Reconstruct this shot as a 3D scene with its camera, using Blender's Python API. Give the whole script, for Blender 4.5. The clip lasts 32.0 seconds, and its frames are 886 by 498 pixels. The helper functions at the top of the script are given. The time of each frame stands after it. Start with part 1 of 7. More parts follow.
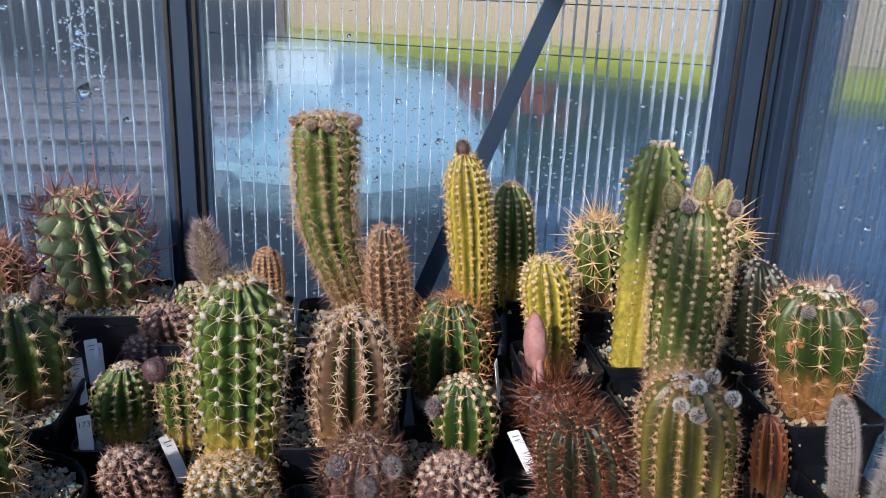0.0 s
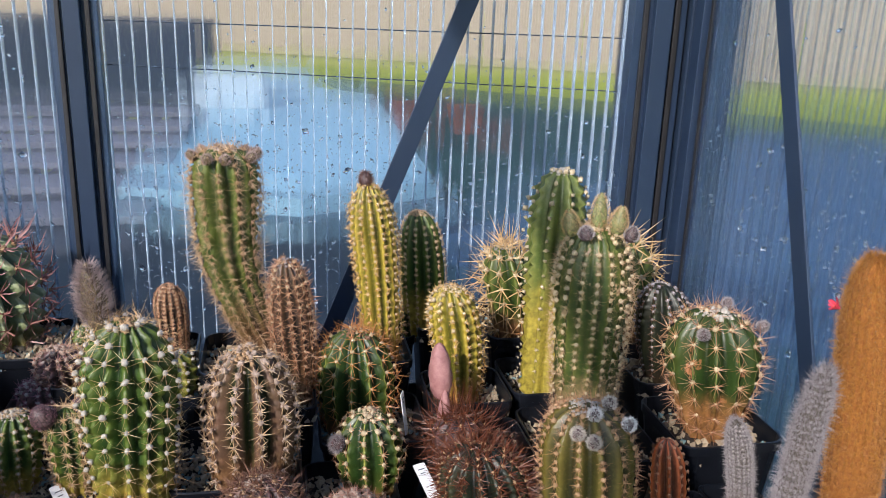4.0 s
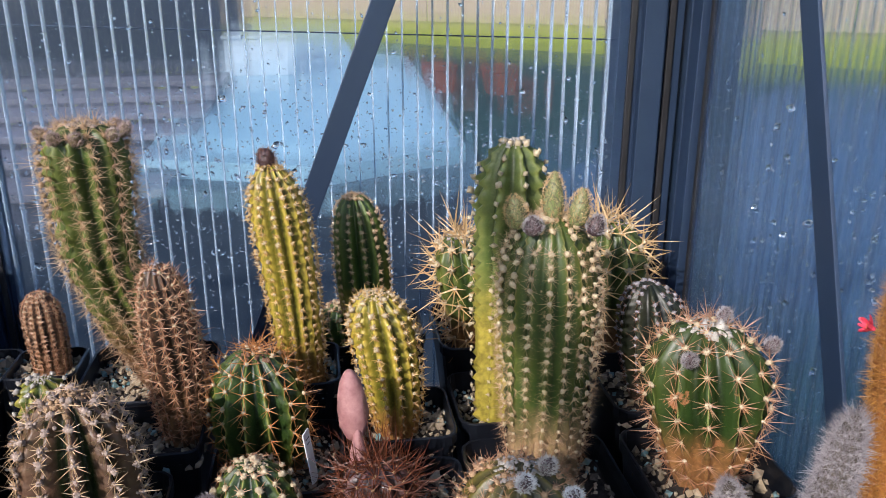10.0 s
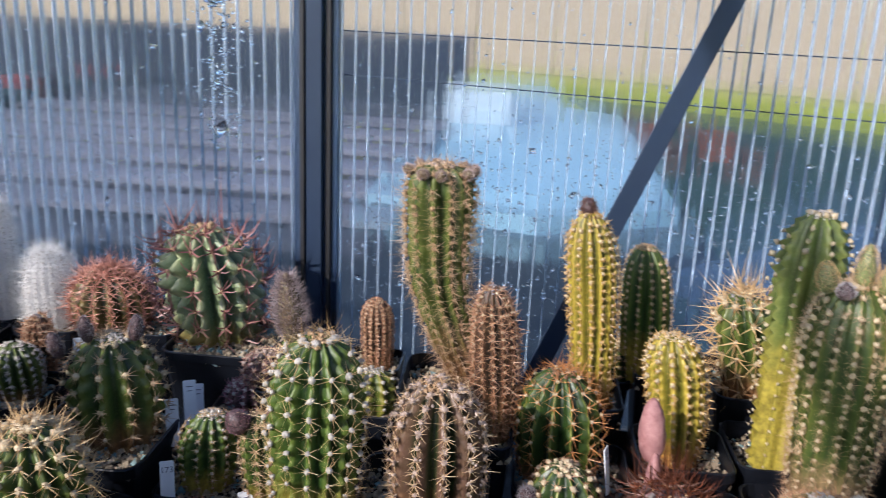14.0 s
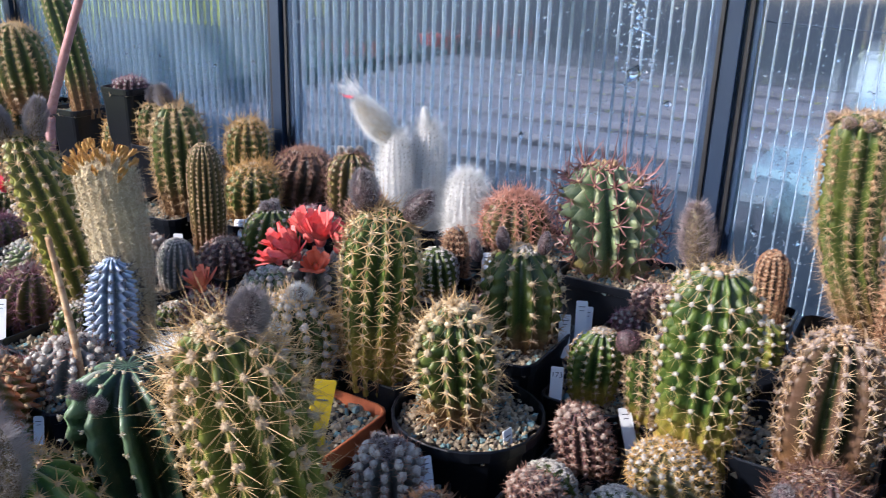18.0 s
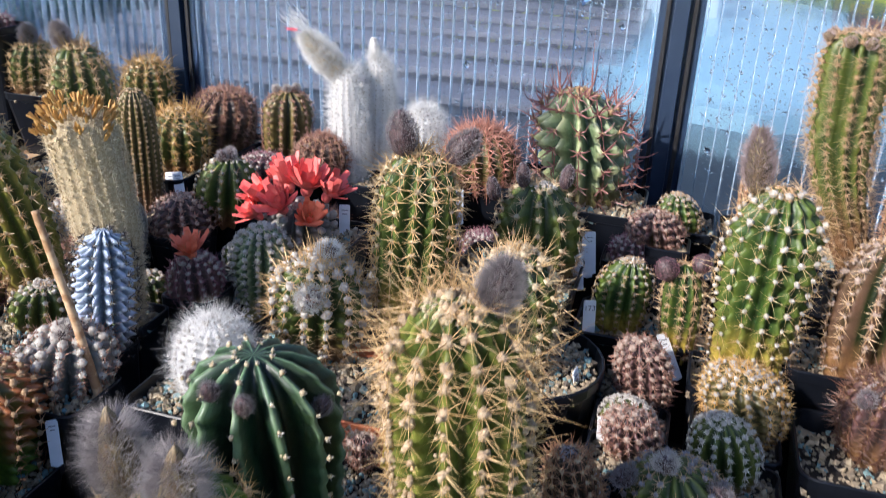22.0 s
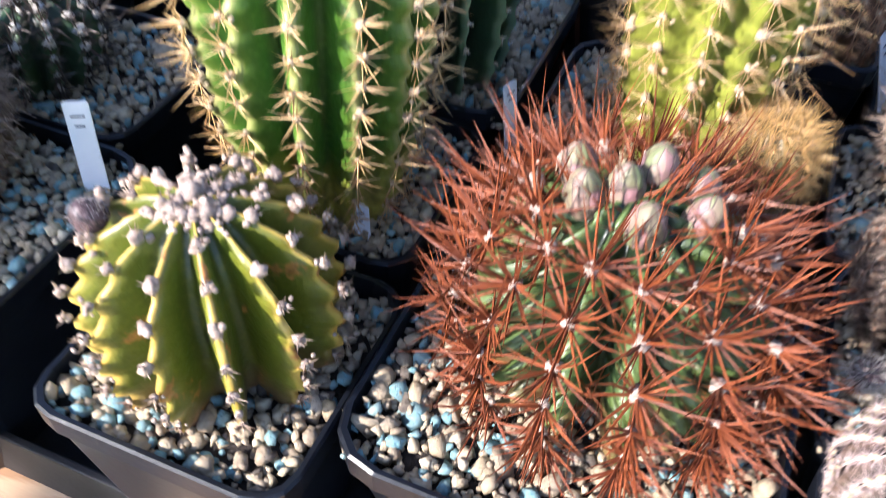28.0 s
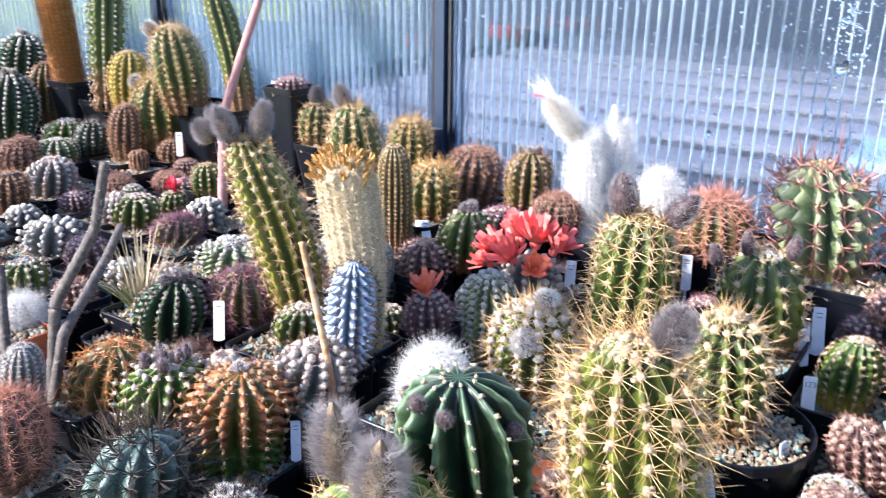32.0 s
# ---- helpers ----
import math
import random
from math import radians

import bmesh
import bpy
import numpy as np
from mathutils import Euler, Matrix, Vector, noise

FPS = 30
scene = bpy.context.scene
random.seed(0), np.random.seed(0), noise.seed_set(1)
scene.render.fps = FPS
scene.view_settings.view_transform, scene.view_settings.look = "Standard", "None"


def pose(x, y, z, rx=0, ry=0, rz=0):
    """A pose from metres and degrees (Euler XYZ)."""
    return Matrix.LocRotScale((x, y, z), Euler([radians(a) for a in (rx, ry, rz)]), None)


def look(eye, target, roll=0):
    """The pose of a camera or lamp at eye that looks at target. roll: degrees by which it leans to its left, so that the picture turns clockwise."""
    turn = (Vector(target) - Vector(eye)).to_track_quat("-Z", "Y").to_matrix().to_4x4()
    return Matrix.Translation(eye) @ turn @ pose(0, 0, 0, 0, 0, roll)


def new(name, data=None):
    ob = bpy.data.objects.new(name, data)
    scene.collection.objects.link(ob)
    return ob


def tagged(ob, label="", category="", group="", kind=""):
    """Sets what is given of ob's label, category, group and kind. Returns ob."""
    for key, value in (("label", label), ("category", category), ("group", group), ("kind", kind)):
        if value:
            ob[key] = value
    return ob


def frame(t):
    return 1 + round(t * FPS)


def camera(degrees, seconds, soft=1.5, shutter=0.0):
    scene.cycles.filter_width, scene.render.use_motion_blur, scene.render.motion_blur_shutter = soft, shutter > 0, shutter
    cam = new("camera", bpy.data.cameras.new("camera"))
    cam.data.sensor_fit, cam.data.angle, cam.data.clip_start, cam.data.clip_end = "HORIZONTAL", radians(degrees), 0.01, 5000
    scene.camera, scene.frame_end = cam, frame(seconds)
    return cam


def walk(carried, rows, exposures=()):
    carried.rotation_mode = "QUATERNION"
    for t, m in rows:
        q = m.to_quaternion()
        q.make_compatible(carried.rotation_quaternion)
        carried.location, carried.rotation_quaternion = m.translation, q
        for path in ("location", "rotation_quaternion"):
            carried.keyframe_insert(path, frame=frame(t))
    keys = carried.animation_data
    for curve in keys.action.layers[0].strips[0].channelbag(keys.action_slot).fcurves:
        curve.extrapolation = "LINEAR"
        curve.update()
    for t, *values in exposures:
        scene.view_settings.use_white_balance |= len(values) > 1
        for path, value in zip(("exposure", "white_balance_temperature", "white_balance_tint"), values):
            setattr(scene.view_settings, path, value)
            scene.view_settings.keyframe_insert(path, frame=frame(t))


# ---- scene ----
cam = camera(55.7, 32.0, soft=0.8, shutter=0.5)
PATH = [
    (0, (0.014, 0.0296, 1.353), (0.254, 1.9139, 0.725), 2.3),
    (0.5, (0.0084, 0.0319, 1.349), (0.2547, 1.9168, 0.728), 2.5),
    (1, (0.0073, 0.0363, 1.35), (0.2481, 1.9235, 0.733), 2.6),
    (1.5, (0.012, 0.0342, 1.352), (0.2478, 1.9225, 0.735), 2.6),
    (2, (0.023, 0.0286, 1.352), (0.2678, 1.9159, 0.738), 2.6),
    (2.5, (0.0412, 0.0316, 1.356), (0.3353, 1.9146, 0.75), 2.7),
    (3, (0.0486, 0.037, 1.359), (0.4115, 1.9114, 0.763), 2.7),
    (3.5, (0.0525, 0.0361, 1.364), (0.4327, 1.9096, 0.776), 2.3),
    (5.5, (0.051, 0.0118, 1.366), (0.439, 1.8928, 0.81), 1.9),
    (6, (0.0422, 0.0139, 1.361), (0.4105, 1.8983, 0.802), 1.6),
    (6.5, (0.0361, 0.0142, 1.365), (0.3999, 1.8967, 0.797), 1.4),
    (7, (0.0365, 0.0203, 1.37), (0.4587, 1.8933, 0.811), 0.7),
    (7.5, (0.0394, 0.0597, 1.358), (0.5118, 1.9191, 0.795), 0.7),
    (8, (0.0914, 0.1246, 1.352), (0.556, 1.9858, 0.787), 1.3),
    (8.5, (0.142, 0.1704, 1.34), (0.5679, 2.0375, 0.764), 2.1),
    (9, (0.1807, 0.1913, 1.334), (0.5468, 2.0618, 0.728), 2.0),
    (9.5, (0.201, 0.204, 1.332), (0.507, 2.0762, 0.698), 0.7),
    (10, (0.2048, 0.2113, 1.336), (0.4737, 2.0787, 0.672), 0.0),
    (10.5, (0.2005, 0.2062, 1.334), (0.4395, 2.0815, 0.68), -0.4),
    (11, (0.1861, 0.2013, 1.337), (0.4218, 2.0804, 0.694), -0.2),
    (11.5, (0.1553, 0.1838, 1.341), (0.4139, 2.0597, 0.696), 0.3),
    (12, (0.1096, 0.1502, 1.348), (0.3785, 2.0217, 0.697), 0.8),
    (12.5, (0.0681, 0.1218, 1.349), (0.3336, 1.9961, 0.704), 1.3),
    (13, (0.0401, 0.1026, 1.349), (0.2517, 1.9925, 0.731), 1.7),
    (13.5, (0.0518, 0.0999, 1.353), (0.0984, 2.0176, 0.787), 2.4),
    (14, (0.0784, 0.104, 1.356), (-0.0916, 2.0173, 0.8), 2.6),
    (14.5, (0.0983, 0.1148, 1.35), (-0.2393, 2.0042, 0.786), 2.5),
    (15, (0.1022, 0.1047, 1.349), (-0.3534, 1.9679, 0.785), 2.5),
    (15.5, (0.0917, 0.0815, 1.345), (-0.5088, 1.9084, 0.794), 2.3),
    (17.5, (0.0829, 0.0435, 1.342), (-0.878, 1.6826, 0.717), 1.8),
    (18, (0.06, 0.0467, 1.332), (-0.9059, 1.6685, 0.67), 1.8),
    (18.5, (-0.0004, 0.0473, 1.332), (-0.8755, 1.6933, 0.609), 1.3),
    (19, (-0.0615, 0.0358, 1.327), (-0.8037, 1.7332, 0.574), 1.1),
    (19.5, (-0.1004, 0.0365, 1.318), (-0.7348, 1.7563, 0.518), 1.3),
    (20, (-0.108, 0.0434, 1.317), (-0.7122, 1.7562, 0.48), 1.8),
    (20.5, (-0.1008, 0.0479, 1.32), (-0.7736, 1.7437, 0.5), 2.0),
    (21, (-0.1094, 0.0509, 1.324), (-0.817, 1.7424, 0.525), 2.6),
    (21.5, (-0.1357, 0.0303, 1.331), (-0.7614, 1.7655, 0.557), 1.7),
    (22, (-0.1641, -0.0042, 1.323), (-0.6779, 1.7534, 0.518), 2.5),
    (22.5, (-0.1776, -0.0267, 1.293), (-0.6439, 1.723, 0.444), 2.5),
    (23, (-0.1959, -0.0215, 1.256), (-0.6807, 1.6792, 0.321), 2.2),
    (23.5, (-0.2049, 0.0104, 1.207), (-0.7132, 1.6364, 0.159), 2.5),
    (24, (-0.2201, 0.0334, 1.161), (-0.6995, 1.5757, -0.019), 3.8),
    (24.5, (-0.2243, 0.0466, 1.142), (-0.6726, 1.5233, -0.13), 4.6),
    (25, (-0.2275, 0.0505, 1.123), (-0.664, 1.4937, -0.192), 5.0),
    (25.5, (-0.2355, 0.0513, 1.111), (-0.6577, 1.4634, -0.241), 5.2),
    (27.5, (-0.2538, 0.0699, 1.085), (-0.726, 1.354, -0.374), 3.0),
    (28, (-0.2484, 0.0532, 1.123), (-0.7451, 1.3779, -0.291), 3.1),
    (28.5, (-0.2365, 0.029, 1.172), (-0.7695, 1.4236, -0.159), 3.5),
    (29, (-0.2284, -0.0068, 1.205), (-0.7908, 1.4778, -0.012), 3.7),
    (29.5, (-0.2138, -0.0502, 1.253), (-0.8241, 1.5337, 0.195), 3.0),
    (30, (-0.1874, -0.0604, 1.29), (-0.8888, 1.5558, 0.342), 0.5),
    (30.5, (-0.155, -0.0535, 1.313), (-0.9751, 1.5644, 0.469), 0.3),
    (31, (-0.1279, -0.0474, 1.326), (-1.0027, 1.578, 0.557), 0.7),
    (31.5, (-0.1163, -0.046, 1.331), (-1.0826, 1.5523, 0.616), 0.6),
    (32, (-0.1127, -0.0438, 1.335), (-1.1823, 1.5025, 0.654), 0.6),
]
walk(cam, [(t, look(eye, target, roll)) for t, eye, target, roll in PATH],
     [(0, 0.0, 5700, 15), (13, 0.05, 5600, 17), (18, 0.42, 5550, 17), (22, 0.40, 5600, 16), (23, 0.75, 5500, 17), (24, 1.05, 5550, 19), (25, 1.0, 5500, 20), (28, 1.45, 5500, 18), (29, 1.5, 5500, 16), (30, 1.25, 5500, 16), (32, 1.3, 5500, 18)])

# ---- world, sun ----
world = bpy.data.worlds.new("sky")
scene.world = world
world.use_nodes = True
sky = world.node_tree.nodes.new("ShaderNodeTexSky")
sky.sky_type, sky.sun_disc = "NISHITA", False
SUN_EL, SUN_AZ = 30.0, 216.0          # height and compass bearing of the sun (degrees, clockwise from +y)
sky.sun_elevation, sky.sun_rotation = radians(SUN_EL), radians(SUN_AZ)
back = world.node_tree.nodes["Background"]
back.inputs["Strength"].default_value = 0.15
world.node_tree.links.new(sky.outputs[0], back.inputs[0])
sun = new("sun", bpy.data.lights.new("sun", "SUN"))
sun.data.energy, sun.data.angle, sun.data.color = 5.0, radians(0.6), (1.0, 0.87, 0.69)
sx, sy = math.sin(radians(SUN_AZ)), math.cos(radians(SUN_AZ))
sun.matrix_world = look((sx * 6, sy * 6, 6 * math.tan(radians(SUN_EL)) + 1), (0, 0, 1))


# ---- materials ----
class Mat:
    """A node material under construction, with short ways to add nodes."""

    def __init__(self, name, rough=0.6, metal=0.0):
        self.m = bpy.data.materials.new(name)
        self.m.use_nodes = True
        self.t = self.m.node_tree
        self.b = self.t.nodes["Principled BSDF"]
        self.b.inputs["Roughness"].default_value = rough
        self.b.inputs["Metallic"].default_value = metal

    def node(self, kind, **inputs):
        n = self.t.nodes.new("ShaderNode" + kind)
        for k, v in inputs.items():
            self.put(v, n.inputs[k])
        return n

    def put(self, v, sock):
        if hasattr(v, "is_linked"):
            self.t.links.new(v, sock)
        elif sock.type == "RGBA" and len(v) == 3:
            sock.default_value = (*v, 1)
        else:
            sock.default_value = v

    def coord(self, scale=(1, 1, 1)):
        c = self.node("TexCoord")
        mp = self.node("Mapping", Vector=c.outputs["Object"], Scale=scale)
        return mp.outputs[0]

    def noise(self, scale, detail=4.0, vec=None, rough=0.55):
        return self.node("TexNoise", Scale=scale, Detail=detail, Roughness=rough, Vector=vec or self.coord()).outputs["Fac"]

    def ramp(self, fac, *stops):
        r = self.node("ValToRGB", Fac=fac)
        el = r.color_ramp.elements
        while len(el) < len(stops):
            el.new(0.5)
        for e, (p, c) in zip(el, stops):
            e.position, e.color = p, (*c, 1)
        return r.outputs[0]

    def mix(self, fac, a, b, mode="MIX"):
        n = self.t.nodes.new("ShaderNodeMix")
        n.data_type, n.blend_type = "RGBA", mode
        for v, k in ((fac, 0), (a, 6), (b, 7)):
            self.put(v, n.inputs[k])
        return n.outputs[2]

    def attr(self, name):
        n = self.node("Attribute")
        n.attribute_name = name
        return n.outputs["Fac"]

    def calc(self, op, a, b):
        n = self.t.nodes.new("ShaderNodeMath")
        n.operation = op
        n.use_clamp = True
        self.put(a, n.inputs[0])
        self.put(b, n.inputs[1])
        return n.outputs[0]

    def bump(self, height, strength=0.3, distance=0.002):
        n = self.node("Bump", Height=height, Strength=strength, Distance=distance)
        self.t.links.new(n.outputs[0], self.b.inputs["Normal"])
        return self

    def colour(self, c):
        self.put(c, self.b.inputs["Base Color"])
        return self

    def set(self, **kw):
        for k, v in kw.items():
            self.put(v, self.b.inputs[k.replace("_", " ")])
        return self


def skin(name, valley, ridge, cork=(0.20, 0.105, 0.042), corked=0.25, rough=0.42, edge=(0.50, 1.0), scar=None, crest=None):
    """Cactus skin: valley, flank and crest colour, blotches, scars, and a corky foot. Shade between the ribs is painted
    into the valleys.
    """
    m = Mat(name, rough)
    rib, high = m.attr("rib"), m.attr("high")
    blotch = m.noise(55.0, 5.0)
    patch = m.noise(16.0, 3.0)
    fine = m.noise(420.0, 3.0)
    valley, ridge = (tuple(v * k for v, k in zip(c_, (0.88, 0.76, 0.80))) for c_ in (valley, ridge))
    # valley colour cut to less than half, as shade in the rib folds
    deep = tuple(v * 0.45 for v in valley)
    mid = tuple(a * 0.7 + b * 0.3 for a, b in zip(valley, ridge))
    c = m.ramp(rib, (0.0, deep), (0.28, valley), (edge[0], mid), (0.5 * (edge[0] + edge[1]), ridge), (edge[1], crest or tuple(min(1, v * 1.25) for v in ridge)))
    c = m.mix(m.ramp(blotch, (0.4, (0, 0, 0)), (0.8, (0.5, 0.5, 0.5))), c, deep)
    c = m.mix(m.ramp(patch, (0.45, (0, 0, 0)), (0.75, (0.45, 0.45, 0.45))), c, tuple(min(1, v * 1.3 + k) for v, k in zip(mid, (0.05, 0.03, 0.0))))
    c = m.mix(m.ramp(fine, (0.5, (0, 0, 0)), (0.8, (0.25, 0.25, 0.25))), c, tuple(min(1, v * 1.5 + 0.02) for v in ridge))
    if scar:
        c = m.mix(m.ramp(m.noise(42.0, 4.0, rough=0.7), (0.60, (0, 0, 0)), (0.64, (1, 1, 1))), c, m.ramp(fine, (0.3, tuple(v * 0.5 for v in scar)), (0.7, scar)))
    foot = m.calc("ADD", high, m.calc("MULTIPLY", blotch, 0.22))
    c = m.mix(m.ramp(foot, (max(corked + 0.04, 0), (1, 1, 1)), (corked + 0.24, (0, 0, 0))), c, m.ramp(m.noise(150.0, 4.0), (0.3, tuple(v * 0.5 for v in cork)), (0.7, tuple(min(1, v * 1.25) for v in cork))))
    m.colour(c).bump(m.calc("ADD", fine, blotch), 0.4, 0.0012)
    m.set(Subsurface_Weight=0.10, Subsurface_Radius=(0.004, 0.006, 0.002), Subsurface_Scale=0.5)
    return m.m


def spiny(name, dark, light, rough=0.45, old=(0.17, 0.065, 0.03)):
    """Spines or hair: a colour range picked per spine, old and brown low on the plant."""
    m = Mat(name, rough)
    isl = m.node("NewGeometry").outputs["Random Per Island"]
    mid = tuple((a + b) / 2 for a, b in zip(dark, light))
    c = m.mix(m.noise(160.0, 2.0), m.ramp(isl, (0.0, dark), (0.45, mid), (1.0, light)), mid)
    c = m.mix(m.calc("MULTIPLY", m.attr("age"), m.ramp(isl, (0.1, (1, 1, 1)), (0.9, (0.35, 0.35, 0.35)))), c, old)
    m.colour(c)
    glow = m.node("BsdfTranslucent", Color=c)
    both = m.node("MixShader", Fac=0.3)
    m.t.links.new(m.b.outputs[0], both.inputs[1])
    m.t.links.new(glow.outputs[0], both.inputs[2])
    m.t.links.new(both.outputs[0], m.t.nodes["Material Output"].inputs[0])
    return m.m


def plain(name, a, b, scale=30.0, rough=0.6, metal=0.0, bump=0.2, depth=0.001):
    m = Mat(name, rough, metal)
    n = m.noise(scale, 6.0)
    f = m.noise(scale * 9, 3.0)
    m.colour(m.mix(m.calc("MULTIPLY", f, 0.5), m.ramp(n, (0.3, a), (0.7, b)), a)).bump(f, bump, depth)
    return m.m


SKIN = {
    "green": skin("green_skin", (0.034, 0.080, 0.012), (0.120, 0.170, 0.028)),
    "bright": skin("bright_green_skin", (0.030, 0.125, 0.008), (0.120, 0.230, 0.026), cork=(0.36, 0.30, 0.05), corked=0.22, edge=(0.62, 1.0), crest=(0.40, 0.36, 0.14)),
    "yellow": skin("yellow_green_skin", (0.150, 0.165, 0.012), (0.460, 0.400, 0.050), cork=(0.34, 0.16, 0.04), corked=0.16),
    "gilded": skin("green_skin_with_golden_foot", (0.026, 0.080, 0.012), (0.095, 0.160, 0.022), cork=(0.33, 0.25, 0.04), corked=0.30),
    "goldfoot": skin("green_skin_yellowing_downwards", (0.050, 0.100, 0.012), (0.150, 0.190, 0.028), cork=(0.23, 0.25, 0.035), corked=0.42),
    "moss": skin("moss_green_skin", (0.080, 0.130, 0.014), (0.270, 0.285, 0.045), corked=0.10),
    "pale": skin("pale_green_skin", (0.075, 0.135, 0.022), (0.180, 0.240, 0.055), cork=(0.34, 0.28, 0.04), corked=0.45),
    "barky": skin("green_skin_with_pale_bark", (0.036, 0.085, 0.010), (0.110, 0.150, 0.024), cork=(0.36, 0.235, 0.12), corked=0.22, scar=(0.48, 0.34, 0.20), edge=(0.62, 1.0), crest=(0.26, 0.22, 0.08)),
    "ridged": skin("dark_valley_skin", (0.014, 0.036, 0.006), (0.135, 0.088, 0.052), edge=(0.30, 0.80)),
    "olive": skin("olive_skin", (0.070, 0.080, 0.020), (0.210, 0.175, 0.055)),
    "dark": skin("dark_green_skin", (0.008, 0.034, 0.016), (0.045, 0.110, 0.045), corked=0.03),
    "blue": skin("blue_green_skin", (0.100, 0.190, 0.088), (0.320, 0.430, 0.205), cork=(0.26, 0.20, 0.06), corked=0.16, crest=(0.42, 0.42, 0.24)),
    "pale_blue": skin("pale_blue_skin", (0.12, 0.21, 0.30), (0.54, 0.72, 0.88), cork=(0.24, 0.17, 0.10), corked=0.12),
    "teal": skin("teal_skin", (0.07, 0.165, 0.14), (0.21, 0.34, 0.29), corked=0.05),
    "grey": skin("grey_skin", (0.09, 0.12, 0.105), (0.28, 0.30, 0.265), corked=0.1),
    "purple": skin("purple_skin", (0.055, 0.038, 0.035), (0.165, 0.098, 0.088)),
    "brown": skin("brown_skin", (0.045, 0.034, 0.018), (0.135, 0.074, 0.038)),
    "orange": skin("orange_skin", (0.060, 0.018, 0.008), (0.24, 0.070, 0.018)),
    "murky": skin("murky_green_skin", (0.026, 0.032, 0.006), (0.120, 0.115, 0.020), cork=(0.06, 0.03, 0.018)),
    "red_green": skin("red_green_skin", (0.13, 0.15, 0.022), (0.40, 0.15, 0.05), cork=(0.13, 0.22, 0.03), corked=0.38),
    "arrow": skin("cork_footed_skin", (0.090, 0.135, 0.009), (0.190, 0.190, 0.020), cork=(0.22, 0.12, 0.055), corked=0.22, scar=(0.42, 0.19, 0.05), rough=0.36, edge=(0.72, 0.97), crest=(0.62, 0.42, 0.09)),
    "deep": skin("deep_green_skin", (0.016, 0.045, 0.014), (0.085, 0.150, 0.036)),
    "inky": skin("near_black_skin", (0.007, 0.014, 0.007), (0.024, 0.034, 0.016), cork=(0.05, 0.03, 0.02), corked=0.05),
    "jade": skin("dark_green_skin_with_pale_crests", (0.006, 0.026, 0.012), (0.030, 0.085, 0.034), cork=(0.05, 0.04, 0.02), corked=0.02, edge=(0.55, 0.97), crest=(0.26, 0.38, 0.22)),
    "lined": skin("green_skin_with_pale_crest_lines", (0.018, 0.055, 0.008), (0.075, 0.130, 0.016), corked=0.10, edge=(0.74, 1.0), crest=(0.36, 0.36, 0.08)),
    "clay": skin("brownish_grey_skin", (0.045, 0.036, 0.026), (0.15, 0.115, 0.085), corked=0.1),
    "scarred": skin("scarred_skin", (0.020, 0.055, 0.007), (0.050, 0.090, 0.013), cork=(0.26, 0.125, 0.04), corked=0.32, scar=(0.44, 0.19, 0.08), edge=(0.86, 1.0), crest=(0.34, 0.38, 0.12)),
}
FUR = {k: plain(k + "_felt", a_, b_, 300.0, 0.95, bump=0.7) for k, a_, b_ in (("snow", (0.66, 0.65, 0.63), (0.82, 0.81, 0.80)), ("cream", (0.40, 0.31, 0.18), (0.62, 0.53, 0.36)),
       ("rust", (0.20, 0.065, 0.010), (0.40, 0.17, 0.025)), ("white", (0.05, 0.042, 0.034), (0.15, 0.125, 0.10)))}
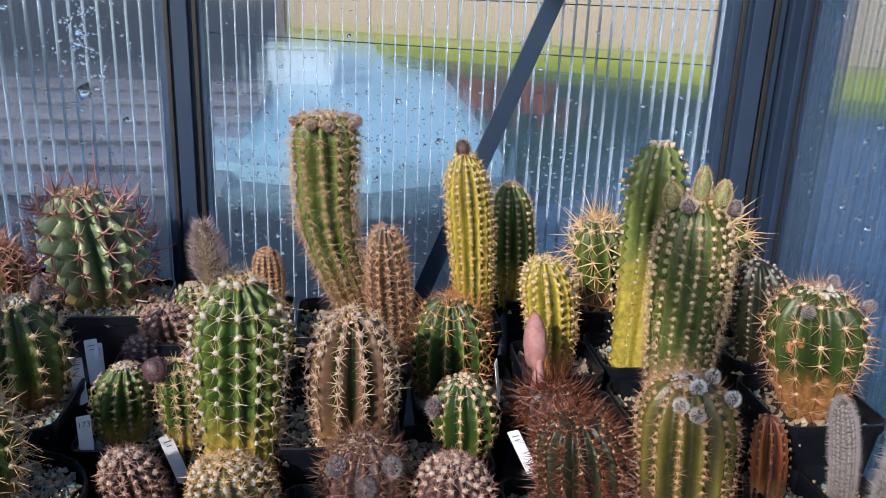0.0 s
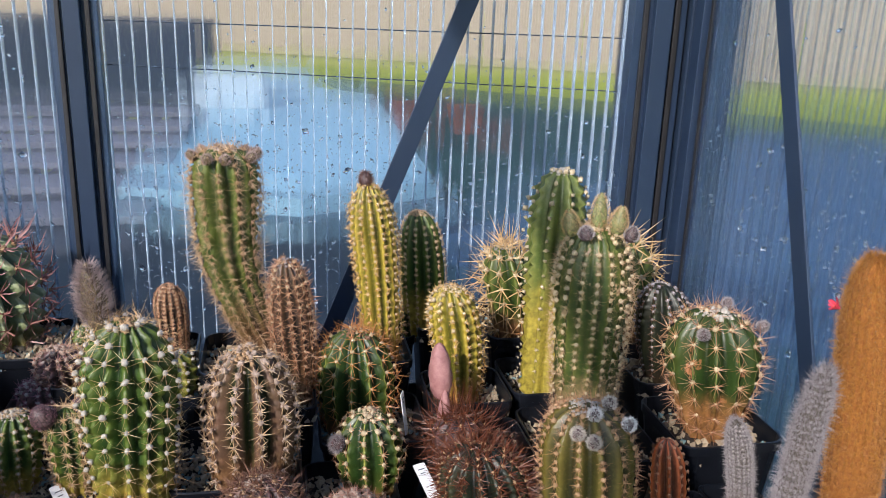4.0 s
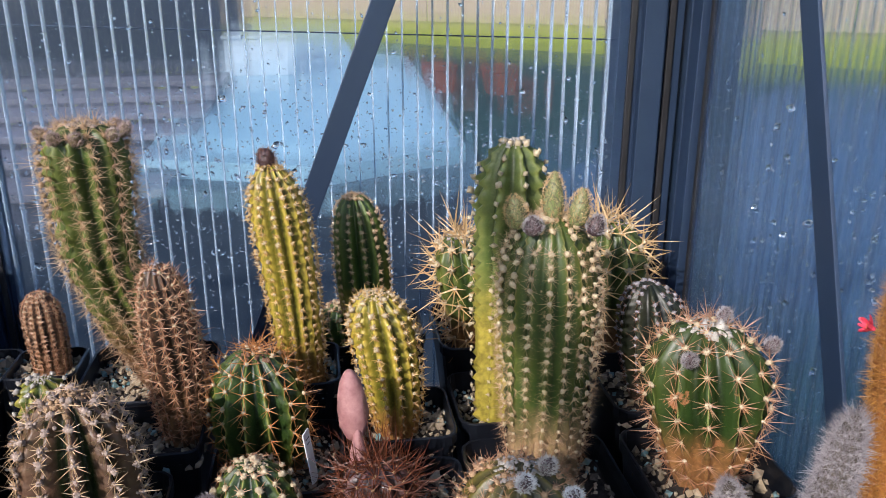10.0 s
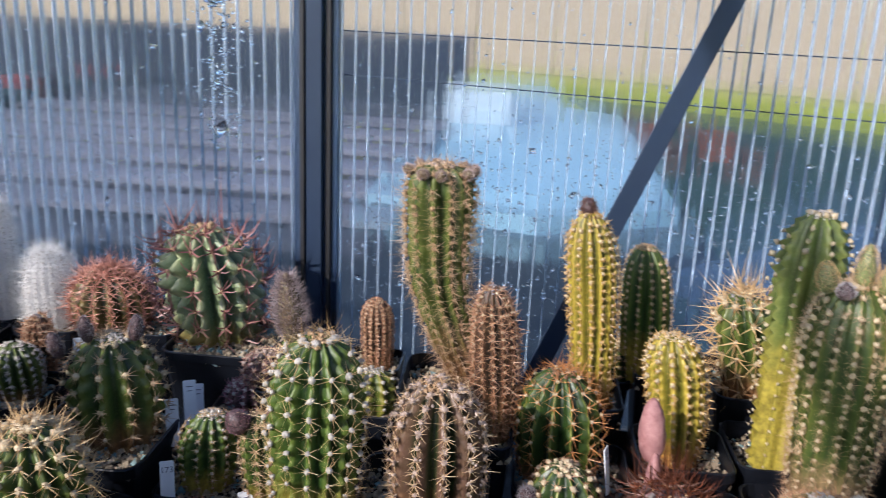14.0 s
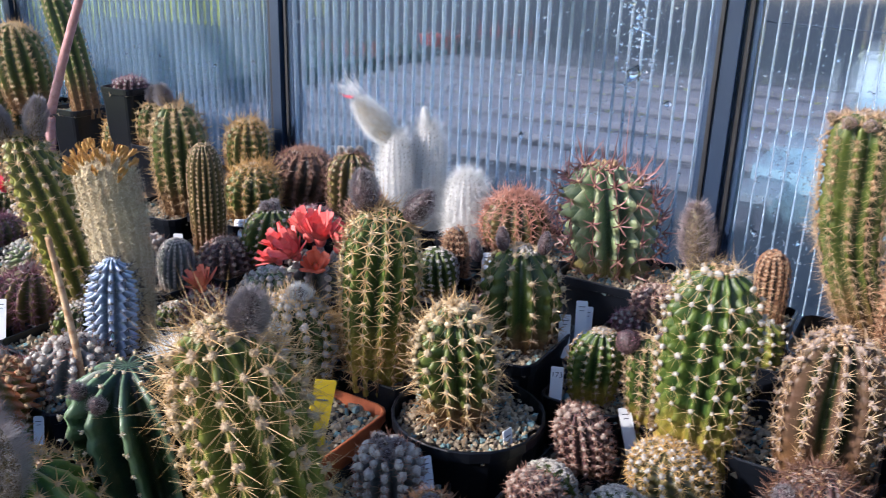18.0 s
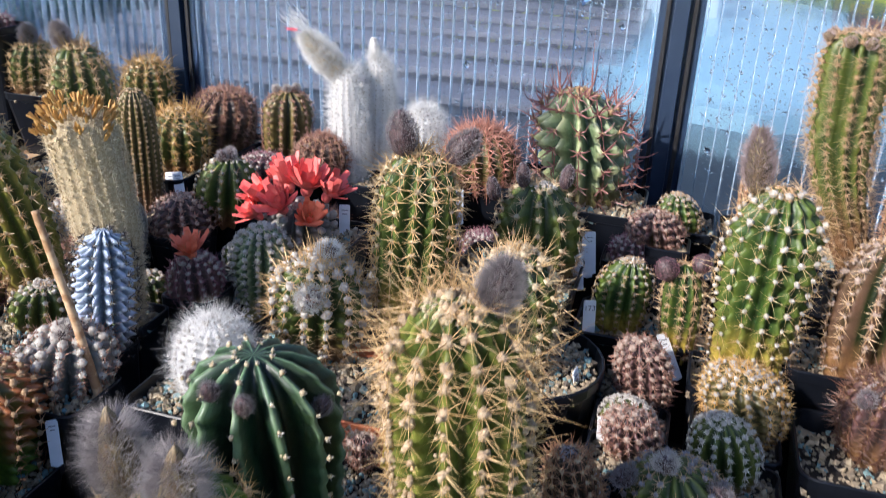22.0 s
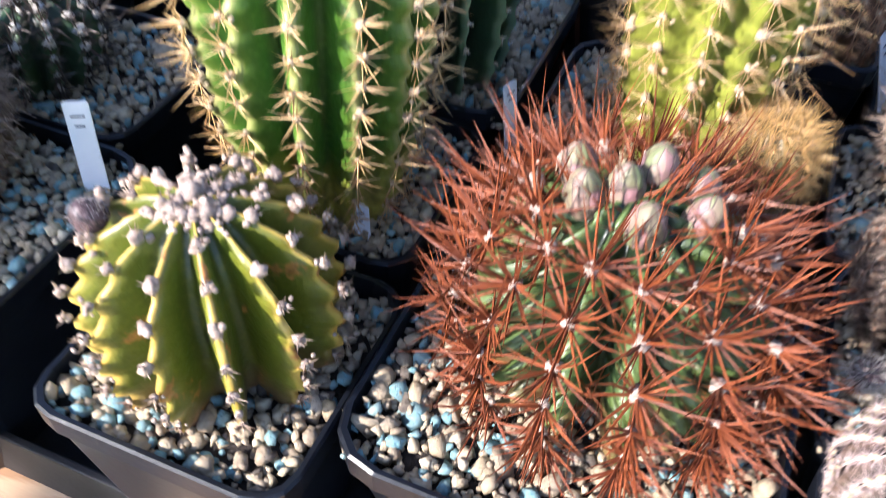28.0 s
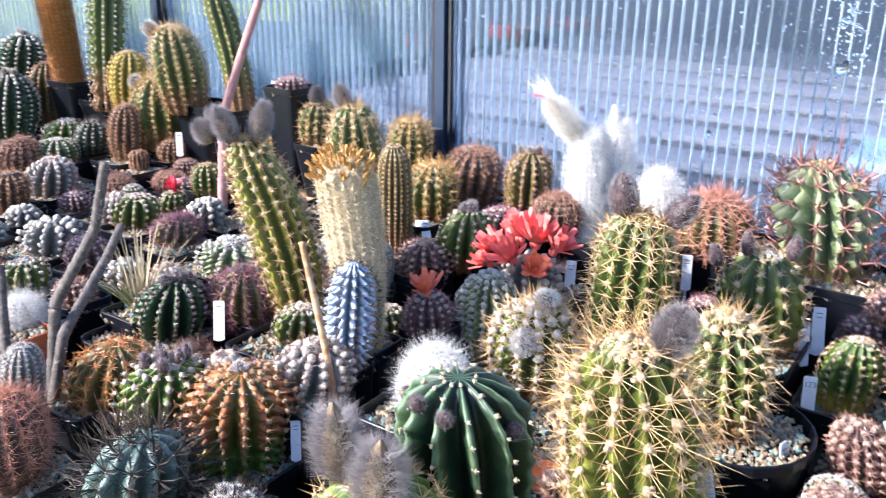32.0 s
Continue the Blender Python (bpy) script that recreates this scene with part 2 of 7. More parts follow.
SPINE = {
    "tan": spiny("tan_spines", (0.34, 0.19, 0.09), (0.74, 0.55, 0.33), old=(0.20, 0.085, 0.04)),
    "rufous": spiny("rufous_spines", (0.26, 0.10, 0.05), (0.66, 0.40, 0.22), old=(0.30, 0.12, 0.05)),
    "dusk": spiny("dusky_red_spines", (0.030, 0.010, 0.008), (0.26, 0.078, 0.030), old=(0.06, 0.025, 0.02)),
    "gold": spiny("golden_spines", (0.44, 0.22, 0.05), (0.78, 0.55, 0.22), old=(0.30, 0.12, 0.03)),
    "straw": spiny("straw_spines", (0.46, 0.27, 0.10), (0.82, 0.62, 0.34), old=(0.26, 0.13, 0.06)),
    "pink": spiny("pinkish_white_spines", (0.36, 0.24, 0.22), (0.70, 0.58, 0.54)),
    "brown": spiny("brown_spines", (0.055, 0.022, 0.016), (0.30, 0.15, 0.09), old=(0.08, 0.035, 0.025)),
    "red": spiny("red_brown_spines", (0.062, 0.012, 0.009), (0.37, 0.098, 0.028), old=(0.17, 0.045, 0.022)),
    "hook": spiny("dull_red_hooked_spines", (0.14, 0.04, 0.045), (0.46, 0.22, 0.19), old=(0.24, 0.13, 0.08)),
    "rose": spiny("rosy_spines", (0.22, 0.085, 0.06), (0.56, 0.33, 0.24), old=(0.13, 0.05, 0.032)),
    "orange": spiny("orange_spines", (0.40, 0.14, 0.035), (0.76, 0.38, 0.13), old=(0.24, 0.08, 0.03)),
    "coral": spiny("coral_spines", (0.40, 0.13, 0.085), (0.76, 0.43, 0.31), old=(0.22, 0.09, 0.06)),
    "rust": spiny("rusty_fur", (0.26, 0.085, 0.012), (0.62, 0.31, 0.05), old=(0.28, 0.08, 0.018)),
    "white": spiny("white_spines", (0.46, 0.42, 0.38), (0.78, 0.74, 0.69), old=(0.24, 0.16, 0.11)),
    "snow": spiny("white_hair", (0.74, 0.73, 0.71), (0.90, 0.90, 0.89), old=(0.66, 0.62, 0.56)),
    "cream": spiny("cream_hair", (0.58, 0.47, 0.29), (0.90, 0.82, 0.63), old=(0.50, 0.38, 0.21)),
    "drab": spiny("drab_comb_spines", (0.17, 0.105, 0.075), (0.46, 0.36, 0.28), old=(0.20, 0.10, 0.055)),
    "pinkgrey": spiny("pinkish_grey_hair", (0.20, 0.14, 0.14), (0.52, 0.42, 0.41), old=(0.24, 0.15, 0.13)),
    "grey": spiny("grey_hair", (0.13, 0.11, 0.12), (0.46, 0.42, 0.43), old=(0.16, 0.11, 0.10)),
    "amber": spiny("amber_spines", (0.46, 0.26, 0.09), (0.82, 0.61, 0.32), old=(0.34, 0.16, 0.06)),
    "silver": spiny("silver_hair", (0.22, 0.19, 0.20), (0.56, 0.52, 0.52), old=(0.22, 0.18, 0.18)),
    "black": spiny("black_spines", (0.015, 0.013, 0.012), (0.12, 0.09, 0.07), old=(0.03, 0.02, 0.015)),
    "violet": spiny("violet_spines", (0.16, 0.06, 0.09), (0.46, 0.22, 0.26), old=(0.14, 0.05, 0.05)),
}
WOOL = {
    "felt": plain("tan_felt", (0.40, 0.28, 0.17), (0.66, 0.52, 0.36), 400.0, 0.95, bump=0.6),
    "white": plain("white_wool", (0.36, 0.33, 0.29), (0.62, 0.58, 0.52), 400.0, 0.95, bump=0.6),
    "cream": plain("cream_wool", (0.44, 0.34, 0.2), (0.68, 0.58, 0.41), 400.0, 0.95, bump=0.6),
    "tan": plain("tan_wool", (0.3, 0.18, 0.09), (0.52, 0.36, 0.21), 400.0, 0.95, bump=0.6),
    "pinkgrey": plain("pinkish_grey_wool", (0.26, 0.19, 0.15), (0.60, 0.48, 0.40), 420.0, 0.95, bump=0.6),
    "grey": plain("grey_wool", (0.2, 0.18, 0.19), (0.46, 0.43, 0.44), 400.0, 0.95, bump=0.6),
    "brown": plain("brown_wool", (0.16, 0.08, 0.045), (0.36, 0.21, 0.13), 400.0, 0.95, bump=0.6),
}
BLACK_POT = plain("black_plastic", (0.004, 0.005, 0.008), (0.009, 0.011, 0.016), 40.0, 0.33, bump=0.08)
BLACK_POT.node_tree.nodes["Principled BSDF"].inputs["Specular IOR Level"].default_value = 0.3
CLAY = plain("terracotta", (0.42, 0.10, 0.035), (0.56, 0.17, 0.06), 35.0, 0.7)
SOIL = plain("dark_soil", (0.02, 0.015, 0.012), (0.06, 0.045, 0.035), 220.0, 0.95, bump=0.8, depth=0.003)
FRAME = plain("anthracite_powder_coat", (0.018, 0.033, 0.068), (0.028, 0.048, 0.090), 8.0, 0.42, 0.2, bump=0.05)
RUBBER = plain("black_rubber", (0.008, 0.008, 0.010), (0.016, 0.016, 0.018), 30.0, 0.6)
TAG = plain("white_plastic_tag", (0.74, 0.76, 0.79), (0.84, 0.85, 0.87), 60.0, 0.45, bump=0.05)
YELLOW = plain("yellow_plastic_tag", (0.78, 0.52, 0.012), (0.86, 0.62, 0.03), 60.0, 0.45, bump=0.05)
INK = plain("grey_ink", (0.09, 0.10, 0.13), (0.16, 0.17, 0.20), 90.0, 0.6)
PETAL_RED = plain("coral_red_petals", (0.84, 0.11, 0.10), (0.95, 0.36, 0.31), 90.0, 0.55)
PETAL_ORANGE = plain("orange_petals", (0.82, 0.16, 0.07), (0.93, 0.38, 0.24), 90.0, 0.55)
PETAL_PINK = plain("crimson_petals", (0.60, 0.03, 0.07), (0.78, 0.10, 0.14), 90.0, 0.55)
PETAL_YELLOW = plain("yellow_petals", (0.46, 0.25, 0.06), (0.72, 0.46, 0.17), 90.0, 0.6)


def scaly(name, low, high, seam, scale, stretch=0.5):
    """Overlapping bud scales: two tints and darker seams between them."""
    m = Mat(name, 0.55)
    v = m.coord((1, 1, stretch))
    cell = m.node("TexVoronoi", Scale=scale, Vector=v)
    edge = m.node("TexVoronoi", Scale=scale, Vector=v)
    edge.feature = "DISTANCE_TO_EDGE"
    tint = m.ramp(cell.outputs["Color"], (0.25, low), (0.75, high))
    line = m.ramp(edge.outputs["Distance"], (0.01, (1, 1, 1)), (0.07, (0, 0, 0)))
    m.colour(m.mix(line, m.mix(m.noise(300.0, 3.0), tint, low), seam)).bump(edge.outputs["Distance"], 0.6, 0.0012)
    return m.m


BUD_PINK = scaly("pink_green_bud", (0.15, 0.17, 0.075), (0.36, 0.13, 0.19), (0.09, 0.06, 0.05), 260.0, 0.35)
BUD_GREEN = scaly("green_bud", (0.16, 0.19, 0.06), (0.34, 0.30, 0.16), (0.09, 0.08, 0.04), 260.0, 0.4)
BUD_SCALE = scaly("brown_scaly_bud", (0.15, 0.10, 0.055), (0.30, 0.25, 0.13), (0.04, 0.03, 0.02), 420.0, 0.16)
PINK_STEM = plain("pink_stem", (0.36, 0.17, 0.17), (0.58, 0.34, 0.33), 120.0, 0.6)
BUD_ROSE = plain("rosy_bud", (0.24, 0.10, 0.10), (0.44, 0.24, 0.22), 130.0, 0.6)
BUD_DARK = scaly("dark_bud", (0.06, 0.035, 0.04), (0.17, 0.105, 0.10), (0.02, 0.012, 0.014), 240.0, 0.4)
DRY = plain("dry_stem", (0.05, 0.045, 0.045), (0.19, 0.16, 0.14), 150.0, 0.8)
LEAF = plain("straw_leaf", (0.26, 0.21, 0.12), (0.52, 0.43, 0.27), 60.0, 0.6)
LEAF_GREEN = plain("green_leaf", (0.10, 0.15, 0.05), (0.26, 0.30, 0.12), 60.0, 0.5)


def gravel_mat():
    m = Mat("mixed_gravel", 0.85)
    isl = m.node("NewGeometry").outputs["Random Per Island"]
    c = m.ramp(isl, (0.0, (0.06, 0.045, 0.035)), (0.07, (0.36, 0.28, 0.17)), (0.22, (0.26, 0.20, 0.13)), (0.40, (0.46, 0.38, 0.25)),
               (0.55, (0.33, 0.26, 0.17)), (0.70, (0.42, 0.34, 0.22)), (0.80, (0.13, 0.28, 0.31)), (0.92, (0.20, 0.34, 0.35)), (0.96, (0.54, 0.46, 0.33)))
    c.node.color_ramp.interpolation = "CONSTANT"
    c = m.mix(m.ramp(m.noise(240.0, 2.0), (0.3, (0, 0, 0)), (0.8, (0.35, 0.35, 0.35))), c, (0.22, 0.18, 0.13))
    f = m.noise(500.0, 4.0)
    m.colour(m.mix(m.ramp(f, (0.35, (0, 0, 0)), (0.7, (0.35, 0.35, 0.35))), c, (0.22, 0.19, 0.15))).bump(m.calc("ADD", f, m.noise(900.0, 3.0)), 0.7, 0.0012)
    return m.m


GRAVEL = gravel_mat()


def wood_mat(name, a, b):
    m = Mat(name, 0.7)
    grain = m.node("TexWave", Scale=14.0, Distortion=7.0, Detail=4.0, Vector=m.coord((0.4, 6, 6))).outputs["Fac"]
    f = m.noise(260.0, 3.0, m.coord((0.1, 1, 1)))
    m.colour(m.mix(m.calc("MULTIPLY", f, 0.6), m.ramp(grain, (0.2, a), (0.8, b)), a)).bump(grain, 0.2, 0.001)
    return m.m


WOOD = wood_mat("bare_timber", (0.34, 0.19, 0.09), (0.60, 0.42, 0.25))


def pane_mat(name, share):
    """Twin-wall sheet: clear plastic whose inner webs bend the view sideways."""
    m = Mat(name, 0.07)
    wave = m.node("TexWave", Scale=13.0, Distortion=0.15, Vector=m.coord())
    wave.wave_profile = "SIN"
    mist = m.noise(900.0, 2.0)
    wet = m.noise(3.5, 3.0)
    m.colour((0.80, 0.90, 0.97)).bump(m.calc("ADD", wave.outputs["Fac"], m.calc("MULTIPLY", mist, 0.05)), 0.25, 0.004)
    m.set(Transmission_Weight=1.0, IOR=1.16)
    clear = m.node("BsdfTransparent", Color=(0.97, 0.985, 1.0))
    both = m.node("MixShader", Fac=share)
    m.t.links.new(clear.outputs[0], both.inputs[1])
    m.t.links.new(m.b.outputs[0], both.inputs[2])
    m.t.links.new(both.outputs[0], m.t.nodes["Material Output"].inputs[0])
    m.put(m.ramp(wet, (0.35, (0.08, 0.08, 0.08)), (0.75, (0.32, 0.32, 0.32))), m.b.inputs["Roughness"])
    return m.m


PANE = pane_mat("twin_wall_polycarbonate", 0.46)
ROOF_PANE = pane_mat("clear_roof_polycarbonate", 0.12)


def web_mat(name, tint, share):
    """A web of the twin-wall sheet: part frosted plastic, part see-through."""
    m = Mat(name, 0.25)
    m.colour(tint).set(Transmission_Weight=0.6, IOR=1.3)
    clear = m.node("BsdfTransparent", Color=(0.62, 0.72, 0.82))
    both = m.node("MixShader", Fac=share)
    m.t.links.new(clear.outputs[0], both.inputs[1])
    m.t.links.new(m.b.outputs[0], both.inputs[2])
    m.t.links.new(both.outputs[0], m.t.nodes["Material Output"].inputs[0])
    return m.m


WEB = web_mat("sheet_web", (0.60, 0.68, 0.78), 0.70)
WEB_END = web_mat("end_sheet_web", (0.36, 0.50, 0.66), 0.14)
DROP = Mat("water_drops", 0.02).colour((0.95, 0.97, 1.0)).set(Transmission_Weight=1.0, IOR=1.33).m


# ---- mesh helpers ----
def mesh(name, verts, faces, mat, smooth=False, **attrs):
    me = bpy.data.meshes.new(name)
    me.from_pydata(np.asarray(verts, float).tolist() if not isinstance(verts, list) else verts, [], faces if isinstance(faces, list) else faces.tolist())
    me.materials.append(mat)
    for k, v in attrs.items():
        me.attributes.new(k, "FLOAT", "POINT").data.foreach_set("value", np.asarray(v, np.float32))
    if smooth:
        me.polygons.foreach_set("use_smooth", [True] * len(me.polygons))
    me.update()
    return me


def part(name, bm, mat, parent=None, label="", smooth=False):
    """A bmesh (or a ready mesh) as one mesh object under a thing."""
    if isinstance(bm, bpy.types.Mesh):
        me = bm
    else:
        me = bpy.data.meshes.new(name)
        bm.to_mesh(me)
        bm.free()
        me.materials.append(mat)
        if smooth:
            me.polygons.foreach_set("use_smooth", [True] * len(me.polygons))
    ob = new(name, me)
    ob.parent = parent
    return tagged(ob, label) if label else ob


def thing(name, at, label, category, group="", kind="", turn=0.0):
    ob = new(name)
    ob.empty_display_size = 0.02
    ob.matrix_world = pose(*at, 0, 0, turn)
    return tagged(ob, label, category, group, kind)


def box(size, at=(0, 0, 0), bevel=0.0, bm=None, m=None):
    bm = bm or bmesh.new()
    r = bmesh.ops.create_cube(bm, size=1.0)
    bmesh.ops.scale(bm, vec=size, verts=r["verts"])
    if bevel:
        es = list({e for v in r["verts"] for e in v.link_edges})
        bmesh.ops.bevel(bm, geom=es, offset=bevel, segments=2, affect="EDGES", profile=0.6)
        vs = [v for v in bm.verts]
        bmesh.ops.transform(bm, matrix=(m or Matrix.Translation(at)), verts=vs)
    else:
        bmesh.ops.transform(bm, matrix=(m or Matrix.Translation(at)), verts=r["verts"])
    return bm


def unit(v):
    v = np.asarray(v, float)
    return v / np.maximum(np.linalg.norm(v, axis=-1, keepdims=True), 1e-9)


def frames(n):
    """Two tangents for each normal; the first points as far up as it can."""
    up = np.tile((0.0, 0.0, 1.0), (len(n), 1))
    near = np.abs(n[:, 2]) > 0.97
    up[near] = (1.0, 0.0, 0.0)
    t1 = unit(up - n * (n * up).sum(1, keepdims=True))
    return t1, np.cross(n, t1)


def needles(p, d, length, radius, rng, bend=0.0):
    """Tapered three-sided spines from p along d. Returns verts and faces."""
    n = len(p)
    t1, t2 = frames(d)
    rings = []
    for a in (0, 2.094, 4.189):
        rings.append(p + (math.cos(a) * t1 + math.sin(a) * t2) * radius[:, None])
    if bend:
        mid = p + d * (length * 0.55)[:, None]
        tip = p + d * length[:, None] + np.array((0, 0, 1.0)) * (bend * length * rng.normal(0.4, 0.6, n))[:, None]
        mids = [mid + (r - p) * 0.7 for r in rings]
        v = np.stack(rings + mids + [tip], 1).reshape(-1, 3)
        b = np.arange(n)[:, None] * 7
        tri = np.concatenate([b + np.array(q) for q in ((3, 4, 6), (4, 5, 6), (5, 3, 6))])
        quad = np.concatenate([b + np.array(q) for q in ((0, 1, 4, 3), (1, 2, 5, 4), (2, 0, 3, 5))])
        return v, quad.tolist() + tri.tolist()
    v = np.stack(rings + [p + d * length[:, None]], 1).reshape(-1, 3)
    b = np.arange(n)[:, None] * 4
    return v, np.concatenate([b + np.array(q) for q in ((0, 1, 3), (1, 2, 3), (2, 0, 3))]).tolist()


_t = (1 + 5 ** 0.5) / 2
ICO_V = unit(np.array([(-1, _t, 0), (1, _t, 0), (-1, -_t, 0), (1, -_t, 0), (0, -1, _t), (0, 1, _t), (0, -1, -_t), (0, 1, -_t), (_t, 0, -1), (_t, 0, 1), (-_t, 0, -1), (-_t, 0, 1)]))
ICO_F = np.array([(0, 11, 5), (0, 5, 1), (0, 1, 7), (0, 7, 10), (0, 10, 11), (1, 5, 9), (5, 11, 4), (11, 10, 2), (10, 7, 6), (7, 1, 8),
                  (3, 9, 4), (3, 4, 2), (3, 2, 6), (3, 6, 8), (3, 8, 9), (4, 9, 5), (2, 4, 11), (6, 2, 10), (8, 6, 7), (9, 8, 1)])


OCT_V = np.array([(1, 0, 0), (-1, 0, 0), (0, 1, 0), (0, -1, 0), (0, 0, 1), (0, 0, -1)], float) * 1.12
OCT_F = np.array([(0, 2, 4), (2, 1, 4), (1, 3, 4), (3, 0, 4), (2, 0, 5), (1, 2, 5), (3, 1, 5), (0, 3, 5)])


def lumps(p, size, rng, low=False, jitter=0.26):
    """Small uneven balls at p; size (n,) or (n, 3)."""
    n = len(p)
    ball_v, ball_f = (OCT_V, OCT_F) if low else (ICO_V, ICO_F)
    k = len(ball_v)
    size = np.asarray(size, float)
    if size.ndim == 1:
        size = np.repeat(size[:, None], 3, 1)
    q = unit(rng.normal(size=(n, 4)))
    w, x, y, z = q.T
    rot = np.stack([1 - 2 * (y * y + z * z), 2 * (x * y - z * w), 2 * (x * z + y * w), 2 * (x * y + z * w), 1 - 2 * (x * x + z * z), 2 * (y * z - x * w),
                    2 * (x * z - y * w), 2 * (y * z + x * w), 1 - 2 * (x * x + y * y)], 1).reshape(n, 3, 3)
    v = ball_v[None] * (1 + rng.normal(0, jitter, (n, k, 1))) * size[:, None, :]
    v = np.einsum("nij,nkj->nki", rot, v) + p[:, None, :]
    f = (ball_f[None] + (np.arange(n) * k)[:, None, None]).reshape(-1, 3)
    return v.reshape(-1, 3), f.tolist()


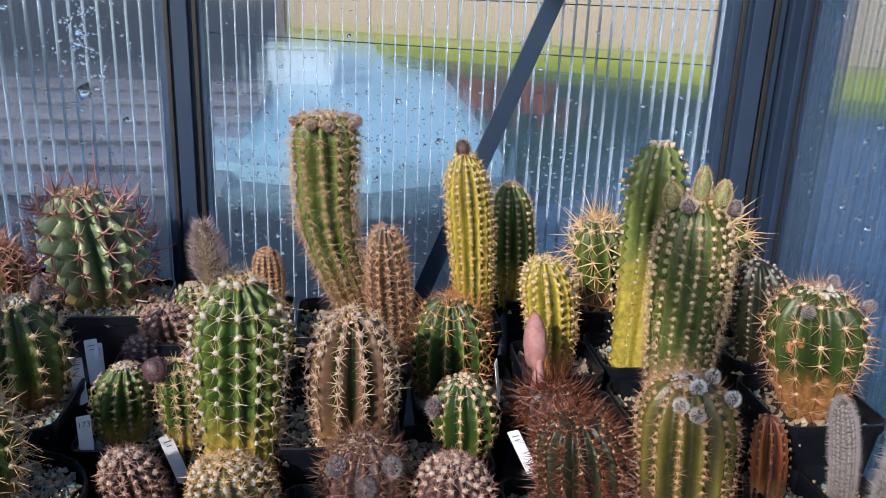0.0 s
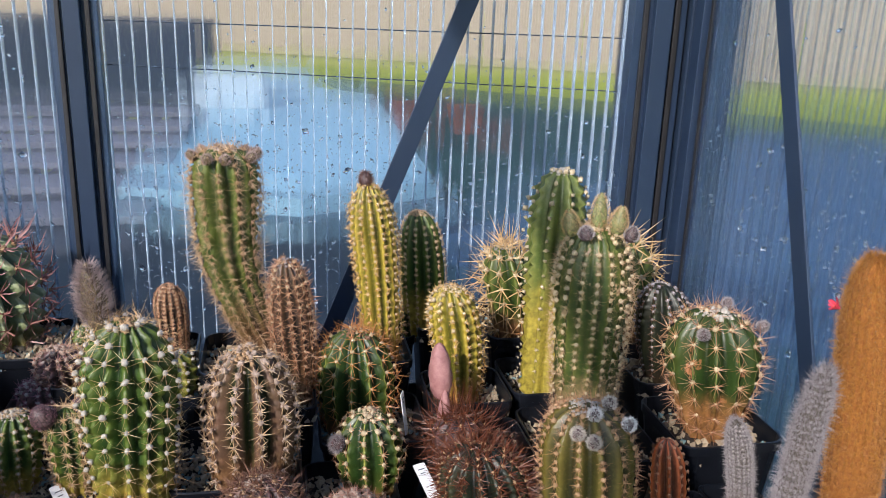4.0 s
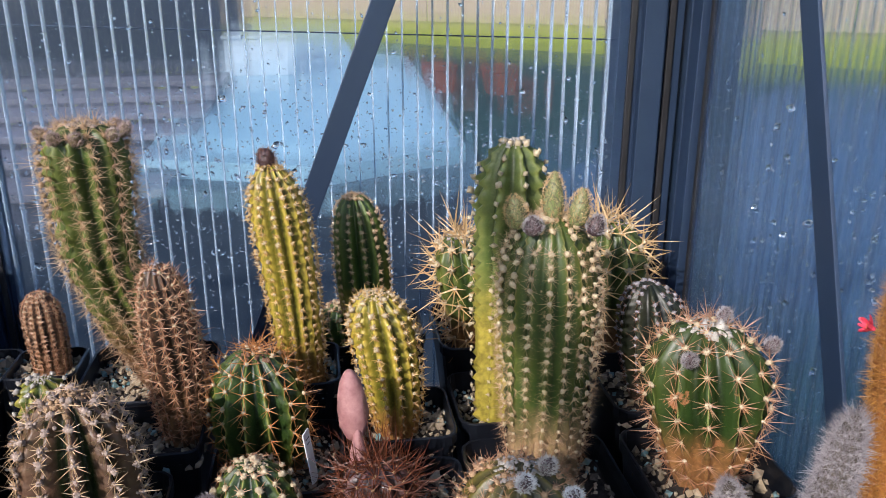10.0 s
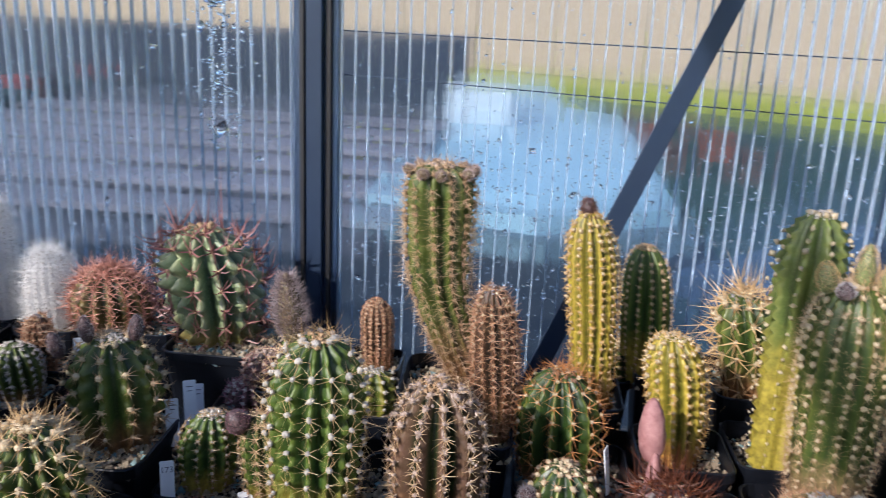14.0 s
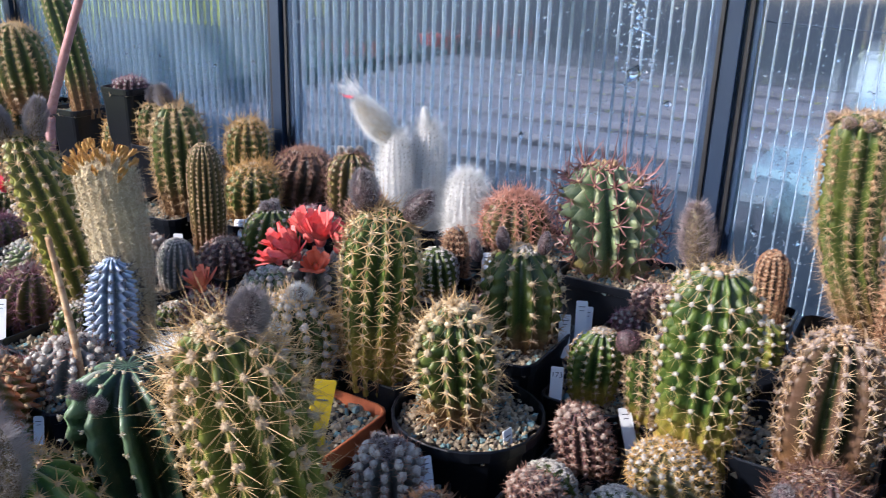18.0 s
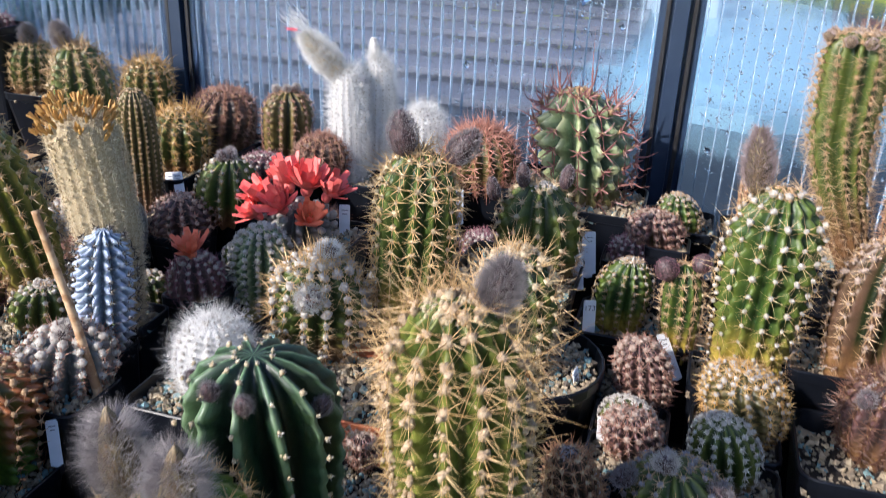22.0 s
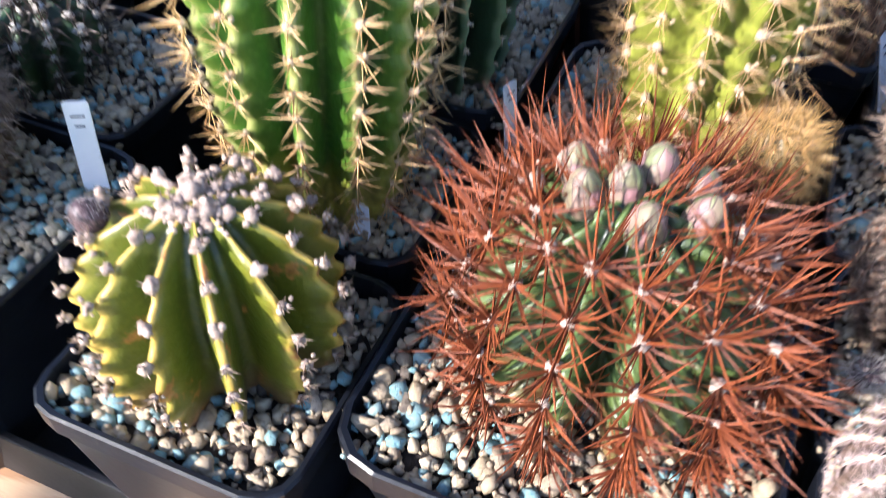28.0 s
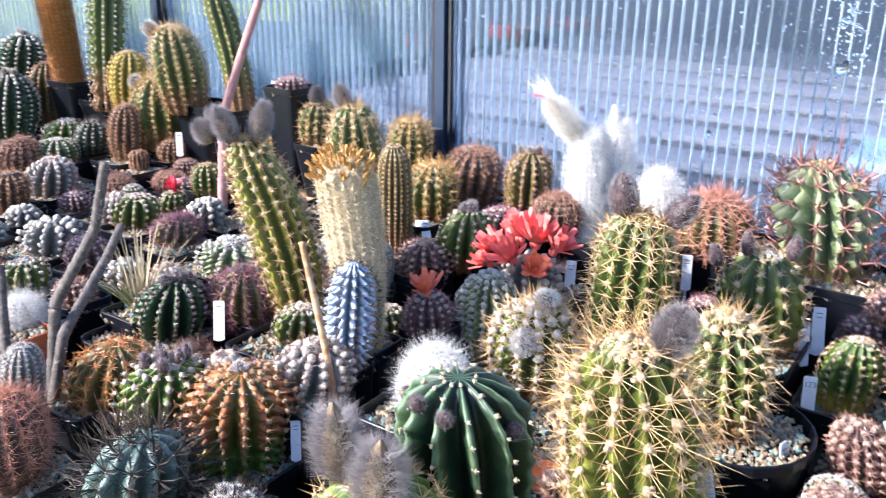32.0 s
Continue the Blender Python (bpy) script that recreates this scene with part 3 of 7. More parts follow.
# ---- cactus kinds ----
# ribs, depth of the ribs, foot (width at the base), belly (height of the widest place), dome (roundness of the top), step between areoles,
# radial spines (count, length), central spines (count, length), spine thickness, wool size, skin, spine and wool colours
BASE = dict(ribs=14, depth=0.2, foot=0.75, belly=0.5, dome=2.2, step=0.012, nr=8, lr=0.010, nc=1, lc=0.014, th=0.00042, wool=0.0016, tub=0.10, lay=70,
            skin="green", spine="tan", fluff="cream", bend=0.0, crown=1.0, sharp=1.0, bald=2.0, tufts=1, cap="", fuzz=0, fl=0.01, ft=0.00015)
STYLES = dict(
    ferocactus=dict(ribs=13, depth=0.3, belly=0.55, foot=0.7, step=0.024, nr=6, lr=0.019, nc=1, lc=0.03, th=0.00085, wool=0.0032, skin="blue", spine="hook", fluff="tan", tub=0.42, crown=1.5, bend=0.45, cap="tan", lay=62),
    echino_big=dict(ribs=14, depth=0.2, belly=0.62, foot=0.78, dome=2.6, step=0.0155, nr=7, lr=0.0155, nc=1, lc=0.021, spine="straw", fluff="white", wool=0.0027, skin="gilded", crown=1.35, tufts=1, tub=0.28, cap="tan", th=0.0003),
    curvecol=dict(ribs=12, depth=0.22, belly=0.84, foot=0.58, dome=4.5, step=0.0092, nr=13, lr=0.0135, nc=3, lc=0.019, spine="tan", fluff="tan", skin="green", wool=0.0022, cap="pinkgrey", tub=0.22, th=0.0003),
    browncol=dict(ribs=13, depth=0.2, belly=0.5, foot=0.8, dome=2.6, step=0.0082, nr=9, lr=0.009, nc=2, lc=0.012, spine="rufous", fluff="cream", skin="brown", wool=0.0017, cap="grey"),
    orangecol=dict(ribs=14, depth=0.18, belly=0.55, foot=0.85, dome=3.0, step=0.005, nr=10, lr=0.005, nc=0, spine="rufous", fluff="cream", skin="brown", wool=0.0012),
    yellowcol=dict(ribs=13, depth=0.2, belly=0.62, foot=0.8, dome=3.0, step=0.0085, nr=7, lr=0.0055, nc=1, lc=0.007, spine="gold", fluff="cream", skin="yellow", wool=0.002, tub=0.2, cap="brown"),
    greencol=dict(ribs=12, depth=0.24, belly=0.6, foot=0.8, dome=3.0, step=0.009, nr=7, lr=0.005, nc=1, lc=0.006, spine="tan", fluff="cream", skin="gilded", wool=0.0017, cap="tan"),
    longspine=dict(ribs=11, depth=0.22, belly=0.55, foot=0.72, step=0.021, nr=6, lr=0.028, nc=1, lc=0.05, th=0.00075, spine="amber", fluff="cream", wool=0.0042, skin="green", crown=1.0, lay=60, cap="grey"),
    whitedot=dict(ribs=9, depth=0.24, belly=0.7, foot=0.85, dome=3.2, step=0.0135, nr=5, lr=0.003, nc=0, spine="white", fluff="cream", wool=0.0026, skin="pale", tub=0.4, cap="white"),
    bigcol=dict(ribs=17, depth=0.15, belly=0.62, foot=0.7, dome=3.2, step=0.0098, nr=11, lr=0.0095, nc=2, lc=0.0115, spine="tan", fluff="cream", wool=0.0024, skin="barky", tub=0.2, cap="tan", th=0.00026),
    darkwool=dict(ribs=11, depth=0.2, step=0.0085, nr=4, lr=0.006, nc=0, lc=0.012, spine="brown", fluff="grey", wool=0.0021, skin="inky"),
    roundspot=dict(ribs=12, depth=0.2, belly=0.6, foot=0.45, step=0.021, nr=8, lr=0.0165, nc=2, lc=0.021, spine="rufous", fluff="cream", wool=0.0026, skin="scarred", cap="white", tub=0.06, th=0.00032, sharp=1.3),
    ribgrey=dict(ribs=11, depth=0.34, belly=0.5, foot=0.8, step=0.011, nr=9, lr=0.011, nc=1, lc=0.012, spine="tan", fluff="pinkgrey", wool=0.003, skin="ridged", th=0.0004, tufts=4, cap="tan"),
    barrel=dict(ribs=13, depth=0.24, belly=0.52, foot=0.8, step=0.014, nr=6, lr=0.0135, nc=1, lc=0.02, spine="orange", fluff="cream", skin="lined", crown=1.5, wool=0.0022, cap="brown", th=0.00034, lay=62),
    globe=dict(ribs=11, depth=0.2, step=0.0115, nr=6, lr=0.007, nc=0, spine="rufous", fluff="cream", wool=0.0024, skin="lined", tub=0.12, cap="cream"),
    yglobe=dict(ribs=13, depth=0.2, belly=0.6, dome=2.8, foot=0.7, step=0.01, nr=7, lr=0.006, nc=1, lc=0.008, spine="gold", fluff="cream", wool=0.0024, skin="yellow", tub=0.2, cap="cream"),
    brownmass=dict(ribs=14, depth=0.2, belly=0.55, dome=3.0, foot=0.85, step=0.007, nr=8, lr=0.009, nc=4, lc=0.018, spine="dusk", fluff="tan", skin="inky", bend=0.3, th=0.00042, wool=0.0018, fuzz=1100, fl=0.02, ft=0.0003),
    redtuft=dict(ribs=12, depth=0.15, step=0.011, nr=5, lr=0.026, nc=2, lc=0.034, spine="dusk", fluff="tan", skin="purple", bend=0.4, th=0.00042, fuzz=160, fl=0.04, ft=0.0003),
    greywool=dict(ribs=13, depth=0.17, belly=0.6, dome=3.0, foot=0.85, step=0.008, nr=9, lr=0.008, nc=2, lc=0.014, spine="rufous", fluff="tan", skin="murky", th=0.0003, wool=0.002, cap="white"),
    orangebody=dict(ribs=9, depth=0.3, belly=0.5, dome=3.0, step=0.009, nr=4, lr=0.003, nc=0, spine="brown", fluff="brown", wool=0.0016, skin="orange"),
    whitefine=dict(ribs=16, depth=0.08, belly=0.5, dome=3.2, foot=0.85, step=0.0042, nr=12, lr=0.0055, nc=1, lc=0.007, th=0.00024, spine="grey", fluff="white", wool=0.0009, skin="white", fuzz=2200, fl=0.006, ft=0.00014),
    whitefine2=dict(ribs=16, depth=0.1, belly=0.5, dome=3.0, step=0.005, nr=9, lr=0.004, nc=0, th=0.00026, spine="white", fluff="white", wool=0.001, skin="grey"),
    spinyball=dict(ribs=14, depth=0.15, belly=0.5, step=0.009, nr=8, lr=0.013, nc=2, lc=0.016, spine="brown", fluff="tan", skin="purple", bend=0.3, th=0.0004, cap="pinkgrey"),
    brownball=dict(ribs=14, depth=0.22, step=0.009, nr=7, lr=0.008, nc=1, lc=0.009, spine="rose", fluff="pinkgrey", wool=0.0026, skin="purple", tub=0.35, cap="pinkgrey"),
    smallgreen=dict(ribs=12, depth=0.22, step=0.0085, nr=6, lr=0.0055, nc=0, lc=0.008, spine="tan", fluff="white", wool=0.0017, skin="gilded", cap="white", tub=0.2),
    smallbud=dict(ribs=10, depth=0.22, belly=0.6, foot=0.8, step=0.011, nr=7, lr=0.008, nc=1, lc=0.01, spine="tan", fluff="cream", skin="gilded"),
    bud_lobes=dict(ribs=8, depth=0.2, belly=0.6, foot=0.6, dome=2.8, step=0.011, nr=3, lr=0.004, nc=0, spine="tan", fluff="white", wool=0.0026, skin="moss", tub=0.4, cap="white"),
    golddot=dict(ribs=15, depth=0.12, step=0.008, nr=10, lr=0.008, nc=1, lc=0.01, spine="gold", fluff="white", wool=0.0024, skin="olive", tub=0.3),
    whitedotglobe=dict(ribs=14, depth=0.2, belly=0.5, step=0.008, nr=8, lr=0.005, nc=0, spine="white", fluff="white", wool=0.002, skin="green"),
    buds3=dict(ribs=11, depth=0.24, belly=0.55, foot=0.75, step=0.016, nr=7, lr=0.01, nc=1, lc=0.013, spine="tan", fluff="cream", wool=0.0028, skin="green", tub=0.2, cap="white"),
    longspine2=dict(ribs=13, depth=0.22, belly=0.55, foot=0.65, step=0.0155, nr=7, lr=0.016, nc=2, lc=0.026, th=0.0004, spine="straw", fluff="cream", wool=0.0038, skin="green", lay=62, cap="tan", tub=0.3),
    redspiny=dict(ribs=15, depth=0.15, step=0.009, nr=7, lr=0.017, nc=2, lc=0.021, spine="coral", fluff="tan", skin="olive", crown=1.4, bend=0.2, th=0.0005),
    purplelow=dict(ribs=13, depth=0.2, step=0.008, nr=7, lr=0.008, nc=1, lc=0.01, spine="violet", fluff="white", wool=0.0024, skin="purple"),
    whitehair=dict(ribs=16, depth=0.05, belly=0.6, dome=2.6, foot=0.9, step=0.0065, nr=5, lr=0.008, nc=2, lc=0.013, th=0.00016, spine="snow", fluff="white", wool=0.0012, skin="snow", bend=0.9, lay=60, fuzz=5600, fl=0.019, ft=0.00017),
    redhook=dict(ribs=13, depth=0.2, belly=0.6, foot=0.78, dome=3.0, step=0.012, nr=8, lr=0.014, nc=2, lc=0.02, spine="amber", fluff="cream", skin="gilded", crown=1.3, wool=0.0024, cap="tan"),
    frontbig=dict(ribs=13, depth=0.19, belly=0.6, foot=0.78, dome=3.2, step=0.0138, nr=11, lr=0.016, nc=1, lc=0.024, th=0.0003, spine="amber", fluff="felt", wool=0.0034, skin="goldfoot", crown=1.8, lay=60, tufts=4, tub=0.14, cap="cream", fuzz=0, fl=0.022, ft=0.00022),
    darkgreen=dict(ribs=12, depth=0.46, belly=0.7, foot=0.6, dome=2.8, step=0.0165, nr=5, lr=0.003, nc=0, spine="white", fluff="cream", wool=0.0019, skin="jade", tub=0.1, tufts=2, cap="", lay=50, sharp=1.5),
    woolly=dict(ribs=16, depth=0.08, belly=0.5, step=0.0058, nr=6, lr=0.011, nc=4, lc=0.01, th=0.00012, spine="snow", fluff="white", wool=0.0016, skin="snow", bend=1.8, fuzz=4200, fl=0.019, ft=0.00014),
    bluecol=dict(ribs=11, depth=0.24, belly=0.5, dome=2.8, foot=0.82, step=0.0105, nr=9, lr=0.007, nc=1, lc=0.01, spine="black", fluff="white", wool=0.0016, skin="pale_blue", tub=0.85, th=0.0004),
    cream=dict(ribs=20, depth=0.06, belly=0.88, foot=0.46, dome=2.6, step=0.0052, nr=6, lr=0.008, nc=2, lc=0.01, th=0.00022, spine="cream", fluff="cream", wool=0.0013, skin="cream", bend=0.3, fuzz=5200, fl=0.0075, ft=0.00016),
    greylow=dict(ribs=10, depth=0.24, belly=0.5, step=0.012, nr=5, lr=0.004, nc=0, spine="white", fluff="white", wool=0.0046, skin="grey", tub=0.3),
    whitegreen=dict(ribs=13, depth=0.2, belly=0.55, dome=2.8, step=0.0085, nr=8, lr=0.006, nc=0, spine="white", fluff="white", wool=0.0028, skin="blue", tub=0.4),
    spinywhite=dict(ribs=13, depth=0.2, belly=0.55, step=0.0115, nr=8, lr=0.012, nc=2, lc=0.018, spine="straw", fluff="white", wool=0.0042, skin="green", crown=1.3, cap="white", tub=0.3),
    thincol=dict(ribs=16, depth=0.16, belly=0.6, foot=0.85, dome=3.4, step=0.0065, nr=6, lr=0.0035, nc=0, spine="tan", fluff="cream", wool=0.001, skin="olive"),
    thincol2=dict(ribs=9, depth=0.25, belly=0.6, foot=0.95, dome=3.4, step=0.012, nr=6, lr=0.006, nc=0, spine="tan", fluff="cream", skin="green"),
    spinycol=dict(ribs=13, depth=0.2, belly=0.6, dome=2.6, foot=0.75, step=0.012, nr=8, lr=0.011, nc=2, lc=0.017, spine="straw", fluff="cream", wool=0.0026, skin="green", crown=1.2, cap="cream"),
    goldglobe=dict(ribs=13, depth=0.2, step=0.012, nr=8, lr=0.012, nc=2, lc=0.018, spine="gold", fluff="cream", wool=0.0028, skin="green", crown=1.4, cap="cream"),
    redbrown=dict(ribs=16, depth=0.15, step=0.009, nr=9, lr=0.011, nc=2, lc=0.014, spine="rose", fluff="tan", wool=0.0022, skin="brown", cap="pinkgrey"),
    olivecol=dict(ribs=13, depth=0.22, belly=0.55, dome=3.0, foot=0.8, step=0.010, nr=7, lr=0.007, nc=1, lc=0.009, spine="rose", fluff="cream", skin="olive"),
    smallrib=dict(ribs=12, depth=0.26, step=0.011, nr=6, lr=0.006, nc=0, spine="tan", fluff="white", wool=0.0022, skin="green", cap="white"),
    tiltcol=dict(ribs=12, depth=0.2, belly=0.6, foot=0.75, dome=3.0, step=0.0135, nr=8, lr=0.01, nc=1, lc=0.014, spine="straw", fluff="cream", wool=0.0026, skin="moss", tub=0.3),
    redgreen=dict(ribs=15, depth=0.22, belly=0.58, foot=0.85, step=0.011, nr=4, lr=0.009, nc=0, lc=0.01, spine="rufous", fluff="tan", wool=0.0026, skin="red_green", tub=0.3, th=0.00045, dome=2.6),
    bright=dict(ribs=14, depth=0.24, belly=0.5, step=0.013, nr=6, lr=0.008, nc=0, spine="tan", fluff="white", wool=0.003, skin="bright", tub=0.3, cap="white"),
    darkrib=dict(ribs=13, depth=0.3, belly=0.5, step=0.008, nr=6, lr=0.005, nc=0, spine="tan", fluff="grey", wool=0.0022, skin="dark"),
    orangelow=dict(ribs=13, depth=0.22, belly=0.45, step=0.012, nr=7, lr=0.011, nc=1, lc=0.012, spine="orange", fluff="tan", skin="olive"),
    purplespine=dict(ribs=14, depth=0.18, step=0.010, nr=8, lr=0.013, nc=2, lc=0.018, spine="violet", fluff="white", skin="olive", bend=0.3),
    greyred=dict(ribs=12, depth=0.2, step=0.01, nr=7, lr=0.01, nc=1, lc=0.012, spine="rose", fluff="white", wool=0.0042, skin="grey"),
    blueagave=dict(ribs=11, depth=0.2, belly=0.5, step=0.013, nr=6, lr=0.016, nc=3, lc=0.036, th=0.0004, spine="black", fluff="grey", skin="teal", bend=0.4, fuzz=260, fl=0.035, ft=0.00035),
    pairgreen=dict(ribs=13, depth=0.22, belly=0.66, foot=0.62, dome=2.8, step=0.0122, nr=8, lr=0.0115, nc=2, lc=0.014, th=0.00036, spine="amber", fluff="felt", wool=0.0022, skin="bright", lay=66, tufts=3, tub=0.12),
    darkwh=dict(ribs=12, depth=0.2, step=0.009, nr=7, lr=0.010, nc=2, lc=0.016, spine="black", fluff="white", wool=0.0028, skin="dark", bend=0.3),
    dense=dict(ribs=19, depth=0.1, belly=0.5, step=0.0078, nr=11, lr=0.013, nc=2, lc=0.016, spine="drab", fluff="grey", wool=0.0014, skin="inky", bend=0.6, th=0.00036),
    woolgrey=dict(ribs=13, depth=0.2, belly=0.5, foot=0.85, step=0.0095, nr=6, lr=0.008, nc=0, spine="tan", fluff="grey", wool=0.0024, skin="green"),
    ygr=dict(ribs=11, depth=0.22, belly=0.5, step=0.014, nr=5, lr=0.005, nc=0, spine="white", fluff="white", wool=0.002, skin="yellow", sharp=0.7),
    redgrey=dict(ribs=16, depth=0.12, belly=0.5, step=0.0095, nr=9, lr=0.0105, nc=1, lc=0.018, spine="drab", fluff="white", wool=0.0018, skin="clay", bend=0.2, th=0.0003),
    arrow=dict(ribs=12, depth=0.34, belly=0.5, foot=0.66, dome=2.7, step=0.0125, nr=10, lr=0.004, nc=0, spine="drab", fluff="pinkgrey", wool=0.0024, skin="arrow", tub=0.15, sharp=1.9, tufts=4, cap="pinkgrey", lay=50),
    redcactus=dict(ribs=13, depth=0.3, belly=0.5, foot=0.75, step=0.0128, nr=15, lr=0.0215, nc=6, lc=0.0285, th=0.0005, bald=0.965, spine="red", fluff="pinkgrey", wool=0.0026, skin="deep", tub=0.8, bend=0.16, lay=66, fuzz=640, fl=0.03, ft=0.00042),
    redhair=dict(ribs=16, depth=0.12, step=0.0085, nr=8, lr=0.014, nc=2, lc=0.019, th=0.00028, spine="coral", fluff="tan", skin="purple", bend=0.3),
    goldtuft=dict(ribs=16, depth=0.1, step=0.006, nr=12, lr=0.009, nc=4, lc=0.012, th=0.00022, spine="gold", fluff="tan", wool=0.0012, skin="olive", fuzz=900, fl=0.009, ft=0.00016),
    netting=dict(ribs=20, depth=0.09, belly=0.55, dome=2.6, foot=0.8, step=0.0042, nr=16, lr=0.0055, nc=0, th=0.00022, spine="drab", fluff="orange_brown", wool=0.001, skin="clay", lay=82),
    pinknet=dict(ribs=20, depth=0.09, belly=0.55, dome=2.4, foot=0.8, step=0.0047, nr=16, lr=0.005, nc=0, th=0.0002, spine="pink", fluff="cream", wool=0.001, skin="clay", lay=84),
    orangefur=dict(ribs=24, depth=0.05, belly=0.6, foot=0.72, dome=3.6, step=0.0055, nr=5, lr=0.008, nc=1, lc=0.011, th=0.00022, spine="rust", fluff="brown", wool=0.0006, skin="rust", bend=0.2, fuzz=9500, fl=0.009, ft=0.00017),
    orangefur2=dict(ribs=18, depth=0.05, belly=0.6, foot=0.9, dome=3.6, step=0.009, nr=5, lr=0.014, nc=1, lc=0.018, th=0.0004, spine="rust", fluff="tan", wool=0.0014, skin="rust", fuzz=4500, fl=0.011, ft=0.0002),
    greyfur=dict(ribs=18, depth=0.05, belly=0.6, foot=0.9, dome=3.4, step=0.0058, nr=7, lr=0.009, nc=1, lc=0.012, th=0.00026, spine="grey", fluff="grey", wool=0.0012, skin="white", fuzz=3000, fl=0.01, ft=0.00018),
    tallcol=dict(ribs=11, depth=0.2, belly=0.6, foot=0.95, dome=3.4, step=0.012, nr=6, lr=0.005, nc=0, spine="white", fluff="white", wool=0.0032, skin="green", tub=0.4),
    darkdot=dict(ribs=14, depth=0.2, belly=0.5, step=0.011, nr=5, lr=0.004, nc=0, spine="white", fluff="white", wool=0.004, skin="dark", tub=0.4),
)


def profile(s, c):
    """Half width of the body at height s (0 foot, 1 top)."""
    b = c["belly"]
    low = c["foot"] + (1 - c["foot"]) * np.sin(np.clip(s / b, 0, 1) * math.pi / 2)
    u = np.clip((s - b) / (1 - b), 0, 1)
    high = np.power(np.clip(1 - np.power(u, c["dome"]), 0, 1), 1 / 2.0)
    return np.where(s < b, low, high)


def cactus(style, base, top, radius, label, number):
    """One cactus: body, areole wool and spines, from its foot to its top."""
    c = {**BASE, **STYLES[style]}
    c["depth"] = min(0.46, c["depth"] * 1.45)
    c["sharp"] *= 1.35
    if c["th"] > 0.0003:
        c["th"] *= 1.3 if style in ("frontbig", "pairgreen", "redcactus") else 1.45
    c["wool"] *= 1.2
    if style not in ("frontbig", "redcactus", "pairgreen", "arrow", "darkgreen", "woolly", "whitehair", "cream", "orangefur", "orangefur2", "ygr", "ferocactus", "longspine2", "redhook", "echino_big", "bluecol", "redtuft", "curvecol", "longspine", "browncol", "ribgrey", "barrel", "brownmass", "greywool", "redspiny"):
        c["nr"] = int(c["nr"] * 1.35 + 1)
        c["nc"] = int(c["nc"] * 1.5 + 0.5)
    rng = np.random.default_rng(number + 11)
    radius *= {"whitehair": 0.98, "woolly": 0.86, "cream": 0.88, "orangefur": 0.88, "greyfur": 0.74, "frontbig": 1.04, "longspine2": 0.92}.get(style, 1.0)
    base, top = np.array(base), np.array(top)
    if base[1] > 0.45 and style not in ("ferocactus", "redtuft"):
        c["bend"] = 0.0
    axis = top - base
    height = float(axis[2])
    ob = thing("cactus", base, label, "cactus", "potted cacti on the bench")
    fine = np.linspace(0, 1, 200)
    r_f = radius * profile(fine, c)
    arc = np.concatenate([[0], np.cumsum(np.hypot(np.diff(r_f), np.diff(fine) * height))])
    n, nv = c["ribs"], int(min(80 if base[1] < 0.45 else 46, max(16, arc[-1] / c["step"] * 3.6)))
    nu = n * (10 if style == "arrow" else 6 if n < 15 and base[1] < 0.8 else 5 if n < 17 else 3)
    phase = rng.uniform(0, 6.28)
    twist = rng.normal(0, 0.12)
    sway = axis[:2]
    wob = rng.normal(0, 0.03, 3)

    def surface(s, ang, out=0.0):
        """Points of the skin at heights s and angles ang, raised by out; and how far up the rib they are."""
        r = radius * profile(s, c)
        k = 0.5 + 0.5 * np.cos(n * (ang - phase - twist * s))
        k = np.power(k, c["sharp"])
        bumps = 1 + c["tub"] * 0.35 * k * np.cos(2 * math.pi * (np.interp(s, fine, arc) / c["step"] - 0.6))
        r = r * (1 - c["depth"] * (1 - k)) * bumps * (1 + wob[0] * np.sin(2 * ang + wob[1] * 40) + wob[2] * np.sin(5 * s + 3)) + out
        # a curved stem starts upright and leans over
        lean = 0.35 * s + 0.65 * s * s
        if style == "curvecol":
            lean = np.clip((s - 0.02) / 0.62, 0, 1)
            lean = lean * (1.5 - 0.5 * lean * lean)
        x = sway[0] * lean + r * np.cos(ang)
        y = sway[1] * lean + r * np.sin(ang)
        return np.stack([x, y, s * height + 0 * r], -1), k

    sv = 1 - np.power(1 - np.linspace(0, 1, nv), 1.35)
    au = np.linspace(0, 2 * math.pi, nu, endpoint=False) + phase
    S, A = np.meshgrid(sv, au, indexing="ij")
    pts, rib = surface(S, A)
    pts[..., 2] -= 0.006 * (1 - S)
    pts[-1, :, 2] -= 0.02 * radius
    v = pts.reshape(-1, 3)
    i, j = np.meshgrid(np.arange(nv - 1), np.arange(nu), indexing="ij")
    q = np.stack([i * nu + j, i * nu + (j + 1) % nu, (i + 1) * nu + (j + 1) % nu, (i + 1) * nu + j], -1).reshape(-1, 4)
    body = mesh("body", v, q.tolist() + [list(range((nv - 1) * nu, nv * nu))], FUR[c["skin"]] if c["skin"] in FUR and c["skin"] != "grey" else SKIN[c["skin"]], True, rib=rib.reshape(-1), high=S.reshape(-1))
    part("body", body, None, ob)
    # areoles in rows down the ribs
    stops = np.arange(c["step"] * 0.6, arc[-1] - 0.002, c["step"])
    s_row = np.interp(stops, arc, fine)
    ss = np.repeat(s_row[:, None], n, 1)
    aa = phase + np.arange(n)[None, :] * 2 * math.pi / n + twist * ss
    keep = (radius * profile(ss, c) * 2 * math.pi / n > 0.0016) | (rng.random(ss.shape) < 0.4)
    keep &= ss < c["bald"]
    keep &= (ss < 0.93) | (rng.random(ss.shape) < 0.6)
    ss, aa = (ss + rng.normal(0, 0.004, ss.shape))[keep].clip(0.01, 0.995), aa[keep]
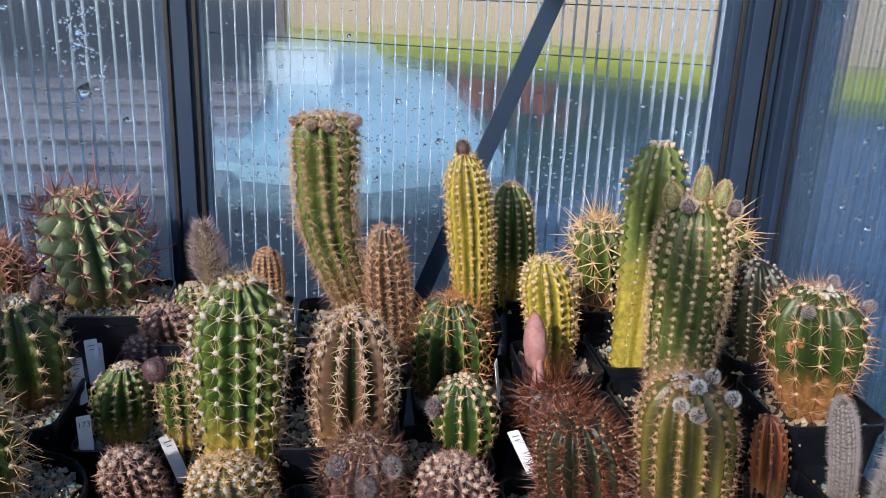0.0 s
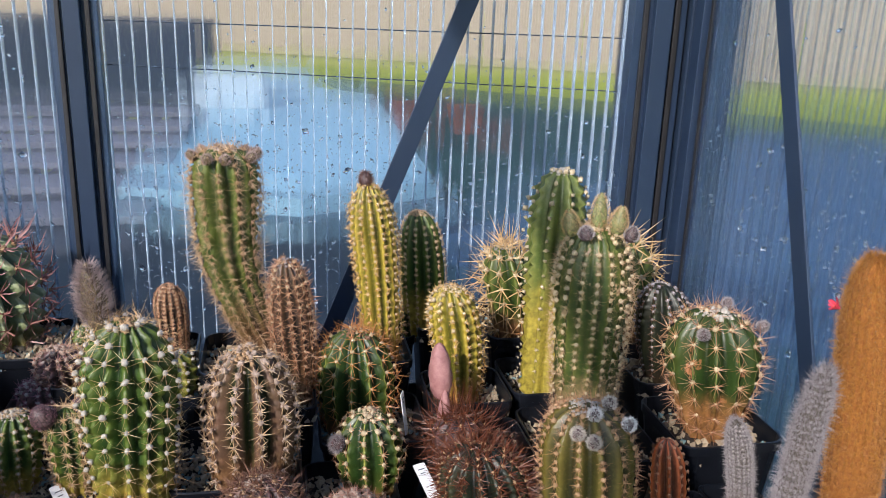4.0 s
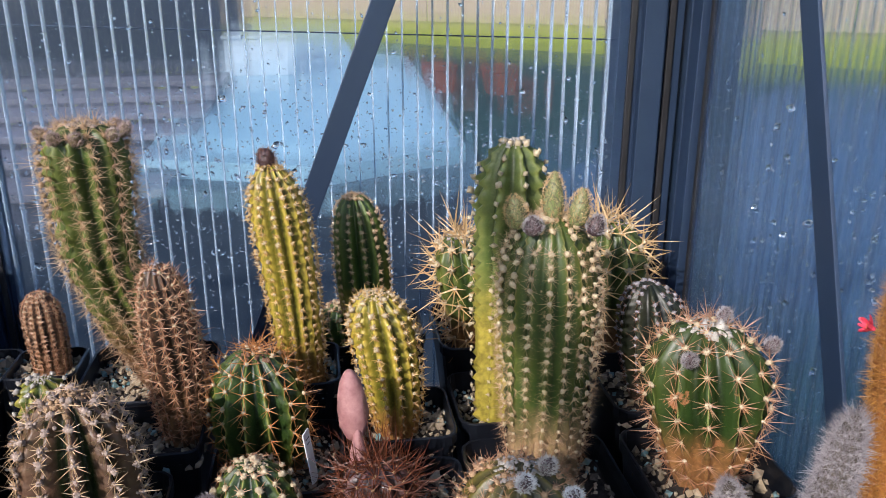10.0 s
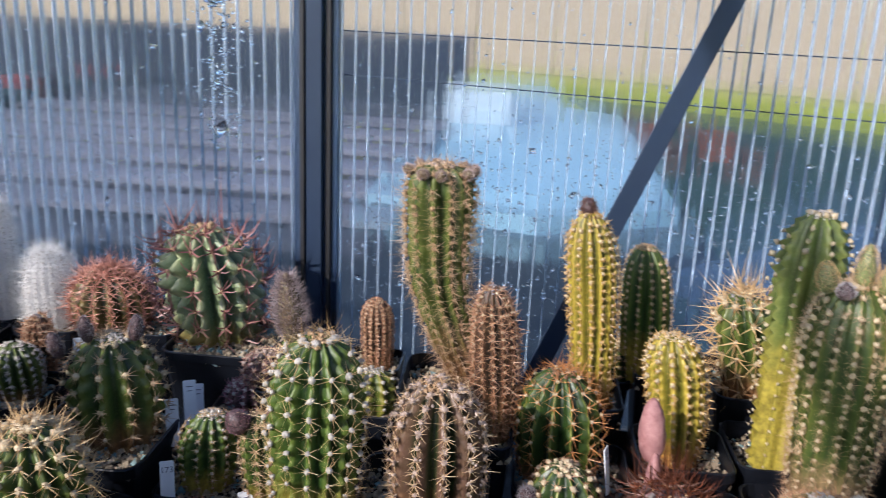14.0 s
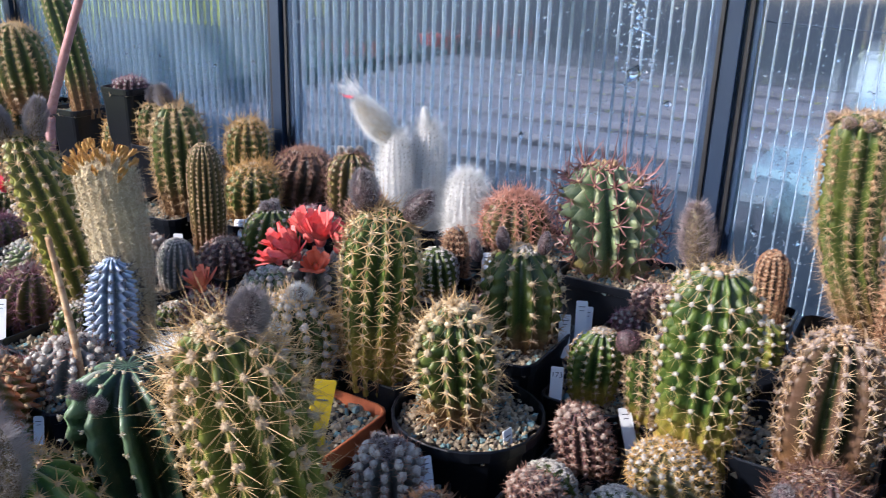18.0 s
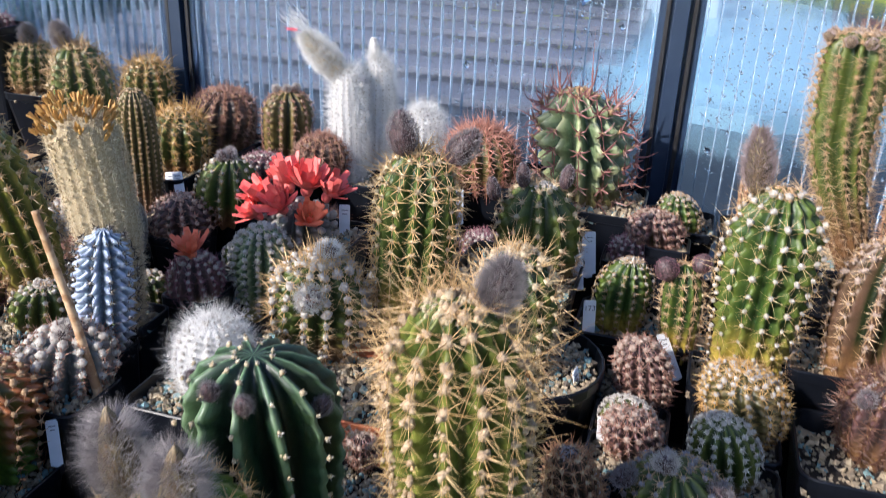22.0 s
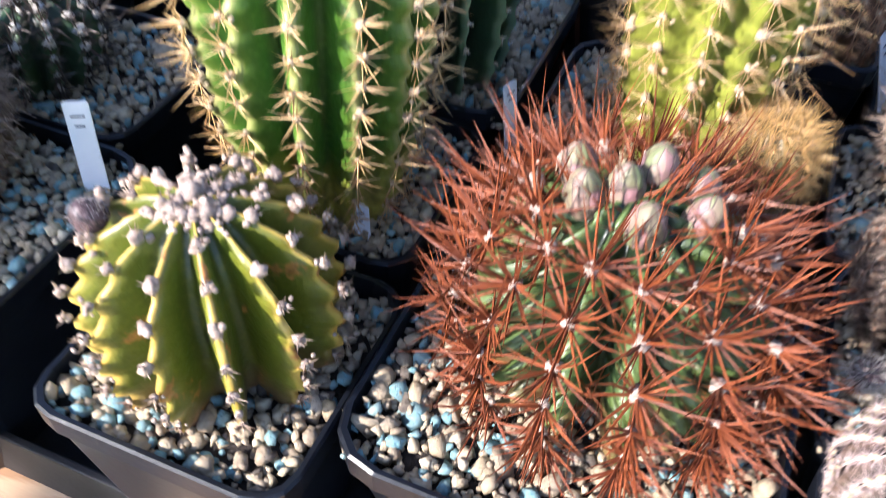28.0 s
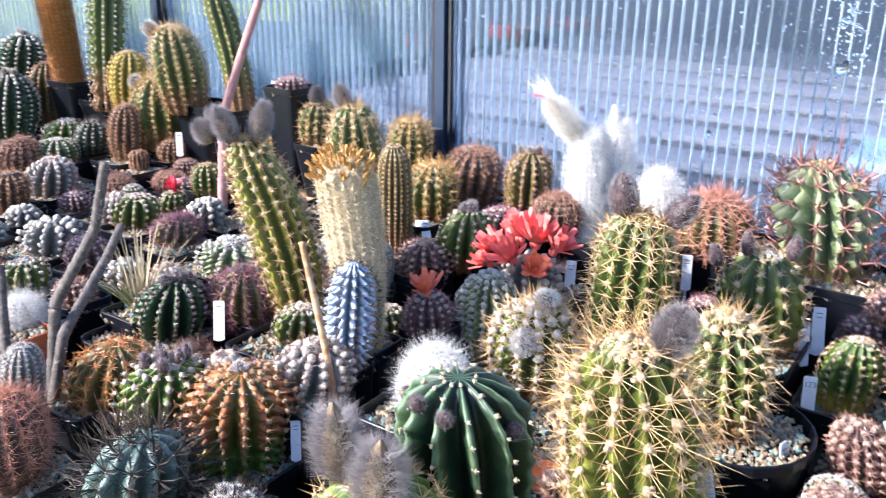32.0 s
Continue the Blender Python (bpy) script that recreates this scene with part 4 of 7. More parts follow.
    p, _ = surface(ss, aa, 0.0002)
    e = 0.012
    pa, _ = surface((ss + e).clip(0, 1), aa)
    pb, _ = surface((ss - e).clip(0, 1), aa)
    up = unit(pa - pb)
    side = np.stack([-np.sin(aa), np.cos(aa), 0 * aa], -1)
    nor = unit(np.cross(side, up))
    nor = nor * np.sign((nor * np.stack([np.cos(aa), np.sin(aa), 0.4 + 0 * aa], -1)).sum(1, keepdims=True))
    m = len(p)
    scale = rng.uniform(0.75, 1.2, m) * (0.5 + 0.65 * ss)
    k = c["tufts"]
    spots, sizes = p, c["wool"] * scale
    if k > 1:
        spots = np.concatenate([p, np.repeat(p, k - 1, 0) + rng.normal(0, c["wool"] * 0.5, (m * (k - 1), 3))])
        sizes = np.concatenate([sizes * 0.85, np.repeat(sizes, k - 1) * rng.uniform(0.3, 0.6, m * (k - 1))])
    wv, wf = lumps(spots, np.repeat(sizes[:, None], 3, 1) * (1, 1, 0.8), rng, low=c["wool"] < 0.0024 or base[1] > 0.85, jitter=0.14)
    fluff = WOOL.get(c["fluff"], WOOL["brown"])
    tagged(part("areole_wool", mesh("areole_wool", wv, wf, fluff, True), None, ob), kind="stuff")
    if c["cap"]:
        n_c = 110
        r_c = radius * 0.46 * np.sqrt(rng.random(n_c))
        a_c = rng.uniform(0, 6.28, n_c)
        on = np.interp(-r_c, -radius * profile(np.linspace(0.75, 1, 60), c), np.linspace(0.75, 1, 60))
        q_c, _ = surface(on, a_c)
        cv, cf = lumps(q_c, radius * 0.032 * rng.lognormal(0, 0.4, n_c), rng, low=base[1] > 0.5, jitter=0.25)
        tagged(part("crown_wool", mesh("crown_wool", cv, cf, WOOL[c["cap"]], True), None, ob), kind="stuff")
    t1, t2 = frames(nor)
    P, D, L, G = [], [], [], []
    old = np.clip((0.42 - ss) / 0.34, 0, 1)
    grow = np.where(ss > 0.8, c["crown"], 1.0) * rng.uniform(0.8, 1.15, m)
    for k in range(c["nr"]):
        a = 2 * math.pi * (k + rng.uniform(-0.35, 0.35, m)) / c["nr"]
        lay = np.radians(c["lay"] + rng.normal(0, 7, m))
        d = nor * np.cos(lay)[:, None] + (t1 * np.cos(a)[:, None] + t2 * np.sin(a)[:, None]) * np.sin(lay)[:, None]
        P.append(p), D.append(d), L.append(c["lr"] * grow * rng.uniform(0.55, 1.25, m)), G.append(old)
    for k in range(c["nc"]):
        d = unit(nor + rng.normal(0, 0.33, (m, 3)) + np.array((0, 0, 0.10)))
        P.append(p), D.append(d), L.append(c["lc"] * grow * rng.uniform(0.6, 1.15, m)), G.append(old)
    if P:
        P, D, L = np.concatenate(P), unit(np.concatenate(D)), np.concatenate(L)
        th = c["th"] * rng.uniform(0.8, 1.2, len(P))
        nvs, nfs = needles(P, D, L, th, rng, c["bend"])
        tagged(part("spine_coat", mesh("spine_coat", nvs, nfs, SPINE[c["spine"]], age=np.repeat(np.concatenate(G), len(nvs) // len(P))), None, ob), kind="stuff")
    if c["fuzz"]:
        # hair all over the body, each one its own way
        k = c["fuzz"]
        sf, af = 1 - np.power(rng.random(k), 1.15), rng.uniform(0, 6.283, k)
        q, _ = surface(sf.clip(0.01, 0.998), af)
        out = unit(np.stack([np.cos(af), np.sin(af), 1.6 * np.power(sf, 6)], -1) + rng.normal(0, 1.3 if style == "woolly" else 0.8 if style == "whitehair" else 0.55, (k, 3)))
        hv, hf = needles(q, out, c["fl"] * rng.uniform(0.5, 1.3, k), np.full(k, c["ft"]), rng)
        tagged(part("hair_coat", mesh("hair_coat", hv, hf, SPINE[c["spine"]], age=np.repeat(np.clip(0.6 - 1.6 * sf, 0, 1), len(hv) // k)), None, ob), kind="stuff")
    return ob, surface


# ---- buds, flowers ----
def egg(length, width, rings=9, seg=12, rough=0.06, rng=None, point=1.0, scales=False):
    """A closed egg along +z."""
    rng = rng or np.random.default_rng(1)
    s = 0.5 - 0.5 * np.cos(np.linspace(0, 1, rings) * math.pi)
    r = width * np.sqrt(np.clip(1 - (2 * np.power(s, 0.85) - 1) ** 2, 0, 1)) * (1 - 0.12 * s * point)
    r[0], r[-1] = width * 0.25, width * 0.05
    a = np.linspace(0, 2 * np.pi, seg, endpoint=False)
    R = r[:, None] * (1 + rng.normal(0, rough, (rings, seg)))
    if scales:
        turns = s[:, None] * 5.0
        R = R * (1 + 0.13 * np.abs(((a[None, :] / (2 * np.pi) * 5 + np.floor(turns) * 0.5) % 1) - 0.5) * -2 * (0.3 + (turns % 1)) + 0.10)
    v = np.stack([R * np.cos(a), R * np.sin(a), np.repeat((s * length)[:, None], seg, 1)], -1).reshape(-1, 3)
    i, j = np.meshgrid(np.arange(rings - 1), np.arange(seg), indexing="ij")
    q = np.stack([i * seg + j, i * seg + (j + 1) % seg, (i + 1) * seg + (j + 1) % seg, (i + 1) * seg + j], -1).reshape(-1, 4)
    return v, q.tolist() + [list(range((rings - 1) * seg, rings * seg))]


def aim(at, d):
    return Matrix.Translation(at) @ Vector(d).to_track_quat("Z", "Y").to_matrix().to_4x4()


def bud(owner, at, d, length, width, mat, hair="", label="", number=1, hairs=420, hair_len=0.35, hair_top=0.97, tip=1.0):
    """A scaly flower bud on a cactus, with or without hair; at is in the owner's space."""
    rng = np.random.default_rng(number)
    v, f = egg(length, width, 19, 20, 0.02, rng, point=tip, scales=True)
    ob = part("bud", mesh("bud", v, f, mat, True), None, owner, label)
    ob.matrix_basis = aim(at, d)
    if hair:
        at_y = owner.matrix_world.translation.y
        hairs = int(hairs * 1.5)
        s = rng.uniform(0.03, hair_top, hairs)
        a = rng.uniform(0, 6.28, hairs)
        r = width * np.sin(np.pi * np.power(s, 0.8)) ** 0.75
        p = np.stack([r * np.cos(a), r * np.sin(a), s * length], -1)
        d2 = unit(np.stack([np.cos(a), np.sin(a), 0.9 + 0 * a], -1) + rng.normal(0, 0.45, (hairs, 3)))
        hv, hf = needles(p, d2, width * hair_len * 2 * rng.uniform(0.6, 1.3, hairs), np.full(hairs, 0.00026 if at_y > 0.5 else 0.00012), rng)
        tagged(part("hair_coat", mesh("hair_coat", hv, hf, SPINE[hair]), None, ob), kind="stuff")
    return ob


def petal(length, width, cup=0.3):
    """A pointed petal with thickness, lying along +y."""
    v, f = [], []
    for i, s in enumerate(np.linspace(0, 1, 6)):
        w = width * (0.25 + 0.75 * math.sin(math.pi * min(0.86, 0.12 + s * 0.80)))
        z = cup * length * (s ** 1.6)
        for x, dz in ((-w, 0.12 * w), (0, 0.0), (w, 0.12 * w)):
            v.append((x, s * length, z + dz))
    f = [[i * 3 + j, i * 3 + j + 1, (i + 1) * 3 + j + 1, (i + 1) * 3 + j] for i in range(5) for j in range(2)]
    k = len(v)
    v += [(x, y, z - 0.0006) for x, y, z in v]
    f += [[a + k for a in reversed(q)] for q in f]
    return v, f


def flower(owner, at, d, size, mat, label, number=3, petals=14, rise=35):
    """A funnel-shaped cactus flower: tube, two rings of petals, stamens."""
    rng = np.random.default_rng(number)
    ob = part("flower", mesh("tube", *egg(size * 0.7, size * 0.22, 6, 8, rng=rng), mat, True), None, owner, label)
    ob.matrix_basis = aim(at, d)
    for k in range(petals):
        v, f = petal(size * rng.uniform(0.7, 1.05), size * rng.uniform(0.13, 0.19), rng.uniform(0.05, 0.4))
        ring = k % 2
        o = part("petal", mesh("petal", v, f, mat, True), None, ob)
        o.matrix_basis = pose(0, 0, size * 0.35, 0, 0, 360 * k / petals + rng.uniform(-8, 8)) @ pose(0, size * 0.1, 0, rise + 22 * ring + rng.uniform(-8, 8))
    k = 26
    p = np.stack([rng.normal(0, size * 0.06, k), rng.normal(0, size * 0.06, k), np.full(k, size * 0.4)], -1)
    dd = unit(np.stack([rng.normal(0, 0.3, k), rng.normal(0, 0.3, k), np.ones(k)], -1))
    sv, sf = needles(p, dd, np.full(k, size * 0.5), np.full(k, size * 0.012), rng)
    tagged(part("stamen_tuft", mesh("stamen_tuft", sv, sf, PETAL_YELLOW), None, ob), kind="stuff")
    return ob


# ---- pots ----
BENCH = 0.775


def rounded(size, corner, seg=3):
    pts = []
    h = size / 2 - corner
    for cx, cy, a0 in ((h, h, 0), (-h, h, 90), (-h, -h, 180), (h, -h, 270)):
        for k in range(seg + 1):
            a = radians(a0 + 90 * k / seg)
            pts.append((cx + corner * math.cos(a), cy + corner * math.sin(a)))
    return np.array(pts)


def loft(outlines):
    """Closed rings (2-D outline, z) joined one to the next."""
    n = len(outlines[0][0])
    v = np.concatenate([np.column_stack([o, np.full(n, z)]) for o, z in outlines])
    f = [[i * n + j, i * n + (j + 1) % n, (i + 1) * n + (j + 1) % n, (i + 1) * n + j] for i in range(len(outlines) - 1) for j in range(n)]
    return v, f, n


def pot(at, size, rim_z, label, mat, number, grain=0.0052, foot=None, round_pot=False, tags=""):
    """A tapered plastic pot with a rolled rim, filled with soil and gravel. at: its middle; the foot stands on the bench."""
    foot = BENCH if foot is None else foot
    rng = np.random.default_rng(number * 7 + 5)
    high = rim_z - foot
    ob = thing("plant_pot", (at[0], at[1], foot), label, "plant pot", "plant pots on the bench")
    cr = 0.49 if round_pot else 0.14
    seg = 6 if round_pot else 3
    o = lambda s: rounded(s, s * cr, seg)
    lip = 0.0022
    v, f, n = loft([(o(size * 0.70), 0.0), (o(size * 0.955), high - 0.016), (o(size * 0.965), high - 0.012), (o(size), high - 0.011), (o(size + 0.0008), high - 0.001), (o(size - 0.001), high),
                    (o(size - 2 * lip), high - 0.0002), (o(size - 2 * lip - 0.002), high - 0.012), (o(size * 0.90), high - 0.03)])
    f.append(list(range(n))[::-1])
    part("shell", mesh("shell", v, f, mat, False), None, ob)
    near = at[1] < 0.5 and not round_pot
    corner = at[0] > -0.03
    level = high - (0.007 if near else 0.019 if corner else 0.011)
    v, f, n = loft([(o(size - 0.0085 if near else size * 0.915), level - 0.004), (o(size * 0.60), level - 0.001), (o(size * 0.2), level)])
    f.append(list(range(2 * n, 3 * n)))
    part("soil", mesh("soil", v, f, SOIL), None, ob)
    half = size / 2 - 0.0052 if near else size * 0.455
    cell = grain * 0.80
    k = max(4, int(2 * half / cell))
    gx, gy = np.meshgrid(np.linspace(-half, half, k), np.linspace(-half, half, k))
    p = np.column_stack([gx.ravel(), gy.ravel(), np.full(k * k, level)])
    p[:, :2] += rng.normal(0, cell * 0.42, (k * k, 2))
    p[:, 2] += rng.uniform(-0.002, 0.0028, k * k)
    inside = np.abs(p[:, :2]).max(1) < half * 1.02
    if round_pot:
        inside &= np.hypot(p[:, 0], p[:, 1]) < half
    p = p[inside & (rng.random(len(p)) < (0.34 if at[0] > 0.28 else 0.62 if corner else 1.0))]
    sz = grain * 0.54 * rng.lognormal(0, 0.34, len(p))[:, None] * rng.uniform(0.62, 1.3, (len(p), 3))
    gv, gf = lumps(p, sz, rng, low=at[1] > 0.60, jitter=0.25 if at[1] < 0.5 else 0.17)
    tagged(part("gravel", mesh("gravel", gv, gf, GRAVEL, at[1] < 0.5), None, ob), kind="stuff")
    return ob


# ---- the greenhouse ----
WALL_Y, RIGHT_X, LEFT_X, NEAR_Y, EAVES = 1.20, 0.645, -3.45, -2.2, 1.75
# glazing bars of the long back wall: x of their middles
BARS = [0.6, -0.196, -0.978, -1.76, -2.542, -3.324]


def bar(name, p, q, across, deep, out, label, ribs=True):
    """An aluminium bar from p to q with a raised spine and a black gasket on either side. out: the way it faces."""
    p, q = Vector(p), Vector(q)
    ob = thing(name, p, label, "glazing bar", "aluminium glazing bars", "structure")
    z = (q - p).normalized()
    y = Vector(out)
    y = (y - z * y.dot(z)).normalized()
    x = y.cross(z)
    m = Matrix((x, y, z)).transposed().to_4x4()
    ln = (q - p).length
    mid = m @ Matrix.Translation((0, 0, ln / 2))
    for nm, size, off, mat in (("web", (across, deep, ln), (0, -deep / 2, 0), FRAME),
                               ("spine", (across * 0.34, 0.012, ln), (0, 0.006, 0), FRAME),
                               ("gasket", (across * 0.10, 0.005, ln), (across * 0.30, 0.0024, 0), RUBBER),
                               ("gasket", (across * 0.10, 0.005, ln), (-across * 0.30, 0.0024, 0), RUBBER)):
        if nm != "web" and not ribs:
            continue
        part(nm, box(size, bevel=0.0012, m=mid @ Matrix.Translation(off)), mat, ob)
    return ob


for x in BARS[1:]:
    bar("glazing_bar", (x, WALL_Y, 0.0), (x, WALL_Y, EAVES), 0.060, 0.03, (0, -1, 0), "dark anthracite upright glazing bar with black seals")
corner = bar("corner_post", (0.598, WALL_Y - 0.004, 0.0), (0.598, WALL_Y - 0.004, EAVES), 0.080, 0.05, (0, -1, 0), "dark anthracite corner post of the greenhouse")
bar("corner_post", (RIGHT_X, WALL_Y - 0.05, 0.0), (RIGHT_X, WALL_Y - 0.05, EAVES), 0.072, 0.05, (-1, 0, 0), "dark anthracite corner post beside the end wall")
tagged(part("corner_cover", box((0.09, 0.10, EAVES), (RIGHT_X + 0.047, WALL_Y + 0.048, EAVES / 2), 0.003), FRAME), "dark anthracite corner cover of the greenhouse", "corner cover", "", "structure")
for y in (0.36, -0.42, -1.2):
    bar("glazing_bar", (RIGHT_X, y, 0.0), (RIGHT_X, y, EAVES), 0.060, 0.03, (-1, 0, 0), "dark anthracite upright glazing bar of the end wall")
for x in BARS + [0.6]:
    bar("rafter", (x, WALL_Y, EAVES), (x, -0.5, 2.65), 0.05, 0.03, (0, 0.53, -1), "dark anthracite sloping roof bar", False)
for x in BARS:
    bar("glazing_bar", (x, NEAR_Y, 0.0), (x, NEAR_Y, EAVES), 0.06, 0.03, (0, 1, 0), "dark anthracite upright glazing bar of the far side", False)
    bar("rafter", (x, NEAR_Y, EAVES), (x, -0.5, 2.65), 0.05, 0.03, (0, -0.53, -1), "dark anthracite sloping roof bar", False)


def rail(name, p, q, size, label):
    p, q = Vector(p), Vector(q)
    ob = tagged(part(name, box((*size, (q - p).length), bevel=0.001, m=look(p, q) @ Matrix.Translation((0, 0, -(q - p).length / 2))), FRAME), label, "frame rail", "", "structure")
    return ob


# flat braces, eaves and sill rails
rail("brace", (0.453, WALL_Y - 0.060, 1.74), (0.080, WALL_Y - 0.060, 0.80), (0.004, 0.025), "flat dark metal brace slanting across a pane")
rail("brace", (RIGHT_X - 0.036, 0.968, 1.52), (RIGHT_X - 0.036, 0.715, 0.86), (0.004, 0.026), "flat dark metal brace slanting across the end wall")
for za, zb in ((1.320, 1.315), (1.264, 1.238)):
    rail("wire", (-0.17, WALL_Y + 0.016, za), (0.56, WALL_Y + 0.016, zb), (0.0016, 0.0016), "thin dark wire stretched behind a pane")
rail("eaves_rail", (LEFT_X, WALL_Y + 0.02, EAVES), (0.68, WALL_Y + 0.02, EAVES), (0.06, 0.06), "dark eaves rail above the back wall")
rail("sill_rail", (LEFT_X, WALL_Y + 0.02, 0.03), (0.68, WALL_Y + 0.02, 0.03), (0.06, 0.06), "dark sill rail under the back wall")
rail("eaves_rail", (LEFT_X, NEAR_Y, EAVES), (0.68, NEAR_Y, EAVES), (0.06, 0.06), "dark eaves rail of the far side")
rail("ridge_rail", (LEFT_X, -0.5, 2.66), (0.68, -0.5, 2.66), (0.06, 0.06), "dark ridge rail under the roof")
rail("end_rail", (RIGHT_X + 0.02, NEAR_Y, EAVES), (RIGHT_X + 0.02, WALL_Y, EAVES), (0.05, 0.05), "dark rail along the end wall")
rail("end_rail", (LEFT_X, NEAR_Y, EAVES), (LEFT_X, WALL_Y, EAVES), (0.05, 0.05), "dark rail along the other end wall")


def sheet(name, corner_a, right, up, w, h, label, webs=True, drops=0, number=1, glass=PANE, web=WEB, streak=None, pitch=0.0175, deep=0.0096):
    """One twin-wall sheet: a slab with upright webs on its inside. right and up are unit vectors, the inside faces right x up."""
    r, u = Vector(right), Vector(up)
    n = r.cross(u)
    ob = thing(name, corner_a, label, "glazing panel", "twin-wall glazing panels", "structure")
    m = Matrix((r, n, u)).transposed().to_4x4()
    slab = part("slab", box((w, 0.006, h), (w / 2, 0.006, h / 2)), glass, ob)
    slab.matrix_basis = m
    slab.visible_shadow = False
    if webs:
        k = int(w / pitch)
        v, f = [], []
        for i in range(k):
            x, d = (i + 0.5) * w / k, 0.0007
            b = len(v)
            v += [(x + sx_ * d, y_, z_) for sx_ in (-1, 1) for y_ in (0.0026 - deep, 0.0026) for z_ in (0.0, h)]
            f += [[b + a for a in q] for q in ((0, 1, 3, 2), (4, 6, 7, 5), (0, 4, 5, 1), (2, 3, 7, 6), (0, 2, 6, 4), (1, 5, 7, 3))]
        o = part("web_layer", mesh("web_layer", v, f, web), None, ob)
        o.matrix_basis = m
        o.visible_shadow = False
        tagged(o, kind="stuff")
    if drops:
        rng = np.random.default_rng(number)
        x = rng.uniform(0.02, w - 0.02, drops)
        z = np.where(rng.random(drops) < 0.8, rng.normal(1.02, 0.085, drops), rng.uniform(0.8, h - 0.05, drops))
        size = 0.00095 * rng.lognormal(0, 0.5, drops)
        if streak:
            k = 260
            x = np.concatenate([x, streak[0] + rng.normal(0, 0.016, k)])
            z = np.concatenate([z, rng.uniform(streak[1], streak[2], k)])
            size = np.concatenate([size, 0.0021 * rng.lognormal(0, 0.4, k)])
            drops += k
        v, f = lumps(np.column_stack([x, np.full(drops, 0.0094), z]), np.column_stack([size, size * 0.6, size * 1.3]), rng, low=True, jitter=0.05)
        o = part("water_layer", mesh("water_layer", v, f, DROP, True), None, ob)
        o.matrix_basis = m
        o.visible_shadow = False
        tagged(o, kind="stuff")
    return ob


STREAK = (0.631, 1.11, 1.31)          # a run of large drops: place along the panel, foot and head
for i in range(len(BARS) - 1):
    a, b = BARS[i + 1] + 0.025, BARS[i] - 0.025
    sheet("glazing_panel", (a, WALL_Y + 0.002, 0.05), (1, 0, 0), (0, 0, 1), b - a, EAVES - 0.07, "ribbed clear polycarbonate panel with water drops", True, 5200 if i < 3 else 900, i + 3, streak=STREAK if i == 1 else None)
    sheet("glazing_panel", (b, NEAR_Y - 0.002, 0.05), (-1, 0, 0), (0, 0, 1), b - a, EAVES - 0.07, "clear polycarbonate panel of the far side", False, glass=ROOF_PANE)
    for y0, sgn in ((WALL_Y, 1), (NEAR_Y, -1)):
        rise = Vector((0, -0.5 - y0, 2.66 - EAVES))
        ln = rise.length
        sheet("roof_panel", (a if sgn > 0 else b, y0, EAVES + 0.02), (1 if sgn > 0 else -1, 0, 0), rise / ln, b - a, ln, "clear polycarbonate roof panel", False, glass=ROOF_PANE)
for y0, y1 in ((1.12, 0.39), (0.33, -0.39), (-0.45, -1.17), (-1.23, -2.15)):
    sheet("glazing_panel", (RIGHT_X + 0.002, y0, 0.05), (0, -1, 0), (0, 0, 1), y0 - y1, EAVES - 0.07, "ribbed clear polycarbonate panel of the end wall", y0 > 0, 3000 if y0 > 1 else 0, 9, web=WEB_END, pitch=0.0110, deep=0.0022)
sheet("glazing_panel", (LEFT_X, NEAR_Y, 0.05), (0, 1, 0), (0, 0, 1), WALL_Y - NEAR_Y, EAVES - 0.07, "clear polycarbonate end panel", False, glass=ROOF_PANE)

# floor, ground and the garden outside
GRASS = Mat("lawn", 0.9)
gn = GRASS.noise(1.3, 6.0)
GRASS.colour(GRASS.ramp(gn, (0.3, (0.32, 0.38, 0.025)), (0.7, (0.50, 0.55, 0.055)))).bump(GRASS.noise(60.0, 4.0), 0.8, 0.03)
ground = tagged(part("ground", box((160, 160, 0.3), (0, 0, -0.17)), GRASS.m), "sunlit green lawn round the greenhouse", "lawn", "", "structure")
PAVE = plain("grey_paving", (0.16, 0.15, 0.15), (0.27, 0.25, 0.24), 3.0, 0.8)
tagged(part("floor", box((4.1, 3.4, 0.02), (-1.39, -0.5, -0.008)), PAVE), "grey paved floor of the greenhouse", "floor", "", "structure")
# much darker paving colour: shade behind the greenhouse is painted in
SHADE = plain("shaded_paving", (0.014, 0.022, 0.032), (0.032, 0.046, 0.058), 1.6, 0.75)
tagged(part("pavement", box((14.0, 5.2, 0.02), (-2.6, 3.9, -0.007)), SHADE), "paving behind the greenhouse, coloured dark for shade", "paving", "", "structure")
COVER = plain("pale_blue_cover", (0.25, 0.45, 0.56), (0.36, 0.56, 0.67), 1.2, 0.35)


def slab_of(outline, z0, z1, mat, name, label, category, kind=""):
    """A flat prism on the lawn from a plan outline."""
    bm = bmesh.new()
    face = bm.faces.new([bm.verts.new((x_, y_, z0)) for x_, y_ in outline])
    r = bmesh.ops.extrude_face_region(bm, geom=[face])
    bmesh.ops.translate(bm, vec=(0, 0, z1 - z0), verts=[g for g in r["geom"] if isinstance(g, bmesh.types.BMVert)])
    bmesh.ops.recalc_face_normals(bm, faces=bm.faces)
    return tagged(part(name, bm, mat), label, category, "", kind)


